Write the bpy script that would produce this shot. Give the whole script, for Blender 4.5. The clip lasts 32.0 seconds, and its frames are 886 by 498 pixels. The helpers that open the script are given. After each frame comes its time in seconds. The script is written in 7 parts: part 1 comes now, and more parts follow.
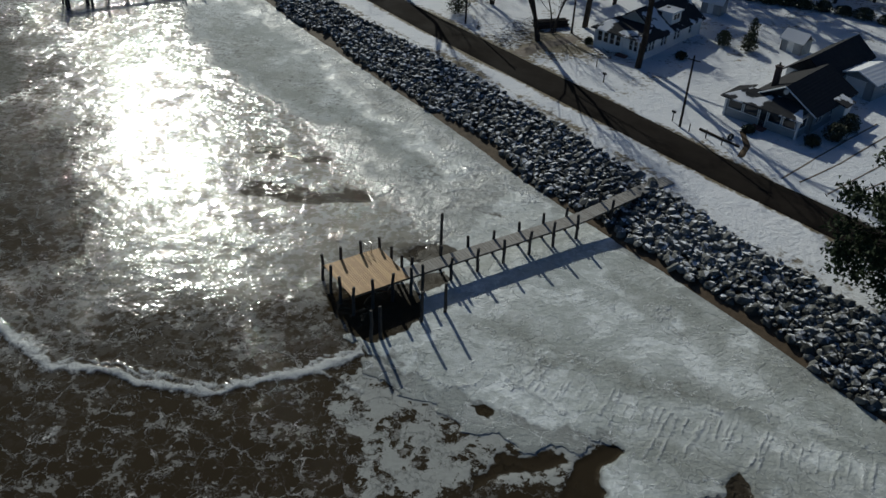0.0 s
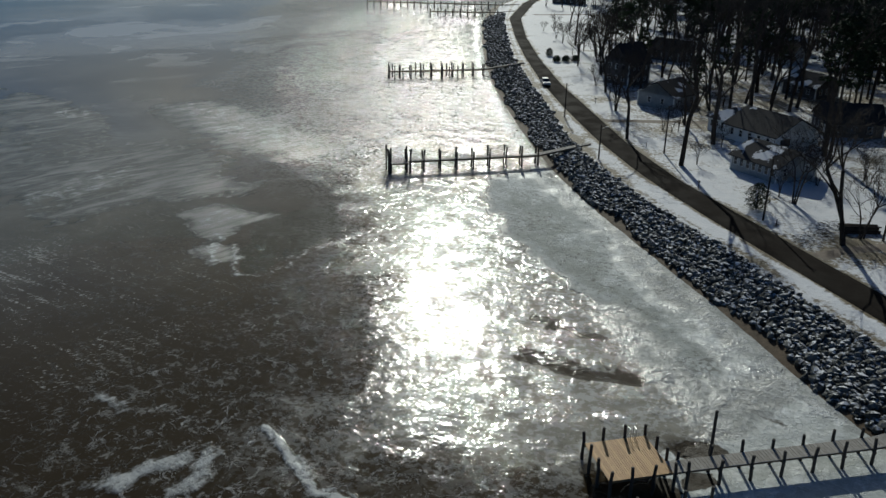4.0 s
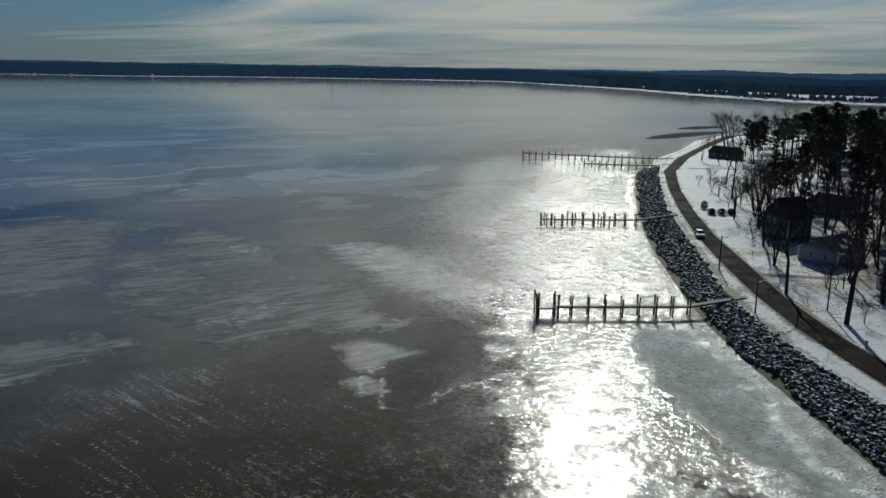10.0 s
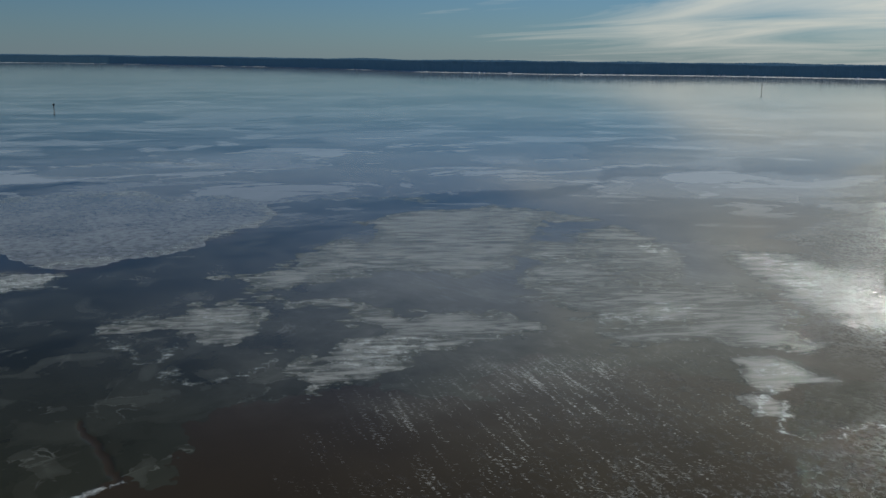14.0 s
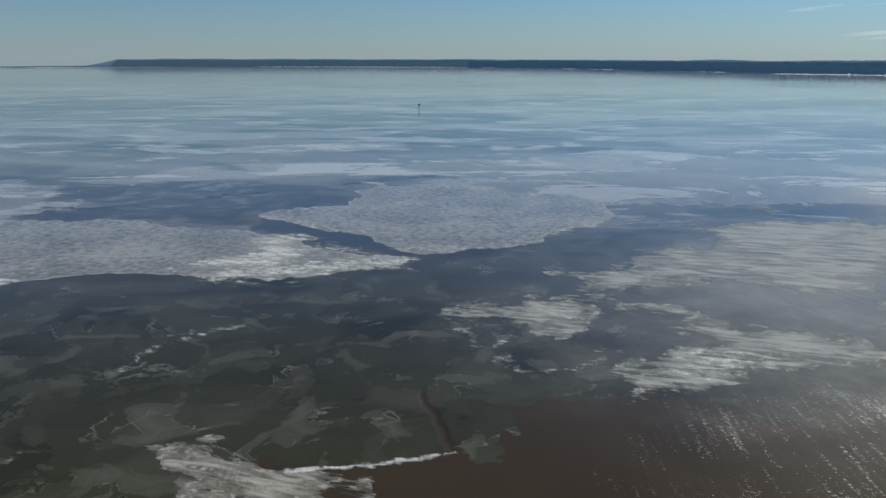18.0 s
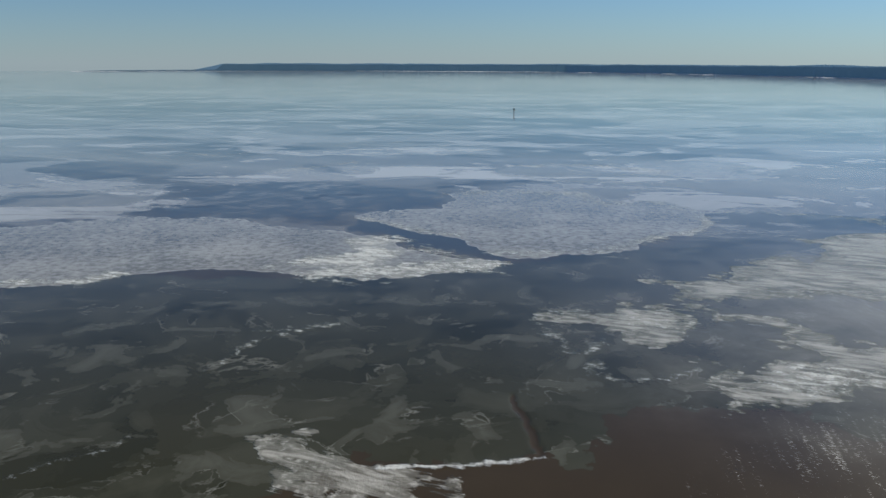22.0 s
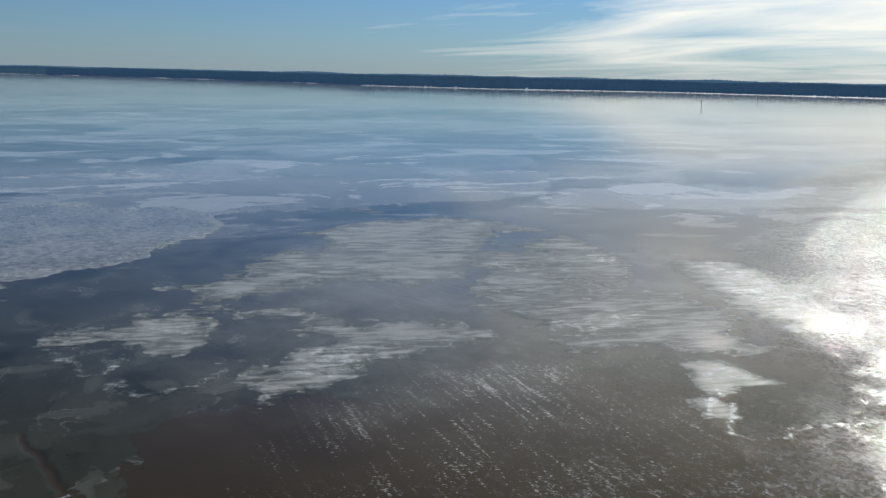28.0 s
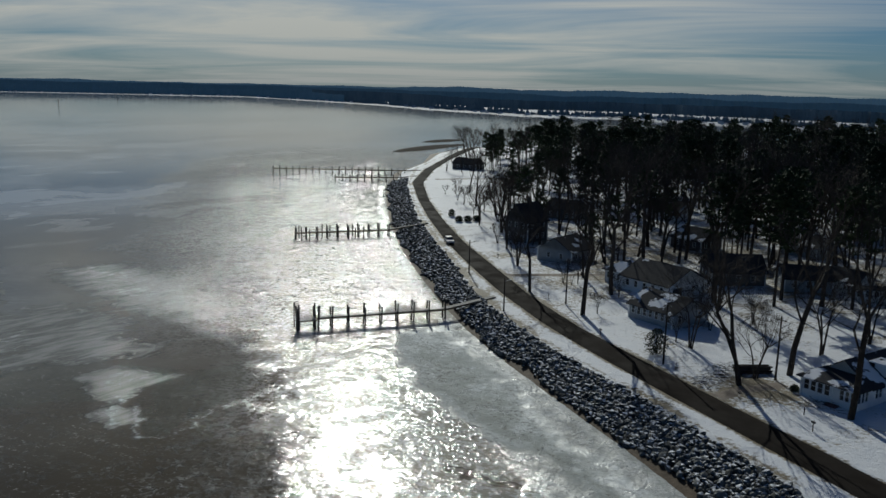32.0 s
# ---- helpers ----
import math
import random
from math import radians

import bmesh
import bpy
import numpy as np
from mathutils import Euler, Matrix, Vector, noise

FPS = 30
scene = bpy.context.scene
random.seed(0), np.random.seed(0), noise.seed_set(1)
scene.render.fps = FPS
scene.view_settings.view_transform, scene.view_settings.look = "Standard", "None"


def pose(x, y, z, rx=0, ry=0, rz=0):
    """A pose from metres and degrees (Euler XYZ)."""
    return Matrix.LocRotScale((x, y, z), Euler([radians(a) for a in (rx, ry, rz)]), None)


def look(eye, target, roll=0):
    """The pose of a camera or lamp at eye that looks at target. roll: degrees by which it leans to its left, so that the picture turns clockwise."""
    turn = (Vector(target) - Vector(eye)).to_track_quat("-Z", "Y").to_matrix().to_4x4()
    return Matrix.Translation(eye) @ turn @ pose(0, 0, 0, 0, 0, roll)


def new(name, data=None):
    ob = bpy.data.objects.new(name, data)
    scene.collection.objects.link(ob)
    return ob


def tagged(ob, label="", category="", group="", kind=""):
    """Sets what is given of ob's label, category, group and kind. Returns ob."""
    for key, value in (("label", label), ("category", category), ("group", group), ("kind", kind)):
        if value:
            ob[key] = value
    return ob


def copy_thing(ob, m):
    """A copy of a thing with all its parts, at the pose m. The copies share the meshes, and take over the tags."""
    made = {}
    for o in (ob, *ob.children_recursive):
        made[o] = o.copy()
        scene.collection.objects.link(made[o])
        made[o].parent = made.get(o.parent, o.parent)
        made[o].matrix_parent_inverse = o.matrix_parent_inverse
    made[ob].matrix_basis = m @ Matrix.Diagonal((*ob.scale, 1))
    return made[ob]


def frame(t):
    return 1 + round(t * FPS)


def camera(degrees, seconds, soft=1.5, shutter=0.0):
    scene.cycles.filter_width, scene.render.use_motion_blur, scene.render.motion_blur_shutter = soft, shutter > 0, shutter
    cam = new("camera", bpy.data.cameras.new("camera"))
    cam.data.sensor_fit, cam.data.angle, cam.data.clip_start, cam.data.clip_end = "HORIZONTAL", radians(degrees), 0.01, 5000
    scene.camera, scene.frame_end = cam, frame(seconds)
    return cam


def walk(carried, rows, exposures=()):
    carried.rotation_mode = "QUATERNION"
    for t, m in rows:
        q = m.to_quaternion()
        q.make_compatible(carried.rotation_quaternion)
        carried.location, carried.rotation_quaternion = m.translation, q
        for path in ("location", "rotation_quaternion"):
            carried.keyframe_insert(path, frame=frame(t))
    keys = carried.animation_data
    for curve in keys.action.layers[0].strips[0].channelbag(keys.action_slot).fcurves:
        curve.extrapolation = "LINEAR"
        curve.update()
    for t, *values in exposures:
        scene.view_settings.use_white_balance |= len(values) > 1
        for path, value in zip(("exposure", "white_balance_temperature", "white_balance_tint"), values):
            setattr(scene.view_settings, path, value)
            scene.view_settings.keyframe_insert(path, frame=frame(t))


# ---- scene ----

# ---- camera: seconds, x, y, z, yaw, pitch, roll ----
cam = camera(55.15, 32.0)
FLIGHT = [
    (0.0, 0.00, -0.00, 42.00, 0.00, -33.33, -2.27),
    (0.5, 0.03, 0.02, 41.98, 0.53, -32.24, -2.16),
    (1.0, 0.02, -0.00, 42.00, 1.05, -30.94, -2.05),
    (1.5, -0.01, -0.09, 41.95, 1.59, -29.53, -1.96),
    (2.0, 0.04, -0.12, 41.93, 2.40, -28.17, -1.86),
    (2.5, 0.01, -0.23, 41.95, 6.23, -26.80, -1.75),
    (3.0, -0.09, -0.38, 41.95, 11.91, -25.48, -1.69),
    (3.5, -0.18, -0.51, 41.95, 16.83, -23.84, -1.42),
    (4.0, -0.24, -0.59, 41.94, 19.81, -21.95, -1.14),
    (4.5, -0.17, -0.67, 41.85, 19.53, -19.05, 0.19),
    (6.5, 0.12, -0.94, 41.50, 22.34, -11.92, -1.08),
    (7.0, 0.19, -1.00, 41.49, 22.76, -11.93, -1.01),
    (7.5, 0.20, -1.06, 41.52, 23.15, -11.95, -0.98),
    (8.0, 0.19, -1.16, 41.51, 23.52, -11.99, -0.98),
    (8.5, 0.18, -1.21, 41.54, 24.24, -12.04, -1.01),
    (9.0, 0.19, -1.38, 41.58, 26.09, -12.12, -0.98),
    (9.5, 0.24, -1.58, 41.64, 28.08, -12.19, -0.98),
    (10.0, 0.34, -1.78, 41.72, 30.11, -12.26, -0.96),
    (10.5, 0.47, -2.00, 41.87, 33.22, -12.36, -0.88),
    (11.0, 0.56, -2.23, 41.98, 36.73, -12.46, -0.76),
    (11.5, 0.50, -2.46, 42.06, 40.35, -12.58, -0.79),
    (12.0, 0.61, -2.59, 42.16, 43.76, -12.63, -0.69),
    (12.5, 0.73, -2.66, 42.21, 47.43, -12.68, -0.67),
    (13.0, 0.95, -2.79, 42.22, 51.10, -12.71, -0.61),
    (13.5, 1.10, -2.86, 42.32, 54.57, -12.73, -0.65),
    (14.0, 1.29, -2.89, 42.34, 57.73, -12.74, -0.57),
    (14.5, 1.41, -2.98, 42.37, 60.72, -12.75, -0.52),
    (16.5, 1.62, -3.23, 42.20, 71.15, -12.76, -0.12),
    (17.0, 1.70, -3.29, 42.16, 74.39, -12.73, -0.15),
    (17.5, 1.83, -3.44, 42.07, 77.49, -12.70, -0.00),
    (18.0, 2.01, -3.49, 42.09, 80.45, -12.67, 0.04),
    (18.5, 2.28, -3.59, 42.12, 83.58, -12.64, 0.12),
    (19.0, 2.49, -3.55, 42.20, 86.26, -12.62, 0.14),
    (19.5, 2.63, -3.56, 42.24, 87.89, -12.58, 0.16),
    (20.0, 2.67, -3.72, 42.26, 87.63, -12.52, 0.14),
    (20.5, 2.67, -3.71, 42.27, 87.44, -12.46, 0.08),
    (21.0, 2.65, -3.77, 42.28, 87.24, -12.41, 0.02),
    (21.5, 2.62, -3.95, 42.20, 86.95, -12.38, -0.01),
    (22.0, 2.60, -3.99, 42.10, 86.74, -12.37, -0.03),
    (22.5, 2.51, -4.02, 42.04, 86.50, -12.36, -0.07),
    (23.0, 2.42, -4.02, 41.93, 86.27, -12.37, -0.18),
    (23.5, 2.34, -4.05, 41.85, 86.03, -12.36, -0.18),
    (24.0, 2.15, -4.05, 41.73, 84.60, -12.31, -0.22),
    (24.5, 1.94, -4.01, 41.60, 81.71, -12.23, -0.33),
    (25.0, 1.71, -4.09, 41.50, 78.09, -12.16, -0.45),
    (25.5, 1.61, -4.06, 41.41, 74.58, -12.10, -0.55),
    (27.5, 1.27, -3.84, 41.50, 59.49, -11.89, -1.00),
    (28.0, 0.99, -3.68, 41.43, 54.17, -11.75, -1.10),
    (28.5, 0.76, -3.56, 41.41, 48.85, -11.66, -1.12),
    (29.0, 0.55, -3.49, 41.35, 43.70, -11.55, -1.21),
    (29.5, 0.48, -3.43, 41.27, 38.55, -11.39, -1.10),
    (30.0, 0.31, -3.23, 41.20, 33.46, -11.30, -1.28),
    (30.5, 0.16, -2.92, 41.08, 28.47, -11.17, -1.34),
    (31.0, 0.10, -2.66, 41.00, 23.48, -11.06, -1.43),
    (31.5, 0.08, -2.42, 40.96, 18.18, -10.94, -1.52),
    (32.0, 0.01, -2.25, 41.05, 13.36, -10.88, -1.39),
]
EXPOSURE = [(0.0, -0.82, 6120, 0), (4.0, -0.86, 6100, -1), (7.0, -0.94, 5950, -2), (10.0, -0.98, 6000, -2), (13.0, -1.08, 5980, -2), (14.0, -0.42, 6150, -1), (14.5, -0.22, 6250, 0), (17.0, 0.42, 6600, 2), (25.0, 0.63, 6600, 4), (28.0, 0.28, 6200, 4), (30.0, -0.82, 6050, 1), (32.0, -0.97, 6000, 0)]
walk(cam, [(t, pose(x, y, z, 90 + p, r, w)) for t, x, y, z, w, p, r in FLIGHT], EXPOSURE)

# ---- sun, sky, exposure ----
SUN_AZ, SUN_EL = 18.8, 26.5          # degrees to the left of +y, and above the horizon
sun_way = Vector((-math.sin(radians(SUN_AZ)) * math.cos(radians(SUN_EL)),
                  math.cos(radians(SUN_AZ)) * math.cos(radians(SUN_EL)), math.sin(radians(SUN_EL))))
sun_data = bpy.data.lights.new("sun", "SUN")
sun_data.energy, sun_data.angle, sun_data.color = 4.7, radians(0.53), (1.0, 0.93, 0.84)
sun = new("sun", sun_data)
sun.matrix_basis = look(sun_way * 300, (0, 0, 0))

world = bpy.data.worlds.new("sky")
scene.world = world
world.use_nodes = True
wn, wl = world.node_tree.nodes, world.node_tree.links
wn.clear()
w_out = wn.new("ShaderNodeOutputWorld")
w_bg = wn.new("ShaderNodeBackground")
sky = wn.new("ShaderNodeTexSky")
sky.sky_type, sky.sun_disc = "NISHITA", False
sky.sun_elevation, sky.sun_rotation = radians(SUN_EL), radians(-SUN_AZ)
sky.air_density, sky.dust_density, sky.ozone_density = 1.0, 0.15, 2.2
w_bg.inputs["Strength"].default_value = 0.052
coord = wn.new("ShaderNodeTexCoord")
split = wn.new("ShaderNodeSeparateXYZ")
wl.new(coord.outputs["Generated"], split.inputs[0])


def wmath(op, a, b=0.5, c=0.5, clamp=False):
    n = wn.new("ShaderNodeMath")
    n.operation, n.use_clamp = op, clamp
    for i, v in enumerate((a, b, c)):
        if isinstance(v, (int, float)):
            n.inputs[i].default_value = v
        else:
            wl.new(v, n.inputs[i])
    return n.outputs[0]


# thin high cloud, thickest towards the sun, drawn on a flat layer overhead
up = wmath("MAXIMUM", wmath("ADD", split.outputs["Z"], 0.06), 0.02)
cx, cy = wmath("DIVIDE", split.outputs["X"], up), wmath("DIVIDE", split.outputs["Y"], up)
flat = wn.new("ShaderNodeCombineXYZ")
wl.new(wmath("MULTIPLY", cx, 0.55), flat.inputs[0])
wl.new(cy, flat.inputs[1])
cloud = wn.new("ShaderNodeTexNoise")
cloud.inputs["Scale"].default_value, cloud.inputs["Detail"].default_value = 0.4, 9
cloud.inputs["Roughness"].default_value, cloud.inputs["Distortion"].default_value = 0.55, 0.9
wl.new(flat.outputs[0], cloud.inputs["Vector"])
dot = wn.new("ShaderNodeVectorMath")
dot.operation = "DOT_PRODUCT"
wl.new(coord.outputs["Generated"], dot.inputs[0])
dot.inputs[1].default_value = sun_way
near_sun = wmath("MULTIPLY_ADD", dot.outputs["Value"], 1.3, -0.98)
cover = wmath("MULTIPLY", wmath("ADD", wmath("SUBTRACT", cloud.outputs["Fac"], 0.5), near_sun), 3.4, clamp=True)
cover = wmath("MULTIPLY", cover, 0.88)
deep = wn.new("ShaderNodeMixRGB")      # clear winter air
deep.blend_type = "MULTIPLY"
deep.inputs["Fac"].default_value = 1.0
wl.new(sky.outputs[0], deep.inputs["Color1"])
deep.inputs["Color2"].default_value = (0.50, 0.75, 1.15, 1)
mix = wn.new("ShaderNodeMixRGB")
wl.new(cover, mix.inputs["Fac"])
wl.new(deep.outputs[0], mix.inputs["Color1"])
mix.inputs["Color2"].default_value = (20.5, 18.5, 16.2, 1)
# pale mist low over the water
mist = wn.new("ShaderNodeMixRGB")
wl.new(wmath("MULTIPLY", wmath("POWER", 2.718, wmath("MULTIPLY", wmath("MAXIMUM", split.outputs["Z"], 0.0), -18.0)), 0.5), mist.inputs["Fac"])
wl.new(mix.outputs[0], mist.inputs["Color1"])
mist.inputs["Color2"].default_value = (4.8, 5.4, 6.6, 1)
wl.new(mist.outputs[0], w_bg.inputs["Color"])
wl.new(w_bg.outputs[0], w_out.inputs["Surface"])

# ---- materials ----
class Mat:
    """A node material with short ways to add its nodes."""

    def __init__(self, name, color=(0.5, 0.5, 0.5), rough=0.7, metal=0.0, spec=0.5):
        self.m = bpy.data.materials.new(name)
        self.m.use_nodes = True
        self.n, self.l = self.m.node_tree.nodes, self.m.node_tree.links
        self.b = self.n["Principled BSDF"]
        self.b.inputs["Base Color"].default_value = (*color, 1)
        self.b.inputs["Roughness"].default_value = rough
        self.b.inputs["Metallic"].default_value = metal
        self.b.inputs["Specular IOR Level"].default_value = spec

    def put(self, sock, v):
        if isinstance(v, (int, float)):
            sock.default_value = v
        elif isinstance(v, tuple):
            sock.default_value = (*v, 1) if len(v) == 3 and len(sock.default_value) == 4 else v
        else:
            self.l.new(v, sock)

    def node(self, kind, **inputs):
        n = self.n.new(kind)
        for k, v in inputs.items():
            self.put(n.inputs[k.replace("_", " ")], v)
        return n

    def place(self, scale=(1, 1, 1), object_space=False, turn=0.0):
        src = self.n.new("ShaderNodeTexCoord").outputs["Object"] if object_space else self.n.new("ShaderNodeNewGeometry").outputs["Position"]
        mp = self.n.new("ShaderNodeMapping")
        mp.vector_type = "TEXTURE"
        mp.inputs["Scale"].default_value = scale
        mp.inputs["Rotation"].default_value = (0, 0, radians(turn))
        self.l.new(src, mp.inputs["Vector"])
        return mp.outputs[0]

    def noise(self, scale, detail=4, rough=0.55, vec=None, distort=0.0):
        n = self.node("ShaderNodeTexNoise", Scale=scale, Detail=detail, Roughness=rough, Distortion=distort)
        self.l.new(vec if vec is not None else self.place(), n.inputs["Vector"])
        return n.outputs["Fac"]

    def math(self, op, a, b=0.5, c=0.5, clamp=False):
        n = self.n.new("ShaderNodeMath")
        n.operation, n.use_clamp = op, clamp
        for i, v in enumerate((a, b, c)):
            self.put(n.inputs[i], v)
        return n.outputs[0]

    def ramp(self, fac, lo, hi, a=0.0, b=1.0):
        n = self.n.new("ShaderNodeMapRange")
        n.interpolation_type = "SMOOTHSTEP"
        for k, v in (("Value", fac), ("From Min", lo), ("From Max", hi), ("To Min", a), ("To Max", b)):
            self.put(n.inputs[k], v)
        return n.outputs["Result"]

    def mix(self, fac, a, b):
        n = self.n.new("ShaderNodeMixRGB")
        self.put(n.inputs["Fac"], fac), self.put(n.inputs["Color1"], a), self.put(n.inputs["Color2"], b)
        return n.outputs[0]

    def attr(self, name):
        n = self.n.new("ShaderNodeAttribute")
        n.attribute_name = name
        return n.outputs["Fac"]

    def rnd(self):
        return self.n.new("ShaderNodeObjectInfo").outputs["Random"]

    def island(self):
        return self.n.new("ShaderNodeNewGeometry").outputs["Random Per Island"]

    def nz(self):
        s = self.n.new("ShaderNodeSeparateXYZ")
        self.l.new(self.n.new("ShaderNodeNewGeometry").outputs["Normal"], s.inputs[0])
        return s.outputs["Z"]

    def color(self, v):
        self.put(self.b.inputs["Base Color"], v)
        return self

    def rough(self, v):
        self.put(self.b.inputs["Roughness"], v)
        return self

    def bump(self, h, strength=0.5, dist=0.05):
        n = self.n.new("ShaderNodeBump")
        n.inputs["Strength"].default_value, n.inputs["Distance"].default_value = strength, dist
        self.l.new(h, n.inputs["Height"])
        self.l.new(n.outputs[0], self.b.inputs["Normal"])
        return self


SNOW = (0.80, 0.81, 0.83)


def plain(name, a, b, scale=3.0, rough=0.7, bump=0.3, dist=0.01, metal=0.0, vary=0.0):
    """Two tones mixed by noise at two scales, with fine relief; vary: how far single objects differ."""
    m = Mat(name, a, rough, metal)
    k = m.math("ADD", m.math("MULTIPLY", m.noise(scale, 5), 0.6), m.math("MULTIPLY", m.noise(scale * 9, 3), 0.4))
    if vary:
        k = m.math("ADD", k, m.math("MULTIPLY", m.math("SUBTRACT", m.rnd(), 0.5), vary))
    m.color(m.mix(m.ramp(k, 0.3, 0.7), a, b))
    m.bump(m.noise(scale * 14, 4), bump, dist)
    return m.m


def snowy(name, a, b, lo=0.55, hi=0.75, scale=3.0, rough=0.8, island=False, amount=0.5):
    """A dark rough surface whose upward faces hold patches of snow."""
    m = Mat(name, a, rough)
    k = m.math("ADD", m.noise(scale, 5), m.math("MULTIPLY", m.math("SUBTRACT", m.island() if island else m.rnd(), 0.5), 0.5))
    base = m.mix(m.ramp(k, 0.3, 0.75), a, b)
    lie = m.math("ADD", m.nz(), m.math("MULTIPLY", m.math("SUBTRACT", m.noise(scale * 0.7, 5, 0.65), amount), 1.1))
    m.color(m.mix(m.ramp(lie, lo, hi), base, SNOW))
    m.bump(m.noise(scale * 4, 5), 0.7, 0.06)
    return m.m


m_rock = snowy("riprap_stone", (0.055, 0.056, 0.05), (0.19, 0.19, 0.175), 0.86, 1.04, 1.6, 0.85, island=True)
m_bark = plain("bark", (0.035, 0.028, 0.022), (0.085, 0.07, 0.058), 2.0, 0.9, 0.8, 0.03, vary=0.2)
m_twig = plain("twigs", (0.04, 0.032, 0.027), (0.09, 0.075, 0.062), 1.0, 0.9)
m_needle = plain("pine_needles", (0.018, 0.03, 0.014), (0.05, 0.07, 0.03), 0.8, 0.7, vary=0.3)
m_shrub = plain("evergreen_leaves", (0.025, 0.035, 0.016), (0.07, 0.075, 0.035), 1.5, 0.7)
m_pile = plain("wet_pile_wood", (0.025, 0.022, 0.02), (0.07, 0.06, 0.05), 3.0, 0.8, 0.6, 0.02, vary=0.3)
m_grey_plank = plain("weathered_plank", (0.27, 0.25, 0.22), (0.38, 0.36, 0.325), 2.5, 0.85, 0.5, 0.01, vary=0.25)
m_new_plank = plain("new_pine_plank", (0.44, 0.25, 0.095), (0.58, 0.36, 0.15), 2.0, 0.6, 0.4, 0.008, vary=0.5)
m_beam = plain("treated_beam", (0.10, 0.075, 0.05), (0.2, 0.16, 0.11), 2.0, 0.8, 0.4)
m_metal = plain("galvanised_metal", (0.35, 0.36, 0.37), (0.5, 0.5, 0.5), 5.0, 0.35, 0.1, metal=0.9)
m_white = plain("white_paint", (0.74, 0.75, 0.74), (0.82, 0.82, 0.8), 1.2, 0.55, 0.15)
m_cream = plain("pale_yellow_siding", (0.55, 0.5, 0.36), (0.66, 0.6, 0.45), 1.2, 0.6, 0.15)
m_grey_side = plain("grey_siding", (0.26, 0.28, 0.29), (0.36, 0.38, 0.39), 1.2, 0.6, 0.15)
m_dark_side = plain("dark_shingle_siding", (0.07, 0.065, 0.06), (0.13, 0.12, 0.11), 1.2, 0.8, 0.3)
m_glass = Mat("window_glass", (0.02, 0.025, 0.03), 0.06, 0.0, 0.6).m
m_brick = plain("chimney_brick", (0.14, 0.06, 0.045), (0.25, 0.12, 0.09), 4.0, 0.85, 0.5)
m_dark_brick = plain("sooty_brick", (0.05, 0.035, 0.03), (0.11, 0.075, 0.06), 4.0, 0.85, 0.5)
m_rubber = plain("tyre_rubber", (0.02, 0.02, 0.02), (0.035, 0.035, 0.035), 5.0, 0.85)
m_black = plain("black_iron", (0.02, 0.02, 0.022), (0.045, 0.045, 0.045), 5.0, 0.5)
m_silver = plain("silver_car_paint", (0.42, 0.43, 0.45), (0.5, 0.5, 0.52), 2.0, 0.3, 0.02)


def roof_material(name, a, b, snow):
    m = Mat(name, a, 0.95, 0.0, 0.1)
    base = m.mix(m.noise(2.0, 5), a, b)
    rows = m.n.new("ShaderNodeTexWave")
    rows.bands_direction = "Z"
    rows.inputs["Scale"].default_value = 1.6
    m.l.new(m.place(), rows.inputs["Vector"])
    patch = m.math("ADD", m.noise(0.32, 4, 0.5), m.math("MULTIPLY", m.math("SUBTRACT", m.rnd(), 0.5), 0.12))
    m.color(m.mix(m.ramp(patch, snow, snow + 0.035), base, SNOW))
    m.bump(rows.outputs["Fac"], 0.3, 0.03)
    return m.m


m_roof = roof_material("dark_shingle_roof", (0.028, 0.028, 0.03), (0.055, 0.055, 0.058), 0.74)
m_roof_snow = roof_material("snowy_shingle_roof", (0.032, 0.032, 0.034), (0.06, 0.06, 0.063), 0.55)
m_roof_white = roof_material("snow_covered_roof", (0.06, 0.06, 0.065), (0.10, 0.10, 0.10), 0.38)


def snow_ground():
    m = Mat("snowy_ground", SNOW, 0.75)
    patch = m.noise(0.13, 6, 0.62)
    tufts = m.noise(1.6, 5, 0.7)
    grass = m.mix(m.noise(5.0, 3), (0.10, 0.075, 0.04), (0.2, 0.16, 0.09))
    bare = m.math("ADD", m.math("MULTIPLY", patch, 0.55), m.math("MULTIPLY", tufts, 0.5))
    white = m.mix(m.noise(0.5, 4), (0.66, 0.69, 0.73), (0.82, 0.82, 0.83))
    m.color(m.mix(m.ramp(m.math("ADD", bare, m.math("MULTIPLY", m.attr("bare"), 0.5)), 0.60, 0.72), white, grass))
    m.bump(m.math("ADD", m.noise(1.2, 7, 0.65), m.math("MULTIPLY", m.noise(4.0, 4, 0.6), 0.35)), 0.9, 0.22)
    return m.m


m_snow = snow_ground()


def asphalt():
    m = Mat("wet_asphalt", (0.05, 0.05, 0.05), 0.9, 0.0, 0.03)
    streak = m.noise(0.9, 5, 0.6)
    m.color(m.mix(streak, (0.012, 0.010, 0.0085), (0.027, 0.022, 0.018)))
    m.rough(m.ramp(m.noise(0.25, 4), 0.35, 0.65, 0.8, 0.97))
    m.bump(m.noise(30, 3), 0.3, 0.01)
    return m.m


m_asphalt = asphalt()
m_sand = plain("wet_brown_sand", (0.06, 0.042, 0.026), (0.13, 0.092, 0.058), 1.2, 0.75, 0.5, 0.04)
m_mud = plain("driveway_mud", (0.12, 0.09, 0.065), (0.22, 0.18, 0.14), 1.0, 0.85, 0.5, 0.04)
for mat in (m_sand, m_rock, m_bark, m_needle, m_twig):
    for node in mat.node_tree.nodes:
        if node.type == "BSDF_PRINCIPLED":
            node.inputs["Specular IOR Level"].default_value = 0.12

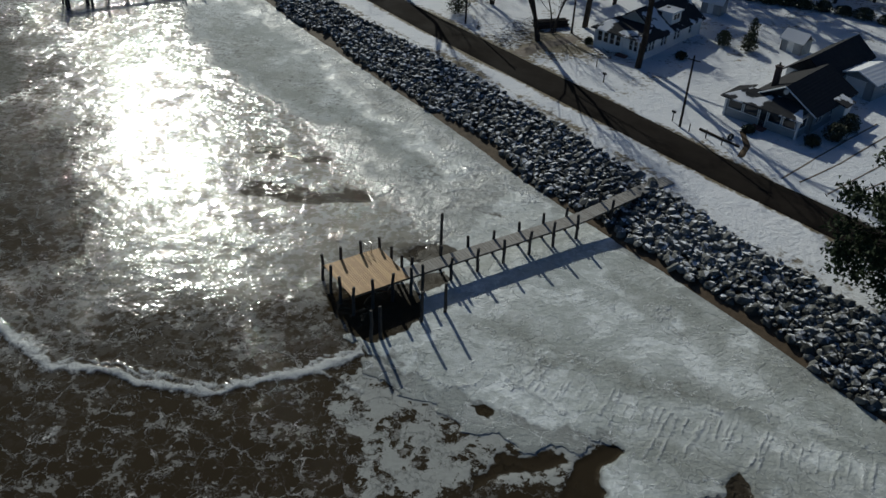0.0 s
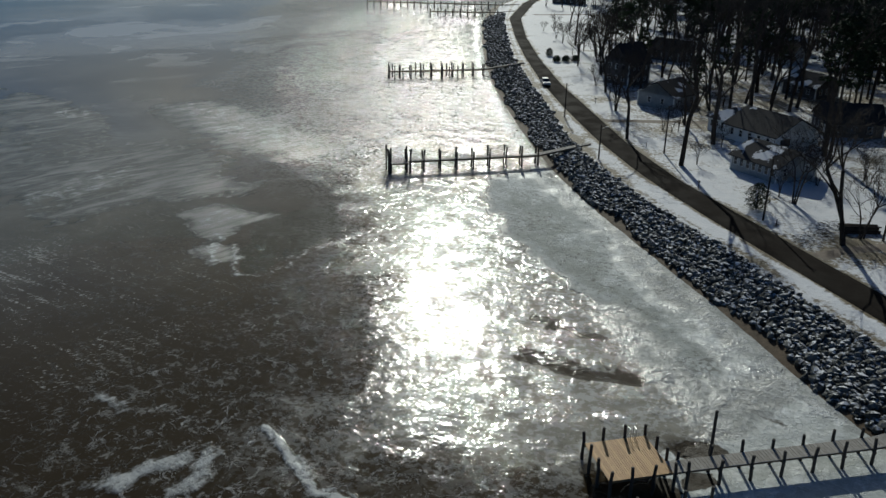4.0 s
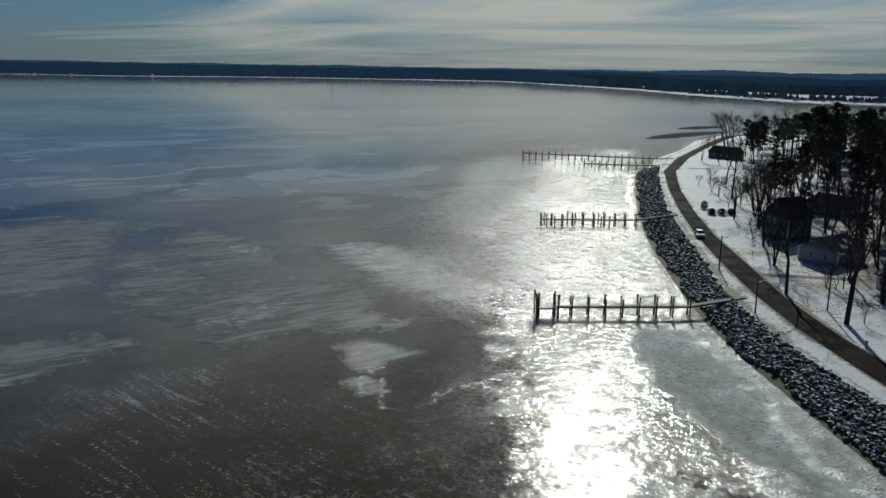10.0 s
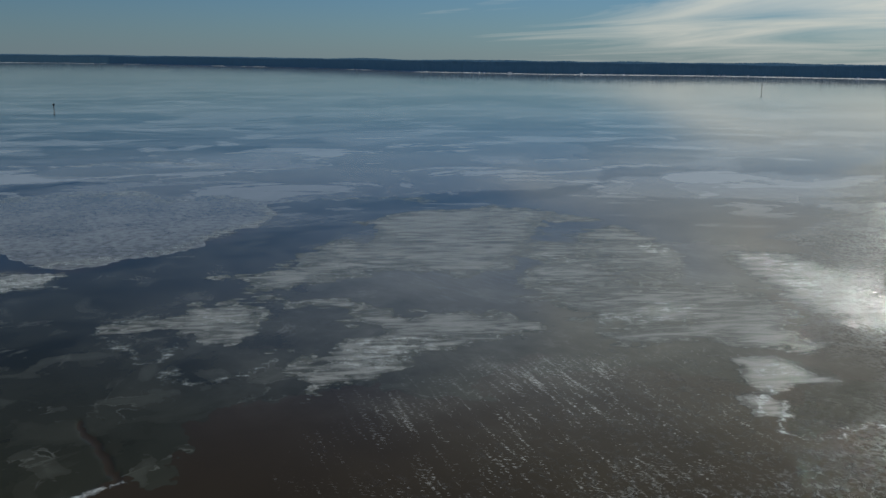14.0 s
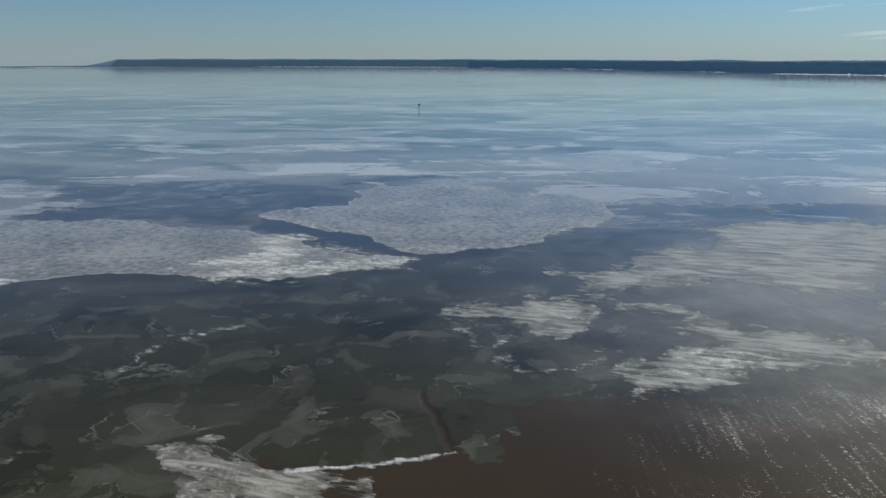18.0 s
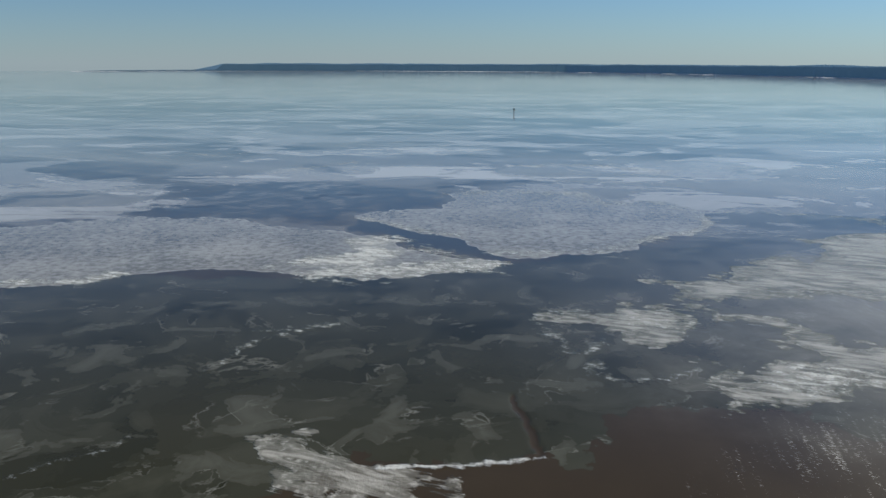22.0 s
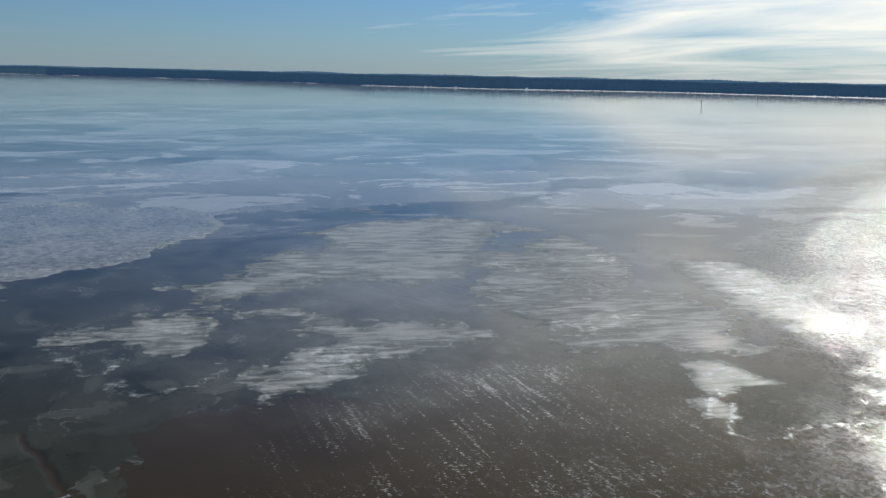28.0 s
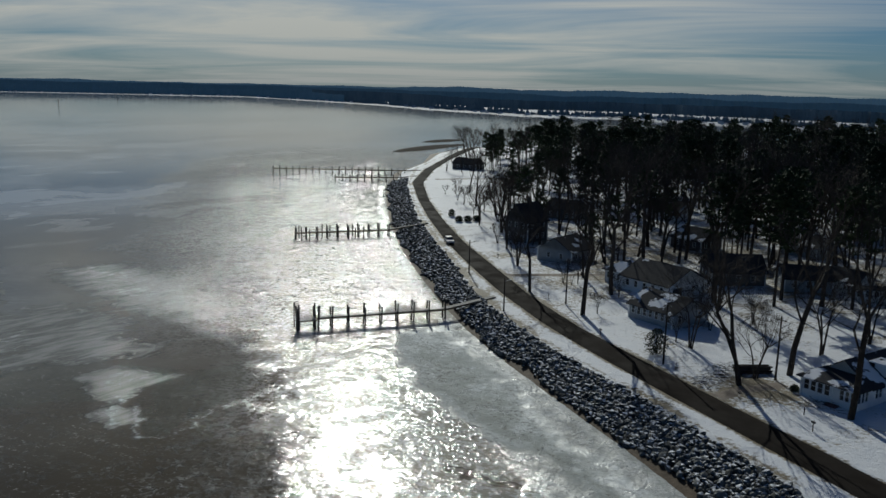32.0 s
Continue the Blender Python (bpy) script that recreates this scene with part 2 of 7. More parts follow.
# ---- building helpers ----
def finish(bm, name, mat, smooth=False):
    me = bpy.data.meshes.new(name)
    bm.to_mesh(me)
    bm.free()
    me.materials.append(mat)
    if smooth:
        me.polygons.foreach_set("use_smooth", [True] * len(me.polygons))
    return me


def part(name, bm, mat, parent, label="", smooth=False):
    ob = new(name, finish(bm, name, mat, smooth))
    ob.parent = parent
    if label:
        tagged(ob, label)
    return ob


def piece(name, me, parent, m):
    ob = new(name, me)
    ob.parent = parent
    ob.matrix_basis = m
    return ob


def thing(name, label, category, m=Matrix(), group="", kind=""):
    ob = new(name)
    ob.empty_display_size = 0.3
    ob.matrix_basis = m
    return tagged(ob, label, category, group, kind)


def box(bm, c, s, rot=0.0, bevel=0.0):
    """A box round c with sides s, turned rot degrees about z."""
    r = bmesh.ops.create_cube(bm, size=1, matrix=pose(*c, 0, 0, rot) @ Matrix.Diagonal((*s, 1)))
    if bevel:
        bmesh.ops.bevel(bm, geom=list({e for v in r["verts"] for e in v.link_edges}), offset=bevel, segments=1, affect="EDGES")
    return bm


def boxed(c, s, rot=0.0, bevel=0.0):
    return box(bmesh.new(), c, s, rot, bevel)


def tube(bm, a, b, ra, rb, n=6, cap=True):
    a, b = Vector(a), Vector(b)
    d = b - a
    if d.length < 1e-5:
        return bm
    q = d.to_track_quat("Z", "Y").to_matrix()
    rings = []
    for p, r in ((a, ra), (b, rb)):
        rings.append([bm.verts.new(p + q @ Vector((r * math.cos(6.2832 * i / n), r * math.sin(6.2832 * i / n), 0))) for i in range(n)])
    for i in range(n):
        bm.faces.new((rings[0][i], rings[0][(i + 1) % n], rings[1][(i + 1) % n], rings[1][i]))
    if cap:
        bm.faces.new(rings[1])
        bm.faces.new(rings[0][::-1])
    return bm


def tubes_mesh(segs, n=5):
    """Vertices and faces of many open tubes, quickly: each segment is a, b, radius a, radius b."""
    vs, fs = [], []
    ring = [(math.cos(6.2832 * i / n), math.sin(6.2832 * i / n)) for i in range(n)]
    for a, b, ra, rb in segs:
        d = (b - a).normalized()
        u = d.cross(Vector((0.3, 0.8, 0.52))).normalized()
        w = d.cross(u)
        k = len(vs)
        for p, r in ((a, ra), (b, rb)):
            vs += [p + (u * c + w * s) * r for c, s in ring]
        fs += [(k + i, k + (i + 1) % n, k + n + (i + 1) % n, k + n + i) for i in range(n)]
    return vs, fs


def raw_mesh(name, vs, fs, mat, smooth=False):
    me = bpy.data.meshes.new(name)
    me.from_pydata(vs, [], fs)
    me.materials.append(mat)
    if smooth:
        me.polygons.foreach_set("use_smooth", [True] * len(me.polygons))
    me.update()
    return me


def vnoise(x, y, seed=0):
    """Smooth value noise of numpy arrays, 0 to 1."""
    xi, yi = np.floor(x).astype(np.int64), np.floor(y).astype(np.int64)
    fx, fy = x - xi, y - yi
    fx, fy = fx * fx * (3 - 2 * fx), fy * fy * (3 - 2 * fy)

    def h(i, j):
        k = (i * 374761393 + j * 668265263 + seed * 974711) & 0x7FFFFFFF
        k = ((k ^ (k >> 13)) * 1274126177) & 0x7FFFFFFF
        return ((k ^ (k >> 16)) & 0xFFFF) / 65535.0

    a, b, c, d = h(xi, yi), h(xi + 1, yi), h(xi, yi + 1), h(xi + 1, yi + 1)
    return (a * (1 - fx) + b * fx) * (1 - fy) + (c * (1 - fx) + d * fx) * fy


def fbm(x, y, octaves=5, seed=0, gain=0.5):
    s, amp, tot = 0.0, 1.0, 0.0
    for o in range(octaves):
        s = s + amp * vnoise(x * 2 ** o + 17.3 * o, y * 2 ** o - 9.1 * o, seed + o)
        tot += amp
        amp *= gain
    return s / tot

# ---- the shore: x of its lines for rising y ----
SHORE_Y = [-300, 0, 45, 55, 65, 78, 92, 105, 120, 135, 155, 180, 205, 240, 280, 330, 385, 440, 500, 540, 580, 640, 760, 950, 1200]
WATER_X = [265, 62, 31.8, 25.7, 18.4, 9.5, 1.0, -8.0, -18.1, -27.2, -37.3, -48.7, -59.5, -72.8, -86.2, -102, -114, -115, -126, -122, -100, -40, 130, 360, 560]
ROCK_X = [276, 72, 41.5, 35.0, 27.9, 20.6, 11.6, 2.4, -9.7, -19.7, -30.1, -39.8, -50.1, -63.9, -77.3, -92.5, -105.2, -109, -112, -113, -90, -30, 140, 370, 570]
ROAD_X = [285.5, 81.5, 51, 43.8, 36, 26, 16, 6.4, -4.2, -14.1, -25, -36.7, -47.5, -60.9, -74.9, -90.8, -99.9, -104.4, -109.2, -110.2, -80, -20, 150, 380, 580]
LAWN_X = [292, 88, 57.5, 50.2, 42.5, 32.1, 22.7, 12.9, 2.3, -8.3, -19.4, -31, -42.7, -56.6, -71, -86.2, -95.2, -100.6, -103.8, -104.4, -74, -14, 156, 386, 586]


def line_x(table, y):
    """x of one of the shore's lines at y, rounded off between its knots."""
    s = 0.0
    for k in (-1.5, -0.5, 0.5, 1.5):
        s = s + np.interp(y + k * 3.0, SHORE_Y, table)
    return s / 4


def ground_z(x, y):
    """Height of the land at x, y."""
    x, y = np.asarray(x, float), np.asarray(y, float)
    w, r, a, b = (line_x(t, y) for t in (WATER_X, ROCK_X, ROAD_X, LAWN_X))
    z = np.interp((x - w) / np.maximum(r - w, 1.0), [-2, -0.2, -0.02, 0.05, 0.2, 0.9, 1.0], [-2.5, -0.4, 0.0, 0.12, 0.35, 2.1, 2.2])
    z = np.where(x > r, 2.2 + 0.1 * np.clip((x - r) / 3, 0, 1), z)
    inland = np.clip(x - b, 0, None)
    rise = np.clip(inland / 60, 0, 1) * 0.9 + 0.35 * (fbm(x * 0.06, y * 0.06, 4, 3) - 0.5) * np.clip(inland / 6, 0, 1)
    fine = 0.10 * (fbm(x * 0.6, y * 0.6, 3, 5) - 0.5) * np.clip(np.minimum(np.abs(x - a), np.abs(x - b)) / 1.0, 0, 1) * (x > r)
    under = (x > a + 0.2) & (x < b - 0.2)
    return z + rise + fine - 0.35 * under


rows_y = np.concatenate([np.arange(-300, 30, 15), np.arange(30, 180, 0.8), np.arange(180, 330, 1.6), np.arange(330, 640, 5), np.arange(640, 1201, 40)])
inland_steps = np.concatenate([np.arange(0.6, 40, 0.9), np.arange(40, 110, 2.5), np.arange(110, 300, 12), np.arange(300, 1500, 120)])
cols = []
for y in rows_y:
    w, r, a, b = (float(line_x(t, y)) for t in (WATER_X, ROCK_X, ROAD_X, LAWN_X))
    xs = np.concatenate([[w - 30, w - 4, w - 1.5], np.linspace(w, r, 9), np.linspace(r, a, 8)[1:], [a + 0.25, (a + b) / 2, b - 0.25, b], b + inland_steps])
    cols.append(np.stack([xs, np.full_like(xs, y)], 1))
grid = np.stack(cols)
gz = ground_z(grid[..., 0], grid[..., 1])
ny, nx = gz.shape
ground_me = bpy.data.meshes.new("ground")
idx = np.arange(ny * nx).reshape(ny, nx)
quads = np.stack([idx[:-1, :-1], idx[:-1, 1:], idx[1:, 1:], idx[1:, :-1]], -1).reshape(-1, 4)
ground_me.from_pydata(np.concatenate([grid, gz[..., None]], -1).reshape(-1, 3).tolist(), [], quads.tolist())
ground_me.materials.append(m_snow)
ground_me.materials.append(m_sand)
slot = np.zeros((ny - 1, nx - 1), int)
slot[:, :6] = 1
ground_me.polygons.foreach_set("material_index", slot.ravel())
ground_me.polygons.foreach_set("use_smooth", np.ones(len(quads), bool))
bare = np.zeros((ny, nx))
edge = np.abs(grid[..., 0] - line_x(LAWN_X, grid[..., 1]))
bare = np.where(edge < 1.5, 0.3 * (1.5 - edge) / 1.5, 0)
edge = np.abs(grid[..., 0] - line_x(ROAD_X, grid[..., 1]))
bare = np.maximum(bare, np.where(edge < 1.2, 0.42 * (1.2 - edge) / 1.2, 0))
edge = np.abs(grid[..., 0] - line_x(ROCK_X, grid[..., 1]) - 0.6)
bare = np.maximum(bare, np.where(edge < 1.6, 0.3 * (1.6 - edge) / 1.6, 0))
bare = bare + 0.35 * np.exp(-((grid[..., 0] - 15) ** 2 + (grid[..., 1] - 112) ** 2) / 60)
for x0, y0, rad in ((0, 190, 60), (70, 165, 30), (40, 230, 80)):
    bare = bare + 0.2 * np.exp(-((grid[..., 0] - x0) ** 2 + (grid[..., 1] - y0) ** 2) / rad ** 2)
ground_me.attributes.new("bare", "FLOAT", "POINT").data.foreach_set("value", bare.ravel().astype(np.float32))
ground = tagged(new("ground", ground_me), "snow-covered lawns and woodland floor with brown grass showing through", "ground", kind="structure")

# the road, a slightly raised sheet with rounded edges
ry = np.concatenate([np.arange(-300, 30, 15), np.arange(30, 330, 1.5), np.arange(330, 560, 5)])
vs, fs = [], []
for j, y in enumerate(ry):
    a, b = float(line_x(ROAD_X, y)), float(line_x(LAWN_X, y))
    wob = 0.25 * (float(fbm(np.array(y * 0.4), np.array(3.0), 3, 8)) - 0.5)
    for k, (u, z) in enumerate(((0.0, -0.06), (0.03, 0.05), (0.25, 0.09), (0.5, 0.12), (0.75, 0.09), (0.97, 0.05), (1.0, -0.06))):
        vs.append((a + (b - a) * u + (wob if k < 2 else -wob if k > 4 else 0), y, 2.31 + z))
    if j:
        o = (j - 1) * 7
        fs += [(o + k, o + k + 1, o + k + 8, o + k + 7) for k in range(6)]
road = tagged(new("road", raw_mesh("road", vs, fs, m_asphalt, True)), "dark wet asphalt shore road cleared of snow", "road", kind="structure")

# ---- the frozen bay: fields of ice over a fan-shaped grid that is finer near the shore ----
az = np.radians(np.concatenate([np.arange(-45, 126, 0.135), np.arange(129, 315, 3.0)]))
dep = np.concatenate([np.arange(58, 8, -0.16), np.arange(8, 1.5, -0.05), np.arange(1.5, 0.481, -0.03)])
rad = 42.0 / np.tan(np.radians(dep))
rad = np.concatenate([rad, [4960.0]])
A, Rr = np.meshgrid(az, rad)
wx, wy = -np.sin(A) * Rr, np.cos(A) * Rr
fields = {k: np.zeros_like(wx) for k in ("thin", "sheet", "white", "streak", "open", "vein", "fleck", "rough", "smooth", "mottle", "pale", "stain", "floe", "back", "lead", "far", "beyond")}
WAVES = (0.55, 0.14, 0.04, 0.011)
sway = [[fbm(wx * f + 31 * c, wy * f - 17 * c, 4, 40 + 7 * i + 3 * c, 0.6) - 0.5 for c in (0, 1)] for i, f in enumerate(WAVES)]


def frayed(warp, sel):
    """The places selected, swayed by noise of about the wanted size in metres, to fray outlines."""
    i = 0 if warp < 1.2 else 1 if warp < 5 else 2 if warp < 14 else 3
    k = [sway[i][c][sel] * 3.6 + (sway[i - 1][c][sel] * 1.6 if i else 0) for c in (0, 1)]
    return wx[sel] + warp * k[0], wy[sel] + warp * k[1]


def lay(field, value, amount, sel):
    f = fields[field]
    f[sel] = np.maximum(f[sel], value * amount) if value > 0 else f[sel] * (1 - amount)


def patch(field, value, soft, warp, pts):
    """An area of ice with a frayed edge; value 0 clears it."""
    p = np.array(pts)
    m = soft + warp * 2.5
    sel = (wx > p[:, 0].min() - m) & (wx < p[:, 0].max() + m) & (wy > p[:, 1].min() - m) & (wy < p[:, 1].max() + m)
    x, y = frayed(warp, sel)
    d2, inside = np.full(x.shape, 1e12), np.zeros(x.shape, bool)
    for (ax, ay), (bx, by) in zip(p, np.roll(p, -1, axis=0)):
        ex, ey = bx - ax, by - ay
        t = np.clip(((x - ax) * ex + (y - ay) * ey) / max(ex * ex + ey * ey, 1e-9), 0, 1)
        d2 = np.minimum(d2, (x - ax - t * ex) ** 2 + (y - ay - t * ey) ** 2)
        if abs(ey) > 1e-9:
            inside ^= ((ay > y) != (by > y)) & (x < (y - ay) * ex / ey + ax)
    d = np.where(inside, np.sqrt(d2), -np.sqrt(d2))
    s = np.clip(d / (2 * soft) + 0.5, 0, 1)
    lay(field, value, s * s * (3 - 2 * s), sel)


def seam(field, value, width, warp, pts):
    """A band of ice along a line, fading and fraying across its width."""
    p = np.array(pts)
    m = width * 2.5 + warp * 2.5
    sel = (wx > p[:, 0].min() - m) & (wx < p[:, 0].max() + m) & (wy > p[:, 1].min() - m) & (wy < p[:, 1].max() + m)
    x, y = frayed(warp, sel)
    d2 = np.full(x.shape, 1e12)
    for (ax, ay), (bx, by) in zip(p, p[1:]):
        ex, ey = bx - ax, by - ay
        t = np.clip(((x - ax) * ex + (y - ay) * ey) / max(ex * ex + ey * ey, 1e-9), 0, 1)
        d2 = np.minimum(d2, (x - ax - t * ex) ** 2 + (y - ay - t * ey) ** 2)
    s = np.clip(1.2 - np.sqrt(d2) / (width * 1.6), 0, 1)
    lay(field, value, s * s * (3 - 2 * s), sel)


# dark skim ice over the middle of the bay
patch("thin", 1, 5, 3, [(-158.9, -95.4), (-158, -79.3), (-166.5, -57.5), (-164.4, -20), (-173.1, 18.9), (-183.9, 51.9), (-205.7, 76.6), (-229.2, 88), (-238.7, 88.8), (-219.7, 143.1), (-219.6, 203.3), (-184.2, 225.6), (-122.3, 156.7), (-89.4, 126.7), (-75.6, 102), (-77.2, 83.3), (-93.7, 73.7), (-81.8, 56.7), (-85.4, 50.5), (-93.5, 46.1), (-93.9, 39.2), (-96.7, 30.8), (-93.6, 25.2), (-90.2, 20), (-82.6, 14.9), (-82.3, 11), (-81.3, 2.9), (-81.3, -7.1), (-82.8, -10.7), (-76.2, -16.2), (-73.6, -26.1), (-74.9, -50.7)])
patch("thin", 0.8, 2, 1.5, [(-59, 86.6), (-61.9, 97.9), (-56.8, 108.3), (-48.4, 100.4), (-49.2, 94.8), (-50.9, 84.9), (-52.9, 80.3)])
patch("thin", 0.35, 1.5, 1.5, [(-85.7, -34.5), (-90.2, -33.5), (-88.7, -25), (-85.7, -19.2), (-76.2, -16.7), (-78.3, -28.6), (-83.7, -30.1)])
patch("thin", 0.55, 8, 6, [(-93.8, 61.5), (-91.4, 85.6), (-75.6, 102), (-62.4, 102.8), (-56.3, 93.3), (-62.6, 84.9), (-73, 68.3), (-81.8, 56.7)])
# two rough pale floes and the dark lead between them
patch("floe", 1, 2, 2, [(-233.2, -15.9), (-242.1, -9.1), (-246.7, 9.7), (-274.8, 15.9), (-280.4, 27.8), (-282.7, 45.6), (-275.5, 55.9), (-262.2, 60.5), (-250.6, 60.5), (-257.7, 72.4), (-252.6, 82), (-233.7, 84.8), (-213.5, 78.7), (-202.7, 71.3), (-198.5, 61.2), (-193.8, 55.5), (-185.2, 51.8), (-180.7, 42.3), (-181.1, 33.2), (-179.7, 24), (-183.2, 17.5), (-197, 13.2), (-204.7, 8), (-213.5, -0.1), (-224.4, -8.8)])
patch("floe", 1, 1.6, 1.6, [(-215.7, -125.6), (-219.9, -106.5), (-225, -97), (-234, -77.6), (-232.4, -47.8), (-220.2, -38.3), (-209.6, -14), (-199.3, -4), (-189.5, -1.4), (-180.2, 8.5), (-176.8, 19.4), (-171.6, 18.5), (-164.9, 5.1), (-161.1, -9.7), (-165.8, -20.1), (-170.4, -33.4), (-171.7, -47.5), (-167.9, -57.9), (-162.4, -65), (-159.3, -72.5), (-159.8, -80), (-158.9, -95.4)])
seam("white", 0.62, 5, 4, [(-175.7, -24.3), (-178.3, -15.2), (-189.4, -8.3), (-202, -8.5), (-167, -15.7), (-168.2, -3.4), (-170.1, 8.2), (-174.7, 17.7)])
seam("white", 0.45, 3, 3, [(-190.6, 2), (-180.4, 10.2), (-173.6, 18.2)])
seam("white", 0.6, 2.5, 2, [(-163.3, -81.6), (-162.9, -75), (-163.9, -67.7), (-167.6, -61.2)])
seam("white", 0.38, 2.5, 2, [(-186.2, 17.2), (-183.1, 28.4), (-184.2, 43.2), (-191.4, 53.3), (-200.6, 61.9), (-206.3, 72.9), (-226.3, 82.8)])
seam("white", 0.4, 2.5, 2, [(-232, -13.5), (-216.5, -0), (-204.3, 10.8)])
seam("white", 0.35, 3, 3, [(-269.9, 15.6), (-277.2, 31.2), (-273.3, 53.5), (-250.8, 59.6), (-252.4, 76.4), (-237.9, 84.3)])
patch("lead", 0.55, 6, 4, [(-232.7, -71.4), (-252.1, -72.8), (-281.8, -66.8), (-307.4, -57), (-304.9, -25.9), (-290.3, 1.6), (-279.8, 16.3), (-250.8, 9.9), (-235.8, -15.2), (-227.9, -19.3), (-221.4, -33.2), (-231.1, -47.5)])
patch("lead", 1, 1.5, 1.5, [(-230.2, -13.5), (-215, -0.1), (-204.3, 10.8), (-192.3, 17.8), (-175.9, 20.3), (-181.6, 16.6), (-186.3, 9.4), (-189.8, 3.2), (-198.5, -3.1), (-210.5, -8.6), (-211.9, -17)])
# broad pale ice behind the floes
patch("back", 1, 7, 6, [(-262.2, 60.5), (-237.1, 89.3), (-229, 112.4), (-219.6, 126.9), (-220.6, 166.8), (-225.2, 120.2), (-221.6, 144.3), (-218.7, 169.3), (-219.6, 203.3), (-256.5, 231.2), (-303, 255.3), (-347.6, 214.9), (-359, 187.8), (-403.3, 153.5), (-325.5, 113.3), (-350.6, 84.2), (-351.5, 55), (-325, 32.8), (-293.3, 49.4)])
seam("white", 0.4, 3, 3, [(-226.3, 116.9), (-222.4, 122.4), (-217.5, 129.4)])
seam("white", 0.4, 3, 3, [(-224.2, 117.1), (-221.3, 122.6), (-217.6, 127.5)])
patch("back", 0.75, 8, 7, [(-225.2, -130.6), (-225.6, -109), (-231.7, -99.7), (-241.4, -79.8), (-259.5, -80.1), (-296.3, -82.6), (-315.3, -107.9), (-299.4, -141.5), (-301, -171)])
patch("back", 0.7, 8, 8, [(-210.6, 211.3), (-195.1, 238.8), (-167.8, 261), (-155.5, 255.5), (-158, 221.2), (-176.3, 204.9)])
patch("back", 0.8, 12, 10, [(-374.6, 163.8), (-405.1, 236.5), (-368.8, 294.5), (-304.8, 271.1), (-241.8, 220.8), (-275.5, 196.3), (-281, 163), (-313.8, 146)])
# streaked ice of the middle, drawn out into fingers by the wind
patch("streak", 0.95, 8, 4, [(-180.3, 75.1), (-177.6, 89.5), (-192.9, 100.7), (-199.5, 118.4), (-196.9, 137.7), (-179.4, 146.5), (-154.9, 122.8), (-136.8, 99.3), (-134, 87.5), (-141.1, 85.5), (-147.9, 76.4), (-145.2, 65.3), (-136.6, 48.6), (-147.8, 45.3), (-158.6, 52.8), (-158.3, 60.7)])
patch("streak", 0.9, 7, 4, [(-138.2, 49.3), (-130.7, 61.6), (-115, 71.3), (-109.1, 83.6), (-98.4, 78.7), (-103.1, 65.7), (-103, 60.6), (-98.6, 51.4), (-94.4, 43.3), (-94.9, 38.1), (-95.5, 34.7), (-98, 38.7), (-104.3, 38.3), (-105.1, 41.1), (-109.7, 40.5), (-108.8, 48.8), (-113.8, 56), (-119.1, 52.8), (-122.9, 58.7), (-134.3, 47.8)])
patch("streak", 0.75, 8, 5, [(-154.9, 122.8), (-163.8, 153.6), (-133.2, 147.1), (-123.7, 138.5), (-117.2, 124.3), (-102.7, 122.4), (-92.7, 108.8), (-92.7, 97.8), (-101.5, 86.1), (-108.7, 85.8), (-125.9, 91.2)])
patch("streak", 1.25, 6, 3, [(-122.7, 154), (-118.3, 162.2), (-104.9, 160.5), (-95, 156), (-89.9, 162.9), (-86.9, 147.2), (-76.7, 143.8), (-66.7, 133.4), (-71.1, 126.6), (-77.8, 127), (-87.5, 129.3), (-97.2, 135.6), (-106.5, 140.5)])
patch("streak", 0.9, 8, 5, [(-107.6, 115.8), (-100.5, 132.7), (-84, 127.7), (-68.1, 111.9), (-71.1, 101.4), (-79.9, 96.3), (-87.8, 85.8), (-95.7, 89.6), (-92.3, 99.4)])
patch("streak", 1.3, 4, 1.5, [(-74.7, 95.4), (-71.5, 102.1), (-63.1, 100), (-62.9, 94), (-64, 90.4), (-60.8, 87.3), (-58.1, 84.1), (-59.6, 82.1), (-62.8, 84.8), (-64.9, 90.4), (-69.8, 93)])
patch("streak", 0.6, 6, 4, [(-138.9, 22.8), (-137.1, 32.2), (-145.7, 45.1), (-131.9, 46.8), (-122.7, 39.7), (-127.2, 29.5), (-125.4, 19.9)])
patch("streak", 0.8, 4, 4, [(-178, 145.4), (-175.2, 155.5), (-163.3, 154.2), (-163.7, 145.3), (-170.2, 139)])
patch("pale", 0.38, 10, 8, [(-93.8, 120.8), (-78.8, 128.6), (-59.5, 123.3), (-48.9, 120.5), (-89.9, 212.2), (-105.9, 196), (-93.5, 158), (-116.8, 153.9)])
# white brash riding on the streaks
patch("white", 0.5, 3, 3, [(-102.3, 43.1), (-107.9, 52.8), (-107.5, 64.4), (-103.5, 59.9), (-98.6, 53.2), (-96.8, 46.2)])
patch("white", 0.5, 2.5, 2.5, [(-102, 86.5), (-105.4, 96), (-92.9, 98.7), (-94.6, 93.7), (-96.4, 87.7)])
patch("white", 0.42, 3, 3, [(-105.2, 94.5), (-101.9, 103.7), (-98.2, 114.9), (-92.8, 107.1), (-92.2, 98)])
patch("white", 0.5, 2.5, 2.5, [(-138.5, 139.9), (-137.1, 147.3), (-129.8, 144.3), (-124.9, 137.9), (-130.7, 134.9)])
patch("white", 0.42, 3, 3, [(-142.6, 113.8), (-139.9, 122.3), (-128.6, 117.2), (-133.6, 108.8)])
patch("white", 0.42, 3, 3, [(-121.5, 153.6), (-118.3, 162.2), (-104, 157), (-88.2, 149.3), (-76.3, 141.1), (-77, 131), (-88.6, 134.4), (-100.6, 140.3)])
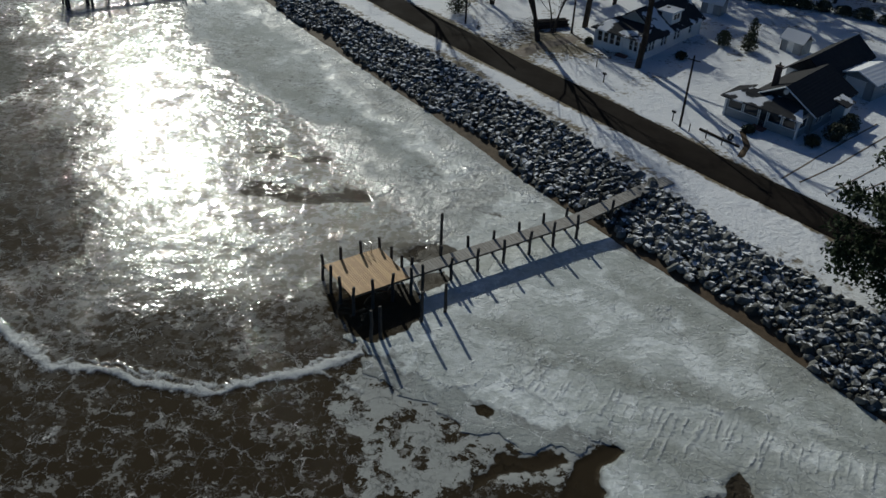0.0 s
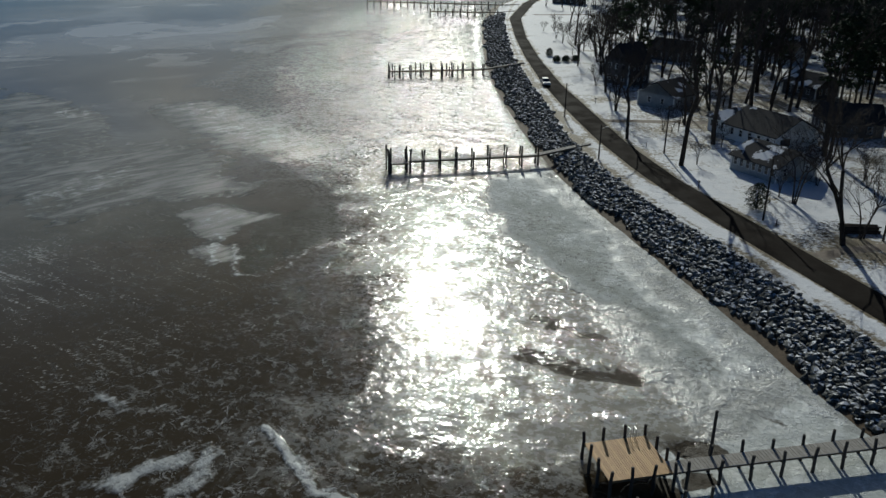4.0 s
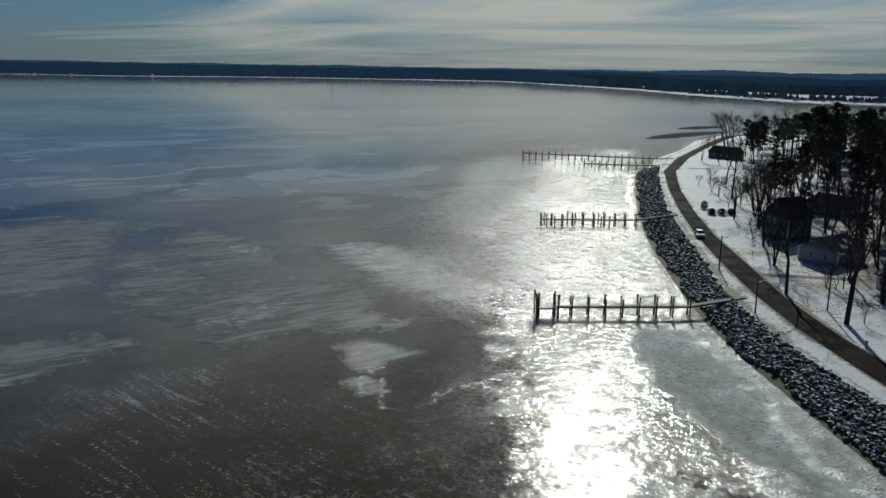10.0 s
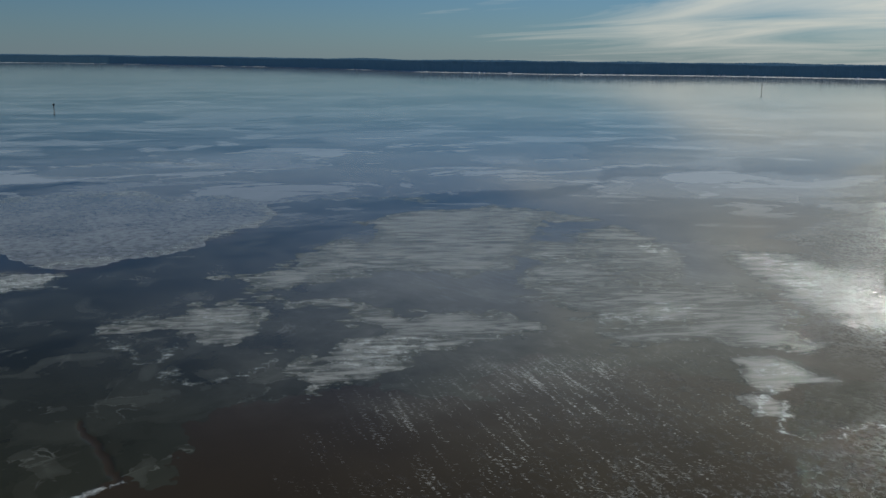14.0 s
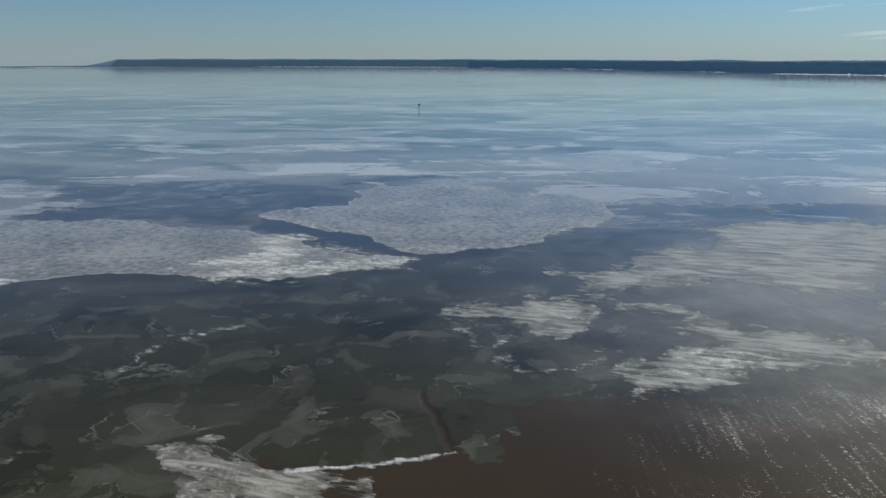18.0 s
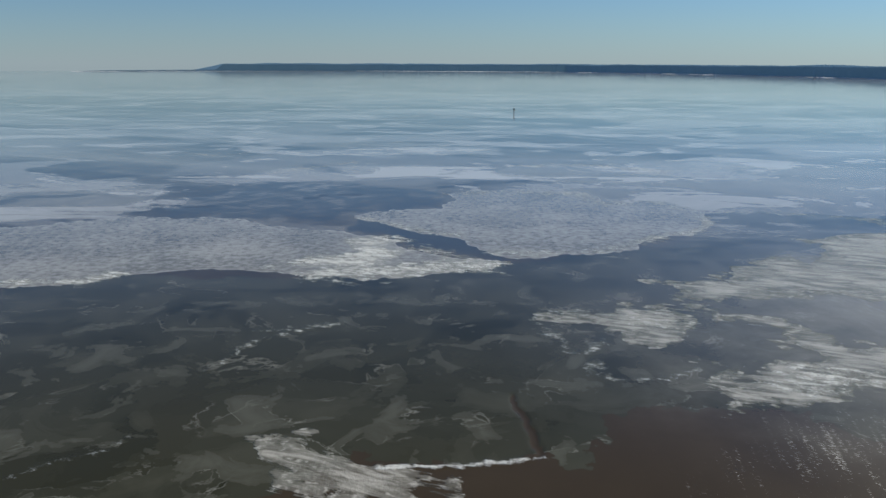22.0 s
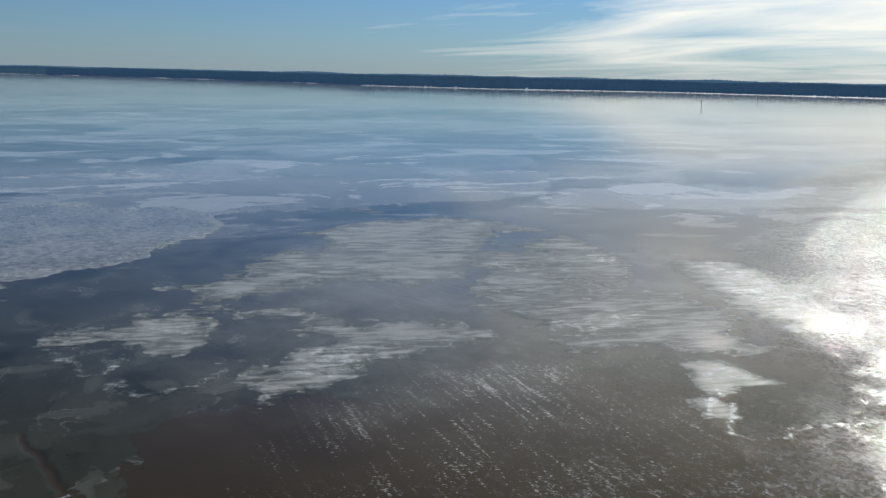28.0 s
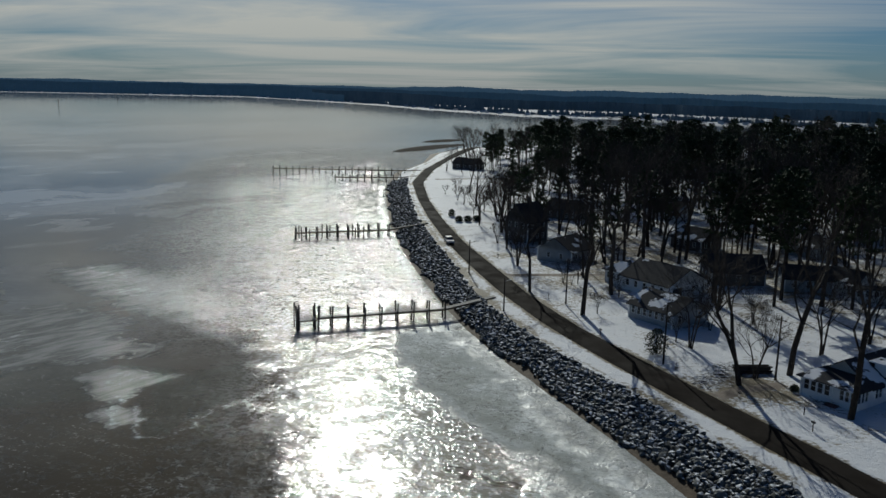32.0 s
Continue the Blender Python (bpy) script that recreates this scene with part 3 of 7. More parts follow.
patch("white", 0.3, 2, 2, [(-72.1, 96), (-71.1, 101.4), (-63.3, 99.7), (-63.4, 94.8), (-64.6, 90.7)])
seam("white", 0.55, 0.8, 1, [(-64.2, 90.1), (-62.9, 85.3), (-60.1, 82.6), (-57.8, 83.2)])
seam("white", 0.5, 0.6, 0.8, [(-60.6, 87.6), (-57.6, 84.7), (-55.6, 80.7), (-53, 80.1), (-50.8, 84.8), (-51.6, 87.4), (-49.1, 94.6), (-46.6, 98.2)])
seam("white", 0.4, 0.8, 1.5, [(-130.6, 18.4), (-136.1, 22.5), (-139.6, 29.1), (-134.9, 31.5), (-134, 36.8), (-128.9, 45.2)])
seam("white", 0.4, 0.8, 1.5, [(-129.6, 18.4), (-119.8, 21), (-116.6, 21.3), (-116, 24.6), (-121.4, 28.1)])
seam("white", 0.35, 0.8, 1.5, [(-112.1, 24.1), (-107.6, 25.1), (-105.1, 28.5), (-107.1, 34), (-109.2, 38.1)])
patch("white", 0.42, 2, 2.5, [(-133.2, 31.6), (-135.2, 40.2), (-130.2, 45.6), (-127.1, 38.7), (-129.4, 34.5)])
patch("streak", 0.75, 3, 3, [(-135, 31), (-138.5, 42.3), (-129.1, 46.2), (-121.3, 42.4), (-116.8, 35.4), (-119.7, 29.9)])
patch("white", 0.45, 2, 2, [(-132.3, -18.9), (-133.5, -16.8), (-130.3, -15.7), (-129.5, -19.5)])
patch("streak", 0, 5, 3, [(-140.1, 64), (-144.8, 76), (-137.3, 83.1), (-121.6, 80.4), (-117.3, 70.5), (-121.8, 64.4), (-128.3, 61.4)])
patch("streak", 0, 4, 3, [(-130.4, 85.1), (-133.6, 94.1), (-126, 94.7), (-120.1, 84.3)])
# lines, cracks and white brash at the near edge
seam("white", 0.75, 0.45, 0.5, [(-81.1, -6.3), (-80.7, 3.4), (-82.4, 12.2)])
seam("white", 0.4, 0.5, 0.6, [(-80.5, -47), (-81, -43.7), (-84.4, -40.9), (-86.1, -37.2), (-90.4, -34.8)])
seam("open", 0.9, 0.35, 0.4, [(-99.5, 10.7), (-91.6, 11.4), (-82.6, 11.7)])
patch("streak", 0.62, 2.0, 1.6, [(-89.1, -22.1), (-93.2, -15.4), (-88.7, -13), (-82.2, -9.4), (-81.1, -5.7), (-77.9, 2), (-72.7, 2.7), (-65.8, 1.2), (-66.4, -15.6), (-73.3, -13.3), (-78.1, -18.4), (-83.2, -18)])
seam("white", 0.5, 0.5, 0.8, [(-111.6, -30.1), (-123.9, -26.6), (-129.2, -19.3), (-133.5, -12.3)])
seam("white", 0.4, 0.5, 0.8, [(-126.8, -30.7), (-130.8, -21.3), (-132.1, -15.9)])
# crazed brown water, and flecks that paint small bright glints
patch("vein", 0.15, 14, 12, [(-107.8, 95.6), (-70.2, 87.5), (-50.2, 91.4), (-36.3, 69.9), (-27.1, 55.8), (-28.2, 44.2), (-47.6, 36.6)])
patch("vein", 1.0, 8, 8, [(-45, 62), (-43, 82), (-33.5, 76), (-27, 61.4), (-18.6, 56.8), (-9.1, 58.6), (-5.6, 51.6), (-4.4, 48.3), (-4.9, 44.6), (0.8, 35.6), (2.2, 30.8), (-33.3, 26.4), (-49.6, 51.4)])
patch("fleck", 0.9, 10, 10, [(-86.2, 47.6), (-89.3, 74.4), (-70.5, 94.5), (-57.5, 78.6), (-51.9, 78.5), (-50, 84), (-46, 70), (-48, 52), (-56, 36)])
# silver wet crust along the shore
patch("rough", 1, 14, 8, [(-46, 93.8), (-37.6, 81.4), (-32.2, 71.5), (-27.9, 65.8), (-25.1, 58.4), (-22.3, 55.4), (-14.4, 57.2), (-8.3, 60), (-1.2, 63.3), (15.4, 72.5), (10.5, 76.6), (-6.2, 101.5), (-37.9, 157.2), (-74.4, 240.2), (-112, 367.9), (-135, 560), (-260, 640), (-230, 420), (-160, 262), (-116, 176), (-74, 129.8), (-54.8, 115.4)])
patch("pale", 1, 5, 8, [(-44.4, 93.8), (-37.6, 81.4), (-32.2, 71.5), (-27.9, 65.8), (-25.1, 58.4), (-22.3, 55.4), (-14.4, 57.2), (-8.3, 60), (-1.2, 63.3), (15.4, 72.5), (10.5, 76.6), (-6.2, 101.5), (-37.9, 157.2), (-74.4, 240.2), (-112, 367.9), (-167.4, 390.4), (-98, 208.4), (-87.6, 173.9), (-54.8, 115.4)])
patch("sheet", 0.85, 1.2, 2, [(-38.5, 133.1), (-34.8, 120.8), (-25.5, 104.2), (-19.9, 96.4), (-14.5, 90.1), (-8.5, 86.8), (-4.9, 80.4), (-1.8, 74.9), (7.8, 79.3), (1.8, 84.5), (-3.8, 93.5), (-11.5, 104.3), (-20.1, 119.2), (-30.8, 139.9)])
patch("smooth", 1, 1, 2, [(-37.8, 130.9), (-34.8, 120.8), (-25.5, 104.2), (-19.9, 96.4), (-14.5, 90.1), (-8.5, 86.8), (-4.9, 80.4), (-2.3, 74.7), (1.1, 76.2), (-1.3, 83), (-6.7, 92.2), (-14.4, 105), (-25, 122.5), (-31.4, 134.1)])
seam("white", 0.55, 1, 1.2, [(-29.8, 137.4), (-20.1, 119.2), (-11.6, 105.3), (-3.8, 93.5), (1.2, 85.7)])
seam("white", 0.3, 1.8, 4, [(-94.4, 296.8), (-75.2, 239.8), (-60.6, 201), (-46.5, 171.4), (-31.3, 139.2), (-17.9, 119.5)])
seam("open", 0.7, 0.8, 1, [(-19.3, 82.4), (-15.5, 81.1), (-10.6, 80.4)])
seam("open", 0.8, 1.1, 1, [(-17.8, 74.4), (-13, 72.5), (-9.7, 72.4), (-6.4, 73.4)])
seam("open", 0.8, 0.9, 0.6, [(-0.8, 62.5), (1, 63.3), (2.5, 63.6)])
seam("open", 0.5, 0.5, 0.6, [(5.8, 70.7), (6.9, 69.8)])
# solid ice beside the near dock, mottled rim and dark holes
patch("sheet", 0.93, 0.6, 1, [(-5.2, 50.5), (-0.2, 47.8), (0.7, 45.4), (3.5, 45.6), (6.3, 43.8), (10, 41.6), (13.2, 40.7), (14, 40), (12.2, 38.2), (11.6, 36.5), (12.1, 35.2), (19.3, 35.9), (20.3, 38), (21.7, 37.8), (21.6, 35.5), (30.4, 28), (36, 38.8), (33, 43.3), (28.4, 49.4), (21.4, 61.1), (18, 64.5), (16.6, 68.8), (13.6, 71.3), (8.4, 76), (2.5, 65), (-2.5, 61.1), (-3.9, 53.8)])
patch("mottle", 1, 1.2, 1.5, [(-7.2, 43.4), (-5.8, 45.7), (-4.4, 48.6), (-0.2, 47.8), (6.3, 43.8), (13.2, 40.7), (9.5, 37.4), (7.8, 35.1), (-3.3, 34.7), (-4.4, 39.3)])
patch("mottle", 0.3, 2, 2.5, [(-12.8, 44.3), (-5.8, 45.2), (-3.3, 34.7), (-14.9, 34.3), (-13.5, 39.9)])
patch("sheet", 0.55, 0.8, 1, [(-4.4, 48.6), (-0.2, 47.8), (6.3, 43.8), (13.2, 40.7), (8.3, 39.7), (3.8, 41.6), (-1.7, 44.7)])
patch("open", 1, 0.35, 0.5, [(10.1, 39.1), (12.8, 40.7), (13.7, 40.2), (13.1, 39.2), (11.7, 38.4), (11.5, 36.7), (11.7, 35.2), (8.9, 35.1), (9.5, 37.4)])
patch("open", 1, 0.3, 0.3, [(20.3, 38), (21.1, 38.6), (21.5, 37.8), (21.2, 35.5), (19, 35.4)])
patch("open", 0.9, 0.3, 0.5, [(3.9, 43.8), (5.1, 44.3), (5.7, 43.8), (5, 42.8), (4.3, 43)])
patch("open", 0.85, 0.4, 0.6, [(3.3, 37.2), (4.1, 38.6), (6, 39.2), (8.3, 39.7), (10.1, 39.3), (8.1, 38.3), (4.8, 37.7), (3.3, 35.7)])
patch("smooth", 0.8, 2, 3, [(2.4, 54.1), (11.4, 53.1), (17.4, 49.3), (22.9, 45.8), (20.5, 44.5), (14, 46.6), (6.7, 50.1)])
seam("white", 0.55, 0.11, 0.15, [(6.6, 45.7), (8, 47.6), (9.3, 49.6)])
seam("white", 0.55, 0.11, 0.15, [(7.4, 45.4), (8.7, 47.1), (9.8, 48.9)])
seam("white", 0.55, 0.11, 0.15, [(12.1, 42.8), (13.2, 44.4), (14.1, 46)])
seam("white", 0.55, 0.11, 0.15, [(13.1, 42.5), (13.9, 44.2), (14.5, 46)])
seam("white", 0.55, 0.11, 0.15, [(15, 39.5), (16.4, 41.5), (17.7, 43.6)])
seam("white", 0.55, 0.11, 0.15, [(15.8, 39.3), (17, 41.1), (18.1, 43)])
seam("white", 0.55, 0.11, 0.15, [(18, 40.1), (19.1, 41.6), (20, 43.1)])
seam("white", 0.55, 0.11, 0.15, [(20.5, 40.2), (21.6, 41.7), (22.4, 43.2)])
seam("white", 0.55, 0.11, 0.15, [(21.8, 38.8), (23, 40.3), (24, 41.9)])
seam("white", 0.55, 0.11, 0.15, [(22.4, 38.7), (23.4, 40.1), (24.2, 41.6)])
seam("white", 0.55, 0.11, 0.15, [(25.7, 39.6), (26.7, 40.7), (27.5, 41.8)])
seam("white", 0.55, 0.11, 0.15, [(26.8, 37.5), (27.9, 39), (28.7, 40.5)])
seam("white", 0.6, 0.16, 0.5, [(-0.2, 47.5), (2.3, 45.5), (5.3, 47.4), (7.6, 45.7), (10.2, 43.2), (11.9, 43.9)])
seam("white", 0.5, 0.14, 0.5, [(14.4, 46.6), (17.6, 44.4), (21.9, 43.7), (23.8, 44.7), (27.1, 42.3), (31.5, 40.6)])
seam("white", 0.5, 0.3, 0.6, [(15.5, 55.9), (16.6, 54.5), (19.1, 55.3), (20.8, 54.3)])
seam("white", 0.45, 0.3, 0.6, [(16.8, 57.9), (18.3, 56.1), (20.7, 56.2)])
press = random.Random(12)
for i in range(34):
    f = i / 33
    x0, y0 = 6.5 + 23.5 * f + press.uniform(-0.2, 0.2), 46.8 - 8.6 * f + press.uniform(-0.7, 0.7)
    k = press.uniform(1.0, 2.4)
    seam("white", press.uniform(0.4, 0.62), 0.1, 0.12, [(x0 - 0.28 * k, y0 - 0.5 * k), (x0, y0 + 0.05 * k), (x0 + 0.25 * k, y0 + 0.55 * k)])
# pressure ridge and loose chunks
seam("white", 1.05, 0.34, 0.35, [(-34.9, 52.9), (-30.4, 49.7), (-26.9, 46.9), (-22.1, 46.1), (-19, 45.1), (-16.5, 44.6), (-13.7, 44.8), (-11.1, 45.8), (-8.4, 47), (-6.1, 48.2), (-4.8, 49.4)])
seam("white", 0.75, 0.15, 0.5, [(-26.6, 47.6), (-21.9, 46.9), (-18.8, 45.9), (-16.2, 45.4), (-13.4, 45.5), (-10.8, 46.5), (-8.2, 47.8), (-5.8, 49), (-4.5, 50.1)])
seam("white", 0.7, 0.2, 0.4, [(-20.3, 46.9), (-17.1, 45.5), (-14.9, 44.8)])
seam("white", 0.7, 0.2, 0.3, [(-7.6, 47.2), (-5.9, 46.3), (-4.2, 45.2)])
seam("white", 0.9, 1.3, 1.2, [(-42.6, 42.2), (-41.3, 44.6), (-39.3, 46.2)])
seam("white", 0.8, 1, 1, [(-37.3, 42.8), (-36.7, 44.9), (-37, 47.6)])
seam("white", 0.6, 0.8, 1, [(-51.4, 52), (-48.5, 51.1)])
seam("white", 0.6, 0.5, 0.5, [(-33.5, 51.5), (-29.8, 49.6), (-26.8, 46.9)])
seam("white", 0.25, 0.12, 0.4, [(14.6, 45.4), (18.1, 43), (23.5, 43.5), (27.8, 42), (31, 40.3)])
seam("white", 0.25, 0.12, 0.4, [(5.9, 50.7), (8, 50.2), (9.3, 48.3)])
patch("open", 1, 0.5, 0.8, [(-1.8, 63.8), (-0.1, 64.6), (2.5, 64.8), (2.8, 63.6), (1.5, 62), (-0.8, 61.5), (-1.9, 62.4)])
patch("open", 0.9, 0.5, 0.7, [(-0.4, 59.6), (2, 60.6), (2.4, 59.6), (1, 57.7), (-0.2, 57.8)])
# black open water laid over the platform's shadow, which it darkens
patch("open", 1, 0.6, 0.6, [(-8.3, 58.2), (-5.1, 56.4), (-2.1, 58.5), (-0, 57.4), (-0.1, 53.2), (-2.4, 51), (-4.6, 50.6), (-6.6, 53.6)])
patch("open", 0.8, 0.4, 0.6, [(10.6, 68.4), (12.6, 69.4), (13.9, 68.9), (12.3, 67.4), (10.7, 67.1)])
# dark leads in the far ice
seam("open", 1, 3, 4, [(-544.9, 187), (-557.9, 214.2), (-569.9, 248.2)])
seam("open", 0.9, 4, 5, [(-605.5, -290.8), (-582, -257.5), (-569.6, -222.8)])
seam("open", 0.9, 1.8, 2, [(-262.8, -34.7), (-270.5, -27.3), (-273.5, -16.5)])
seam("open", 0.8, 1.8, 2, [(-240.6, -78.2), (-252, -71.5), (-253.3, -58.3)])
seam("open", 0.8, 2, 3, [(-284.9, 8.1), (-295.1, 22.5), (-304.2, 44)])
seam("open", 0.7, 5, 5, [(-1063.3, -299.4), (-1089.4, -222.2), (-1138, -158.1)])
seam("white", 0.35, 2, 3, [(-414, -107.5), (-394.8, -84.6), (-419.6, -67.4)])
seam("white", 0.35, 2, 3, [(-334.4, -50.4), (-352.2, -34), (-367.9, -20.6)])
seam("white", 0.35, 4, 4, [(-662.4, -7.2), (-710.7, 30.1), (-656.1, 71.2)])
seam("white", 0.35, 4, 4, [(-347.4, 45.9), (-355.8, 73.6), (-325.5, 100.7)])
seam("white", 0.3, 1.6, 2, [(-233.7, 87), (-232.6, 107.8), (-222.6, 126.7)])
# darker, dirtier bands in the solid ice
patch("stain", 1, 3, 3, [(3.3, 53.4), (7, 54.3), (11.2, 51.7), (16.2, 49.9), (22.3, 46.4), (27.2, 43.7), (32.1, 41.1), (31.1, 39.1), (25.6, 41.4), (20.3, 43.7), (14.6, 45.4), (9.9, 47.7), (5.8, 49.7)])
patch("stain", 0.9, 2, 2, [(17.4, 64), (21.1, 59.8), (26.2, 52.4), (32.6, 42.5), (31.8, 40.6), (27.2, 46), (22.5, 52.2), (18.1, 57.2)])
patch("stain", 0.9, 2, 2, [(12.3, 41.4), (19.5, 40.7), (26.2, 38), (30.9, 35.8), (23.1, 34.3), (14.7, 36.2)])
patch("stain", 0.8, 2, 3, [(-32, 125.3), (-18.2, 105.4), (-5.7, 88.1), (0.5, 78.2), (-2, 77), (-9.8, 87.6), (-20.7, 100)])
seam("white", 0.6, 0.5, 1.2, [(-26.5, 134.2), (-16.6, 119.3), (-11, 110.9), (-6.9, 101.4), (-2.7, 94.7), (2.7, 88.1)])
seam("white", 0.5, 0.35, 1, [(-4, 93), (0.8, 87.2), (2.7, 83.2), (0.8, 81.7), (-1.3, 82.2)])
seam("white", 0.45, 0.3, 0.9, [(4.5, 84.7), (8, 79.6), (10.1, 76.1), (7.1, 74.2), (5.4, 74.6)])

# all the ice that hugs the shore
from_shore = line_x(WATER_X, wy) - wx
hug = np.clip(1.3 - (from_shore + 14 * sway[2][0]) / 16, 0, 1) * (wy > 30) * (wy < 330)
fields["sheet"] = np.maximum(fields["sheet"], 0.5 * hug * np.clip((150 - wy) / 30, 0, 1))
fields["pale"] = np.maximum(fields["pale"], 0.75 * hug)
# crumbled white ice pushed up against the bank
crumble = np.clip(1 - np.abs(from_shore - 2.2 + 3.0 * sway[1][0]) / 3.0, 0, 1) * (wy > 72) * (wy < 330)
fields["white"] = np.maximum(fields["white"], 0.6 * crumble)
fields["rough"] = np.maximum(fields["rough"], 0.8 * crumble)
# broad drifts of pale ice far out, drawn out along the wind
u, v = wx * 0.5 + wy * 0.866, -wx * 0.866 + wy * 0.5
drift = fbm(u * 0.0016, v * 0.0075, 6, 71, 0.6)
wisps = fbm(u * 0.004, v * 0.03, 5, 77, 0.65)
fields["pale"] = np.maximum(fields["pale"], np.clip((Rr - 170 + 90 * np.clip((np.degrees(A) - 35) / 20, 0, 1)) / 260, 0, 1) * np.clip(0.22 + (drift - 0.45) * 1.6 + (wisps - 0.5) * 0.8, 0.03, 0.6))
# even pale wash that grows with distance from the origin
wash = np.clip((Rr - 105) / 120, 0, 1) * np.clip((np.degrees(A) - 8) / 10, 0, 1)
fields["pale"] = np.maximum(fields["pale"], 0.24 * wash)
# veil of haze over the streaked ice, painted in as a paler tone
broad = np.clip(fbm(wx * 0.02, wy * 0.02, 5, 51) * 1.4 - 0.2, 0, 1)
fields["pale"] = np.maximum(fields["pale"], (0.33 + 0.32 * broad) * np.clip(1.35 - np.hypot((wx + 128) / 76, (wy - 108) / 80), 0, 1))
fields["rough"] = fields["rough"] * np.clip(1.4 - Rr / 430, 0, 1)
fields["beyond"] = np.clip((Rr - 88) / 95, 0, 1)
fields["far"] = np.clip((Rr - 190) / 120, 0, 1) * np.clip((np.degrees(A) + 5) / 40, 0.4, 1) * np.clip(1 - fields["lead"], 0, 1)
fields["back"] = fields["back"] * (1 - fields["lead"])

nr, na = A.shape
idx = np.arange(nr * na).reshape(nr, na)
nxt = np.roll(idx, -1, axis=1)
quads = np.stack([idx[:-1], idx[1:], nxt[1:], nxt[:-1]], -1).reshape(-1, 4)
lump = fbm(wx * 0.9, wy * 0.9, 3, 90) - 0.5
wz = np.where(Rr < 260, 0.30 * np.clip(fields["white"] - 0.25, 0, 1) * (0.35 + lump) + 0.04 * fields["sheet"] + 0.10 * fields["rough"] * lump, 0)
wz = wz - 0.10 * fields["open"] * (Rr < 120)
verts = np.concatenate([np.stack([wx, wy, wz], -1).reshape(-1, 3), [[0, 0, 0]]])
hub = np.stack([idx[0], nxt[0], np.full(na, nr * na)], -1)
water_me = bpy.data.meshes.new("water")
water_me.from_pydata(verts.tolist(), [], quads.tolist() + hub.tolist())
for name, field in fields.items():
    water_me.attributes.new(name, "FLOAT", "POINT").data.foreach_set("value", np.append(field.ravel(), 0.0).astype(np.float32))
water_me.polygons.foreach_set("use_smooth", np.ones(len(water_me.polygons), bool))


def ice_material():
    m = Mat("bay_ice", (0.1, 0.09, 0.08), 0.2)
    a = {k: m.attr(k) for k in fields}
    fine, mid, big = m.noise(2.6, 6, 0.65), m.noise(0.55, 6, 0.6), m.noise(0.06, 5, 0.55)
    along = m.noise(1.0, 8, 0.7, m.place((8, 1.8, 1), turn=66), 0.9)     # drawn out by the wind
    flecked = m.math("ADD", m.math("MULTIPLY", m.noise(1.0, 3, 0.6, m.place((0.6, 0.24, 1), turn=44)), 0.62), m.math("MULTIPLY", m.noise(1.0, 3, 0.55, m.place((10, 0.9, 1), turn=-12)), 0.38))
    shift = m.n.new("ShaderNodeVectorMath")
    shift.operation = "MULTIPLY_ADD"
    wander = m.node("ShaderNodeTexNoise", Scale=0.12, Detail=5, Roughness=0.65)
    m.l.new(m.place(), wander.inputs["Vector"])
    m.l.new(wander.outputs["Color"], shift.inputs[0])
    shift.inputs[1].default_value = (16, 16, 0)
    m.l.new(m.place(), shift.inputs[2])
    plates = m.node("ShaderNodeTexVoronoi", Scale=0.085)
    m.l.new(shift.outputs[0], plates.inputs["Vector"])
    plate = m.n.new("ShaderNodeSeparateXYZ")
    m.l.new(plates.outputs["Color"], plate.inputs[0])

    curl = m.n.new("ShaderNodeVectorMath")
    curl.operation = "MULTIPLY_ADD"
    eddy = m.node("ShaderNodeTexNoise", Scale=0.5, Detail=7, Roughness=0.7)
    m.l.new(m.place(), eddy.inputs["Vector"])
    m.l.new(eddy.outputs["Color"], curl.inputs[0])
    curl.inputs[1].default_value = (3.4, 3.4, 0)
    m.l.new(m.place(), curl.inputs[2])
    nets = []
    for scale, width in ((0.6, 0.026), (1.6, 0.042)):
        web = m.node("ShaderNodeTexVoronoi", Scale=scale)
        web.feature = "DISTANCE_TO_EDGE"
        m.l.new(curl.outputs[0], web.inputs["Vector"])
        nets.append(m.ramp(web.outputs["Distance"], 0.3 * width, width, 1.0, 0.0))
    crack = m.math("MAXIMUM", nets[0], m.math("MULTIPLY", nets[1], m.ramp(mid, 0.46, 0.6)))
    coast, fray = m.noise(0.045, 9, 0.62, None, 0.4), m.noise(0.16, 7, 0.6, None, 0.5)
    water = m.mix(big, (0.027, 0.020, 0.011), (0.044, 0.033, 0.019))
    # skim ice in overlapping sheets, each with its own crisp edge
    lies = m.math("ADD", a["thin"], m.math("MULTIPLY", m.math("SUBTRACT", coast, 0.5), 0.7))
    skimmed = m.math("MULTIPLY", m.ramp(lies, 0.42, 0.47), m.ramp(a["thin"], 0.02, 0.15))
    skim = m.mix(plate.outputs["X"], (0.019, 0.019, 0.009), (0.031, 0.030, 0.017))
    col = m.mix(skimmed, water, skim)
    for scale, level, tone, seed in ((0.03, 0.46, (0.036, 0.036, 0.023), 1.3), (0.06, 0.52, (0.049, 0.049, 0.034), 1.0), (0.12, 0.57, (0.075, 0.076, 0.060), 0.8)):
        over = m.noise(scale, 9, 0.55, None, seed)
        body_of = m.math("ADD", m.ramp(over, level, level + 0.012, 0.0, 0.32), m.ramp(over, level, level + 0.14, 0.0, 0.4))
        col = m.mix(m.math("MULTIPLY", skimmed, body_of), col, tone)
        lip = m.math("MULTIPLY", m.ramp(over, level, level + 0.004), m.ramp(over, level + 0.006, level + 0.02, 1.0, 0.0))
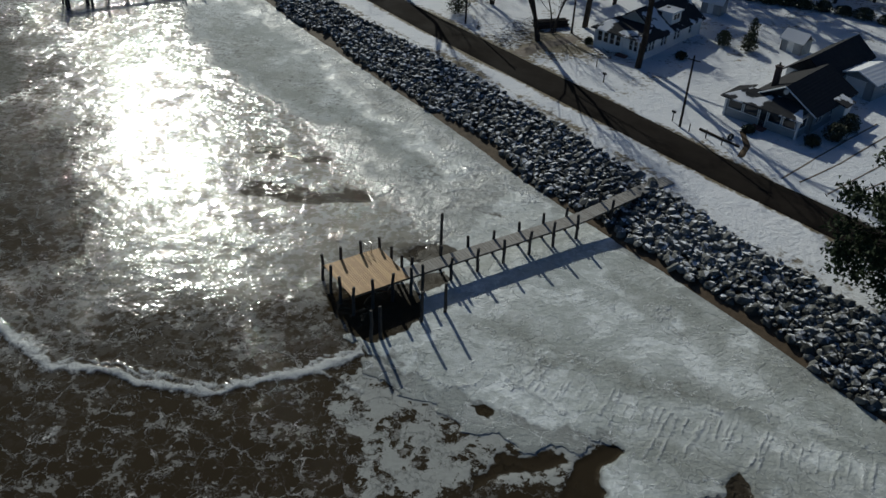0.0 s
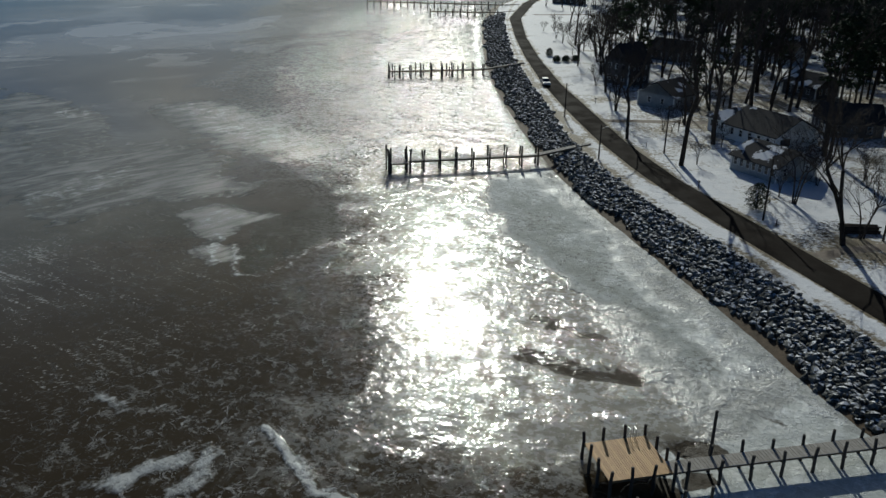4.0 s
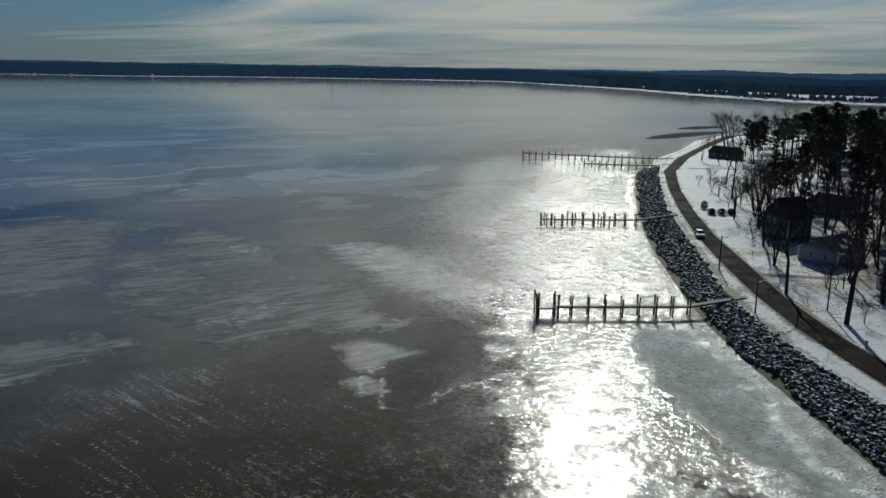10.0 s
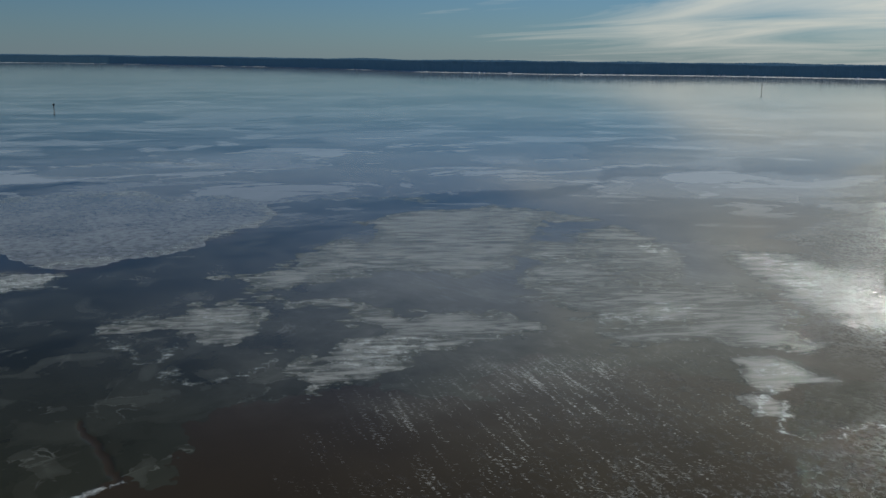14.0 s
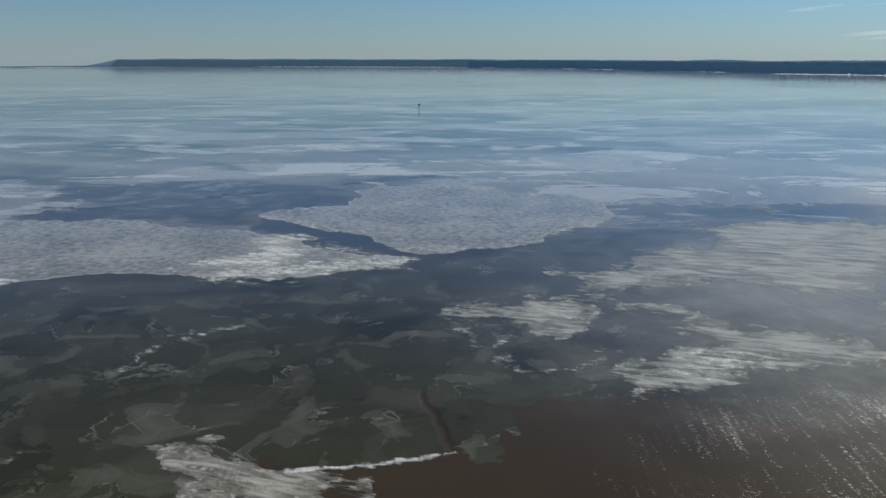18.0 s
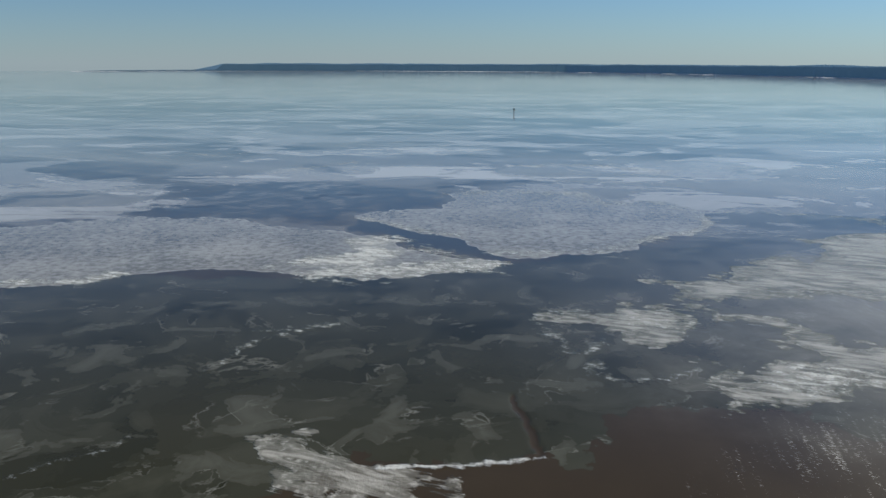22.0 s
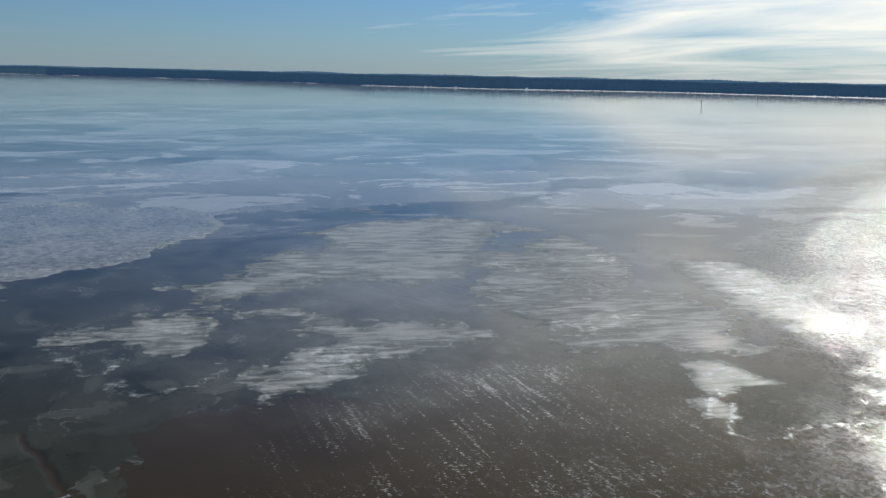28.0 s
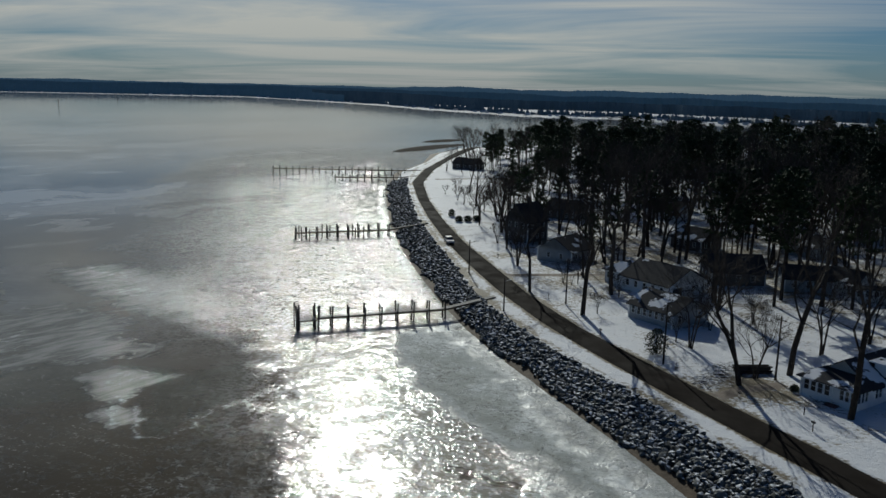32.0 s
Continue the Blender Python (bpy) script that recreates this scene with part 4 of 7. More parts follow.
        col = m.mix(m.math("MULTIPLY", m.math("MULTIPLY", lip, skimmed), m.ramp(m.noise(0.1, 5, 0.6), 0.5, 0.68, 0.0, 0.4)), col, (0.24, 0.24, 0.215))
    # broad pale sheets, and drifts far out
    behind = m.math("ADD", a["back"], m.math("MULTIPLY", m.math("SUBTRACT", coast, 0.5), 0.6))
    sheeted = m.math("MULTIPLY", m.ramp(behind, 0.40, 0.47), m.ramp(a["back"], 0.03, 0.15))
    col = m.mix(m.math("MULTIPLY", sheeted, 0.75), col, m.mix(m.ramp(fray, 0.35, 0.65), (0.15, 0.148, 0.135), (0.25, 0.245, 0.225)))
    rims = m.math("MULTIPLY", m.ramp(m.math("ABSOLUTE", m.math("SUBTRACT", behind, 0.47)), 0.0, 0.02, 1.0, 0.0), m.ramp(a["back"], 0.1, 0.3))
    col = m.mix(m.math("MULTIPLY", rims, m.ramp(mid, 0.42, 0.58, 0.0, 0.5)), col, (0.5, 0.5, 0.48))
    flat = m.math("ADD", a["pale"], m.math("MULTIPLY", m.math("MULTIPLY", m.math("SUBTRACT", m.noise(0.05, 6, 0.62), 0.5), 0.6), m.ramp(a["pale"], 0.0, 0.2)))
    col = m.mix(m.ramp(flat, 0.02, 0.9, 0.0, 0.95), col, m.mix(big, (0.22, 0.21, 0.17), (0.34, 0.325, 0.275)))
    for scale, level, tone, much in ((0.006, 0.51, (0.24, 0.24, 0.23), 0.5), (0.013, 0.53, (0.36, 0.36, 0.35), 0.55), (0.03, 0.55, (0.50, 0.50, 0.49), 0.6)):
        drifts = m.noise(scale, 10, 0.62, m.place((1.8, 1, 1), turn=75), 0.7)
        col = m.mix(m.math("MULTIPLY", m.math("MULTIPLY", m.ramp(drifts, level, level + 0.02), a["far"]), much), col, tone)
    leads = m.ramp(m.noise(0.009, 9, 0.6, m.place((2.2, 1, 1), turn=80), 1.0), 0.36, 0.39, 1.0, 0.0)
    leads = m.math("MAXIMUM", m.math("MULTIPLY", m.math("MULTIPLY", leads, a["far"]), 0.75), m.ramp(m.math("ADD", a["lead"], m.math("MULTIPLY", m.math("SUBTRACT", fray, 0.5), 0.9)), 0.42, 0.6, 0.0, 0.75))
    col = m.mix(leads, col, (0.035, 0.038, 0.037))
    # rough floes with a bright broken rim
    berg = m.math("ADD", a["floe"], m.math("MULTIPLY", m.math("SUBTRACT", fray, 0.5), 0.35))
    floed = m.math("MULTIPLY", m.ramp(berg, 0.42, 0.50), m.ramp(a["floe"], 0.03, 0.15))
    grain = m.math("ADD", m.math("MULTIPLY", m.noise(0.5, 8, 0.72), 0.7), m.math("MULTIPLY", big, 0.3))
    col = m.mix(m.math("MULTIPLY", floed, 0.95), col, m.mix(m.ramp(grain, 0.38, 0.62), (0.12, 0.119, 0.105), (0.30, 0.296, 0.275)))
    brim = m.math("MULTIPLY", m.math("MULTIPLY", m.ramp(berg, 0.44, 0.52), m.ramp(berg, 0.55, 0.85, 1.0, 0.0)), m.ramp(a["floe"], 0.05, 0.2))
    col = m.mix(m.math("MULTIPLY", brim, m.ramp(mid, 0.42, 0.62, 0.0, 0.6)), col, (0.42, 0.42, 0.40))
    ripple = m.noise(1.0, 4, 0.6, m.place((5.0, 1.2, 1), turn=10), 0.5)
    col = m.mix(m.math("MULTIPLY", m.ramp(ripple, 0.5, 0.66), m.ramp(a["pale"], 0.45, 0.6, 0.0, 0.2)), col, (0.5, 0.5, 0.49))
    veins = m.math("MULTIPLY", m.math("MULTIPLY", crack, m.ramp(m.noise(0.5, 6, 0.7), 0.45, 0.60, 0.05, 1.0)), a["vein"])
    crumbs = m.math("MULTIPLY", m.ramp(m.math("MULTIPLY", m.noise(1.6, 8, 0.72), mid), 0.30, 0.325), a["vein"])
    col = m.mix(m.math("MULTIPLY", veins, 0.9), col, (0.66, 0.65, 0.62))
    col = m.mix(m.math("MULTIPLY", crumbs, 0.75), col, (0.28, 0.275, 0.255))
    # small glints, painted as pale dashes in the flecked water
    col = m.mix(m.math("MULTIPLY", m.ramp(m.math("ADD", flecked, m.math("MULTIPLY", m.math("SUBTRACT", m.noise(0.05, 4, 0.6), 0.5), 0.3)), 0.575, 0.63), m.math("MULTIPLY", a["fleck"], 0.65)), col, (0.68, 0.67, 0.63))
    comb = m.noise(1.0, 8, 0.62, m.place((13, 3.4, 1), turn=63), 1.2)
    reach = m.math("ADD", a["streak"], m.math("ADD", m.math("MULTIPLY", m.math("SUBTRACT", comb, 0.5), 1.2), m.math("ADD", m.math("MULTIPLY", m.math("SUBTRACT", along, 0.5), 0.5), m.math("MULTIPLY", m.math("SUBTRACT", coast, 0.5), 1.5))))
    ribs = m.math("MULTIPLY", m.ramp(reach, 0.46, 0.54), m.ramp(a["streak"], 0.03, 0.2))
    thick = m.ramp(reach, 0.46, 1.1, 0.0, 1.0)
    ribtone = m.math("ADD", m.math("MULTIPLY", comb, 0.5), m.math("ADD", m.math("MULTIPLY", along, 0.35), m.math("MULTIPLY", thick, 0.15)))
    col = m.mix(m.math("MULTIPLY", ribs, m.ramp(thick, 0.0, 0.5, 0.5, 0.95)), col, m.mix(m.ramp(ribtone, 0.38, 0.66), (0.13, 0.125, 0.107), (0.35, 0.34, 0.315)))
    tips = m.math("MULTIPLY", m.math("MULTIPLY", m.ramp(reach, 0.46, 0.52), m.ramp(reach, 0.54, 0.66, 1.0, 0.0)), m.ramp(a["streak"], 0.05, 0.25))
    col = m.mix(m.math("MULTIPLY", tips, m.ramp(mid, 0.47, 0.64, 0.0, 0.55)), col, (0.52, 0.51, 0.48))
    ragged = m.noise(0.42, 11, 0.76, None, 0.3)
    bits = m.math("ADD", ragged, m.math("MULTIPLY", m.math("SUBTRACT", m.noise(1.9, 5, 0.7), 0.5), 0.3))
    mot = m.math("MULTIPLY", m.ramp(m.math("ADD", bits, m.math("MULTIPLY", m.math("SUBTRACT", a["mottle"], 0.7), 0.3)), 0.55, 0.565), m.ramp(a["mottle"], 0.05, 0.25))
    col = m.mix(m.math("MULTIPLY", mot, 0.95), col, m.mix(fine, (0.28, 0.285, 0.265), (0.46, 0.47, 0.45)))
    edge = m.math("ADD", a["sheet"], m.math("MULTIPLY", m.math("SUBTRACT", m.math("ADD", m.math("MULTIPLY", mid, 0.6), m.math("MULTIPLY", m.noise(0.12, 5, 0.6), 0.4)), 0.5), 0.5))
    solid = m.ramp(edge, 0.16, 0.34)
    lip = m.math("MULTIPLY", m.math("MULTIPLY", m.ramp(edge, 0.14, 0.22), m.ramp(edge, 0.24, 0.42, 1.0, 0.0)), m.ramp(mid, 0.40, 0.6, 0.15, 0.8))
    tone = m.math("ADD", m.math("MULTIPLY", big, 0.6), m.math("MULTIPLY", mid, 0.4))
    grey = m.mix(m.ramp(tone, 0.35, 0.65), (0.20, 0.205, 0.19), (0.31, 0.32, 0.31))
    pale = m.mix(m.ramp(m.math("ADD", m.math("MULTIPLY", tone, 0.55), m.math("MULTIPLY", m.noise(0.9, 9, 0.7), 0.45)), 0.42, 0.58), (0.48, 0.51, 0.485), (0.80, 0.83, 0.82))
    col = m.mix(solid, col, m.mix(m.ramp(a["sheet"], 0.35, 0.95), grey, pale))
    col = m.mix(m.math("MULTIPLY", lip, 0.4), col, (0.5, 0.51, 0.5))
    # older and younger floes frozen together, with a pale rim between them
    ages = m.noise(0.17, 7, 0.6, None, 1.0)
    col = m.mix(m.math("MULTIPLY", m.math("MULTIPLY", solid, m.ramp(ages, 0.485, 0.495)), 0.42), col, (0.35, 0.375, 0.355))
    rims = m.math("MULTIPLY", m.ramp(m.math("ABSOLUTE", m.math("SUBTRACT", ages, 0.482)), 0.0, 0.008, 1.0, 0.0), m.math("MULTIPLY", solid, m.ramp(fine, 0.35, 0.6)))
    col = m.mix(m.math("MULTIPLY", rims, 0.8), col, (0.84, 0.86, 0.86))
    dirty = m.math("MULTIPLY", m.math("MULTIPLY", solid, a["stain"]), m.ramp(m.math("ADD", m.math("MULTIPLY", m.noise(0.16, 5, 0.6), 0.6), m.math("MULTIPLY", mid, 0.4)), 0.37, 0.47))
    col = m.mix(m.math("MULTIPLY", dirty, 0.9), col, m.mix(m.noise(3.5, 5, 0.75), (0.18, 0.19, 0.165), (0.36, 0.375, 0.34)))
    lines = m.noise(0.32, 5, 0.6, None, 0.6)
    ridge = m.math("MULTIPLY", m.ramp(m.math("ABSOLUTE", m.math("SUBTRACT", lines, 0.5)), 0.0, 0.010, 1.0, 0.0), m.math("MULTIPLY", solid, m.ramp(mid, 0.42, 0.55)))
    col = m.mix(m.math("MULTIPLY", ridge, 0.8), col, (0.84, 0.86, 0.86))
    holes = m.math("SUBTRACT", 1.0, m.ramp(m.math("ADD", a["open"], m.math("MULTIPLY", m.math("SUBTRACT", fine, 0.5), 0.5)), 0.35, 0.6))
    col = m.mix(m.math("SUBTRACT", 1.0, holes), col, water)
    tear = m.math("ADD", m.math("MULTIPLY", m.math("SUBTRACT", along, 0.5), 1.7), m.math("MULTIPLY", m.math("SUBTRACT", fine, 0.5), 0.9))
    brash = m.math("MULTIPLY", m.ramp(m.math("ADD", a["white"], m.math("ADD", tear, m.math("SUBTRACT", mid, 0.5))), 0.3, 0.95), m.ramp(a["white"], 0.0, 0.25))
    col = m.mix(m.math("MULTIPLY", brash, 0.8), col, (0.6, 0.62, 0.62))
    pebble = m.math("MULTIPLY", m.ramp(m.math("ADD", m.math("MULTIPLY", m.noise(1.3, 4, 0.6), 0.7), m.math("MULTIPLY", m.noise(0.3, 4, 0.6), 0.3)), 0.47, 0.54), m.math("MULTIPLY", a["rough"], m.math("SUBTRACT", 1.0, a["smooth"])))
    col = m.mix(m.math("MULTIPLY", m.math("MULTIPLY", pebble, holes), 0.6), col, (0.6, 0.61, 0.6))
    spots = m.math("MULTIPLY", m.ramp(m.math("ADD", m.math("MULTIPLY", m.noise(1.5, 4, 0.6), 0.6), m.math("MULTIPLY", m.noise(0.12, 4, 0.6), 0.4)), 0.545, 0.575), m.math("MULTIPLY", a["smooth"], solid))
    col = m.mix(m.math("MULTIPLY", spots, 0.6), col, (0.13, 0.125, 0.105))
    m.color(col)

    broken = m.ramp(m.noise(0.3, 6, 0.65), 0.38, 0.6, 0.3, 1.0)
    wet = m.math("MULTIPLY", m.math("MULTIPLY", a["rough"], broken), m.math("SUBTRACT", 1.0, a["smooth"]))
    gloss = m.math("ADD", m.ramp(fine, 0.3, 0.7, 0.05, 0.15), m.math("MULTIPLY", a["rough"], m.math("MULTIPLY", a["beyond"], m.ramp(mid, 0.38, 0.62, 0.0, 0.07))))
    dull = m.math("MAXIMUM", m.math("MULTIPLY", solid, 0.7), m.math("MULTIPLY", brash, 0.35))
    dull = m.math("MULTIPLY", dull, m.math("SUBTRACT", 1.0, m.math("MULTIPLY", wet, 0.85)))
    m.rough(m.math("ADD", m.math("MULTIPLY", gloss, 0.75), dull))
    facet = m.ramp(m.noise(0.35, 4, 0.6), 0.40, 0.68, 0.08, 1.0)
    lumps = m.math("ADD", m.math("MULTIPLY", m.noise(0.25, 2, 0.5), 0.8), m.math("ADD", m.math("MULTIPLY", m.noise(0.85, 2, 0.5), 1.5), m.math("ADD", m.math("MULTIPLY", m.noise(2.2, 3, 0.55), 1.2), m.math("MULTIPLY", m.noise(5.5, 2, 0.5), 0.35))))
    relief = m.math("MULTIPLY", lumps, m.math("ADD", 0.02, m.math("MULTIPLY", m.math("MULTIPLY", wet, facet), m.ramp(a["beyond"], 0.0, 1.0, 0.42, 0.75))))
    relief = m.math("ADD", relief, m.math("MULTIPLY", m.math("MULTIPLY", fine, 0.6), m.math("ADD", m.math("MULTIPLY", solid, 1.1), m.math("ADD", brash, m.math("ADD", m.math("ADD", ribs, ridge), m.math("MULTIPLY", veins, 1.6))))))
    relief = m.math("ADD", relief, m.math("MULTIPLY", solid, m.math("ADD", 0.06, m.math("ADD", m.ramp(ages, 0.485, 0.492, 0.0, 0.22), m.math("MULTIPLY", m.noise(0.22, 6, 0.6), 0.3)))))
    dry = m.math("MULTIPLY", m.math("MAXIMUM", solid, brash), m.math("SUBTRACT", 1.0, wet))
    m.put(m.b.inputs["Specular IOR Level"], m.math("ADD", m.math("SUBTRACT", m.ramp(a["pale"], 0.0, 0.3, 0.07, 0.2), m.math("ADD", m.math("MULTIPLY", dry, 0.05), m.math("MULTIPLY", m.math("MULTIPLY", a["rough"], a["beyond"]), 0.1))), m.math("MULTIPLY", m.math("MULTIPLY", wet, m.ramp(facet, 0.0, 0.6, 0.35, 1.0)), m.ramp(a["beyond"], 0.0, 0.8, 0.40, 0.07))))
    m.bump(relief, 1.0, 0.16)
    return m.m


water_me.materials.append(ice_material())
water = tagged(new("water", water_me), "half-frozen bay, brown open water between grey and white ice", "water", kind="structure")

# ---- riprap ----
def rock_shape(rng):
    bm = bmesh.new()
    bmesh.ops.create_icosphere(bm, subdivisions=1, radius=0.5)
    s = Vector((rng.uniform(0.9, 1.35), rng.uniform(0.75, 1.0), rng.uniform(0.55, 0.85)))
    cuts = [(Vector((rng.gauss(0, 1), rng.gauss(0, 1), rng.gauss(0, 1))).normalized(), rng.uniform(0.26, 0.42)) for _ in range(6)]
    for v in bm.verts:
        for n, d in cuts:
            over = v.co.dot(n) - d
            if over > 0:
                v.co -= n * over
        v.co += Vector((rng.uniform(-1, 1), rng.uniform(-1, 1), rng.uniform(-1, 1))) * 0.03
        v.co = Vector((v.co.x * s.x, v.co.y * s.y, v.co.z * s.z))
    return bm


rock_rng = random.Random(5)
rock_meshes = [finish(rock_shape(rock_rng), "stone", m_rock) for _ in range(14)]
rock_data = []
for me in rock_meshes:
    rock_data.append((np.array([v.co[:] for v in me.vertices]), [tuple(p.vertices) for p in me.polygons]))
revetment = thing("riprap_revetment", "sloping bank of dark grey riprap boulders dusted with snow", "stone bank", kind="structure")
all_v, all_f, count, near = [], [], 0, []
y = 18.0
while y < 345:
    w, r = float(line_x(WATER_X, y)), float(line_x(ROCK_X, y))
    slope = (float(line_x(WATER_X, y + 2)) - float(line_x(WATER_X, y - 2))) / 4
    across = (r - w) * 0.93
    step = 0.6 if y < 170 else 0.78
    u = 0.9 + 0.9 * math.sin(y * 0.31) * math.sin(y * 0.083 + 1) + rock_rng.uniform(0, 0.7)
    while u < across:
        size = rock_rng.choice((0.5, 0.6, 0.72, 0.85, 1.0, 1.3)) * (1.0 if y < 170 else 1.15)
        px, py = w + u + rock_rng.uniform(-0.25, 0.25), y + rock_rng.uniform(-0.3, 0.3)
        pz = float(np.interp(u / (r - w), [0, 0.12, 0.9, 1.0], [0.05, 0.35, 2.15, 2.2])) + rock_rng.uniform(-0.08, 0.22)
        m = pose(px, py, pz, rock_rng.uniform(-35, 35), rock_rng.uniform(-35, 35), rock_rng.uniform(0, 360)) @ Matrix.Diagonal((size, size, size, 1))
        near.append((py, m, rock_rng.randrange(14)))
        u += step * size * 1.05
    y += step * 0.62 / math.sqrt(1 + slope * slope) * 1.25
singles = [q for q in near if 60 < q[0] < 70][:300]
single_ids = {id(q) for q in singles}
for q in singles:
    piece("stone", rock_meshes[q[2]], revetment, q[1])
for q in near:
    if id(q) in single_ids:
        continue
    vs, fs = rock_data[q[2]]
    mm = np.array(q[1])
    all_v.append(vs @ mm[:3, :3].T + mm[:3, 3])
    all_f += [tuple(i + count for i in f) for f in fs]
    count += len(vs)
heap = new("stones", raw_mesh("stones", np.concatenate(all_v).tolist(), all_f, m_rock))
heap.parent = revetment
tagged(heap, kind="stuff")

# ---- docks ----
def board_mesh(name, s, mat):
    return finish(boxed((0, 0, 0), s, 0, 0.012), name, mat)


def pile_mesh(h, r, mat, rng):
    bm = bmesh.new()
    lean = [Vector((rng.uniform(-0.04, 0.04), rng.uniform(-0.04, 0.04), 0)) for _ in range(4)]
    n = 9
    rings = []
    for k, f in enumerate((0.0, 0.35, 0.7, 0.985, 1.0)):
        rr = r * (1.06 - 0.14 * f) * (0.86 if k == 4 else 1)
        rings.append([bm.verts.new(lean[min(k, 3)] + Vector((rr * math.cos(6.2832 * i / n), rr * math.sin(6.2832 * i / n), h * f))) for i in range(n)])
    for a, b in zip(rings, rings[1:]):
        for i in range(n):
            bm.faces.new((a[i], a[(i + 1) % n], b[(i + 1) % n], b[i]))
    bm.faces.new(rings[-1])
    return finish(bm, "piling", mat, False)


dock_rng = random.Random(8)
PILES = {h: [pile_mesh(h, 0.14, m_pile, dock_rng) for _ in range(3)] for h in (3.0, 3.6, 4.2, 5.0, 6.2)}
WALK_BOARD = board_mesh("plank", (0.29, 1.5, 0.05), m_grey_plank)
NARROW_BOARD = board_mesh("plank", (0.38, 1.2, 0.05), m_grey_plank)
# boards of the farther docks, coloured dark to stand in for their backlit look
BACKLIT_BOARD = board_mesh("plank", (0.30, 1.1, 0.045), m_pile)


def pile(dock, x, y, h, z=-0.6):
    key = min(PILES, key=lambda k: abs(k - h - 0.6))
    return piece("piling", dock_rng.choice(PILES[key]), dock,
                 pose(x, y, z, dock_rng.uniform(-1.5, 1.5), dock_rng.uniform(-1.5, 1.5), dock_rng.uniform(0, 360)) @ Matrix.Diagonal((1, 1, (h + 0.6) / key, 1)))


def run(dock, a, b, za, zb, width, board, gap=0.012, stringer=0.2):
    """A stretch of boarded walkway from a to b with its two stringers."""
    a, b = Vector(a), Vector(b)
    d = b - a
    length, turn = d.length, math.degrees(math.atan2(d.y, d.x))
    pitch = math.degrees(math.atan2(zb - za, length))
    wide = max(v.co.x for v in board.vertices) * 2 + gap
    n = int(length / wide)
    for i in range(n):
        f = (i + 0.5) / n
        p = a + d * f
        piece("plank", board, dock, pose(p.x, p.y, za + (zb - za) * f + dock_rng.uniform(-0.006, 0.006), 0, -pitch, turn + dock_rng.uniform(-0.7, 0.7)))
    side = Vector((-d.y, d.x)).normalized()
    for k in (-1, 1):
        o = (a + b) / 2 + side * k * (width / 2 - 0.12)
        bm = bmesh.new()
        bmesh.ops.create_cube(bm, size=1, matrix=Matrix.Diagonal((length, 0.07, stringer, 1)))
        ob = part("stringer", bm, m_beam, dock)
        ob.matrix_basis = pose(o.x, o.y, (za + zb) / 2 - 0.03 - stringer / 2, 0, -pitch, turn)
    return side


def crossbeam(dock, p, side, z, width):
    turn = math.degrees(math.atan2(side.y, side.x))
    ob = part("crossbeam", boxed((0, 0, 0), (width + 0.35, 0.09, 0.2)), m_beam, dock)
    ob.matrix_basis = pose(p.x, p.y, z, 0, 0, turn)


# the near dock with its new pine platform
near_dock = thing("wooden_dock", "weathered grey dock with a new pine platform on dark piles", "dock")
DZ = 1.6
c0, ux, uy = Vector((-8.4, 58.4)), Vector((0.839, 0.545)), Vector((0.545, -0.839))
PW, PD = 5.4, 5.1
plat_board = board_mesh("platform_plank", (PW / 27 - 0.012, PD, 0.05), m_new_plank)
turn0 = math.degrees(math.atan2(ux.y, ux.x))
for i in range(27):
    p = c0 + ux * PW * (i + 0.5) / 27 + uy * PD / 2
    piece("platform_plank", plat_board, near_dock, pose(p.x, p.y, DZ + dock_rng.uniform(-0.004, 0.004), 0, 0, turn0))
for k in range(5):
    p = c0 + ux * PW / 2 + uy * (0.15 + (PD - 0.3) * k / 4)
    ob = part("joist", boxed((0, 0, 0), (PW - 0.05, 0.07, 0.24)), m_beam, near_dock)
    ob.matrix_basis = pose(p.x, p.y, DZ - 0.15, 0, 0, turn0)
for i in range(4):
    for j in (0, 1):
        p = c0 + ux * (PW * i / 3) + uy * (PD * j) + uy * (0.16 if j else -0.16)
        pile(near_dock, p.x, p.y, DZ + dock_rng.uniform(0.9, 1.2))
for j in range(1, 3):
    for i in (0, 1):
        p = c0 + ux * (PW * i + (0.16 if i else -0.16)) + uy * PD * j / 3
        pile(near_dock, p.x, p.y, DZ + dock_rng.uniform(0.9, 1.2))
w0, w1, w2, w3 = Vector((-1.55, 57.65)), Vector((14.2, 67.45)), Vector((21.3, 72.5)), Vector((24.1, 74.2))
side = run(near_dock, w0, w1, DZ, DZ, 1.5, WALK_BOARD)
run(near_dock, w1, w2, DZ, DZ + 0.65, 1.5, WALK_BOARD)
run(near_dock, w2, w3, DZ + 0.65, DZ + 0.75, 1.5, WALK_BOARD)
for i in range(7):
    p = Vector((-0.5, 58.32)) + Vector((2.35, 1.46)) * i
    for k in (-1, 1):
        q = p + side * k * 0.84
        pile(near_dock, q.x, q.y, DZ + dock_rng.uniform(0.75, 1.1))
    crossbeam(near_dock, p, side, DZ - 0.32, 1.7)
# swim ladder and short slatted gangplank on the platform
lad = new("swim_ladder")
lad.parent = near_dock
p = c0 + ux * 4.2 + uy * 0.12
lad.matrix_basis = pose(p.x, p.y, DZ, 0, 0, turn0)
for k in (-0.25, 0.25):
    bm = bmesh.new()
    tube(bm, (k, -0.1, -1.2), (k, -0.1, 0.9), 0.025, 0.025, 7)
    tube(bm, (k, -0.1, 0.9), (k, 0.4, 0.85), 0.025, 0.025, 7)
    tube(bm, (k, 0.4, 0.85), (k, 0.4, 0.03), 0.025, 0.025, 7)
    part("rail", bm, m_metal, lad)
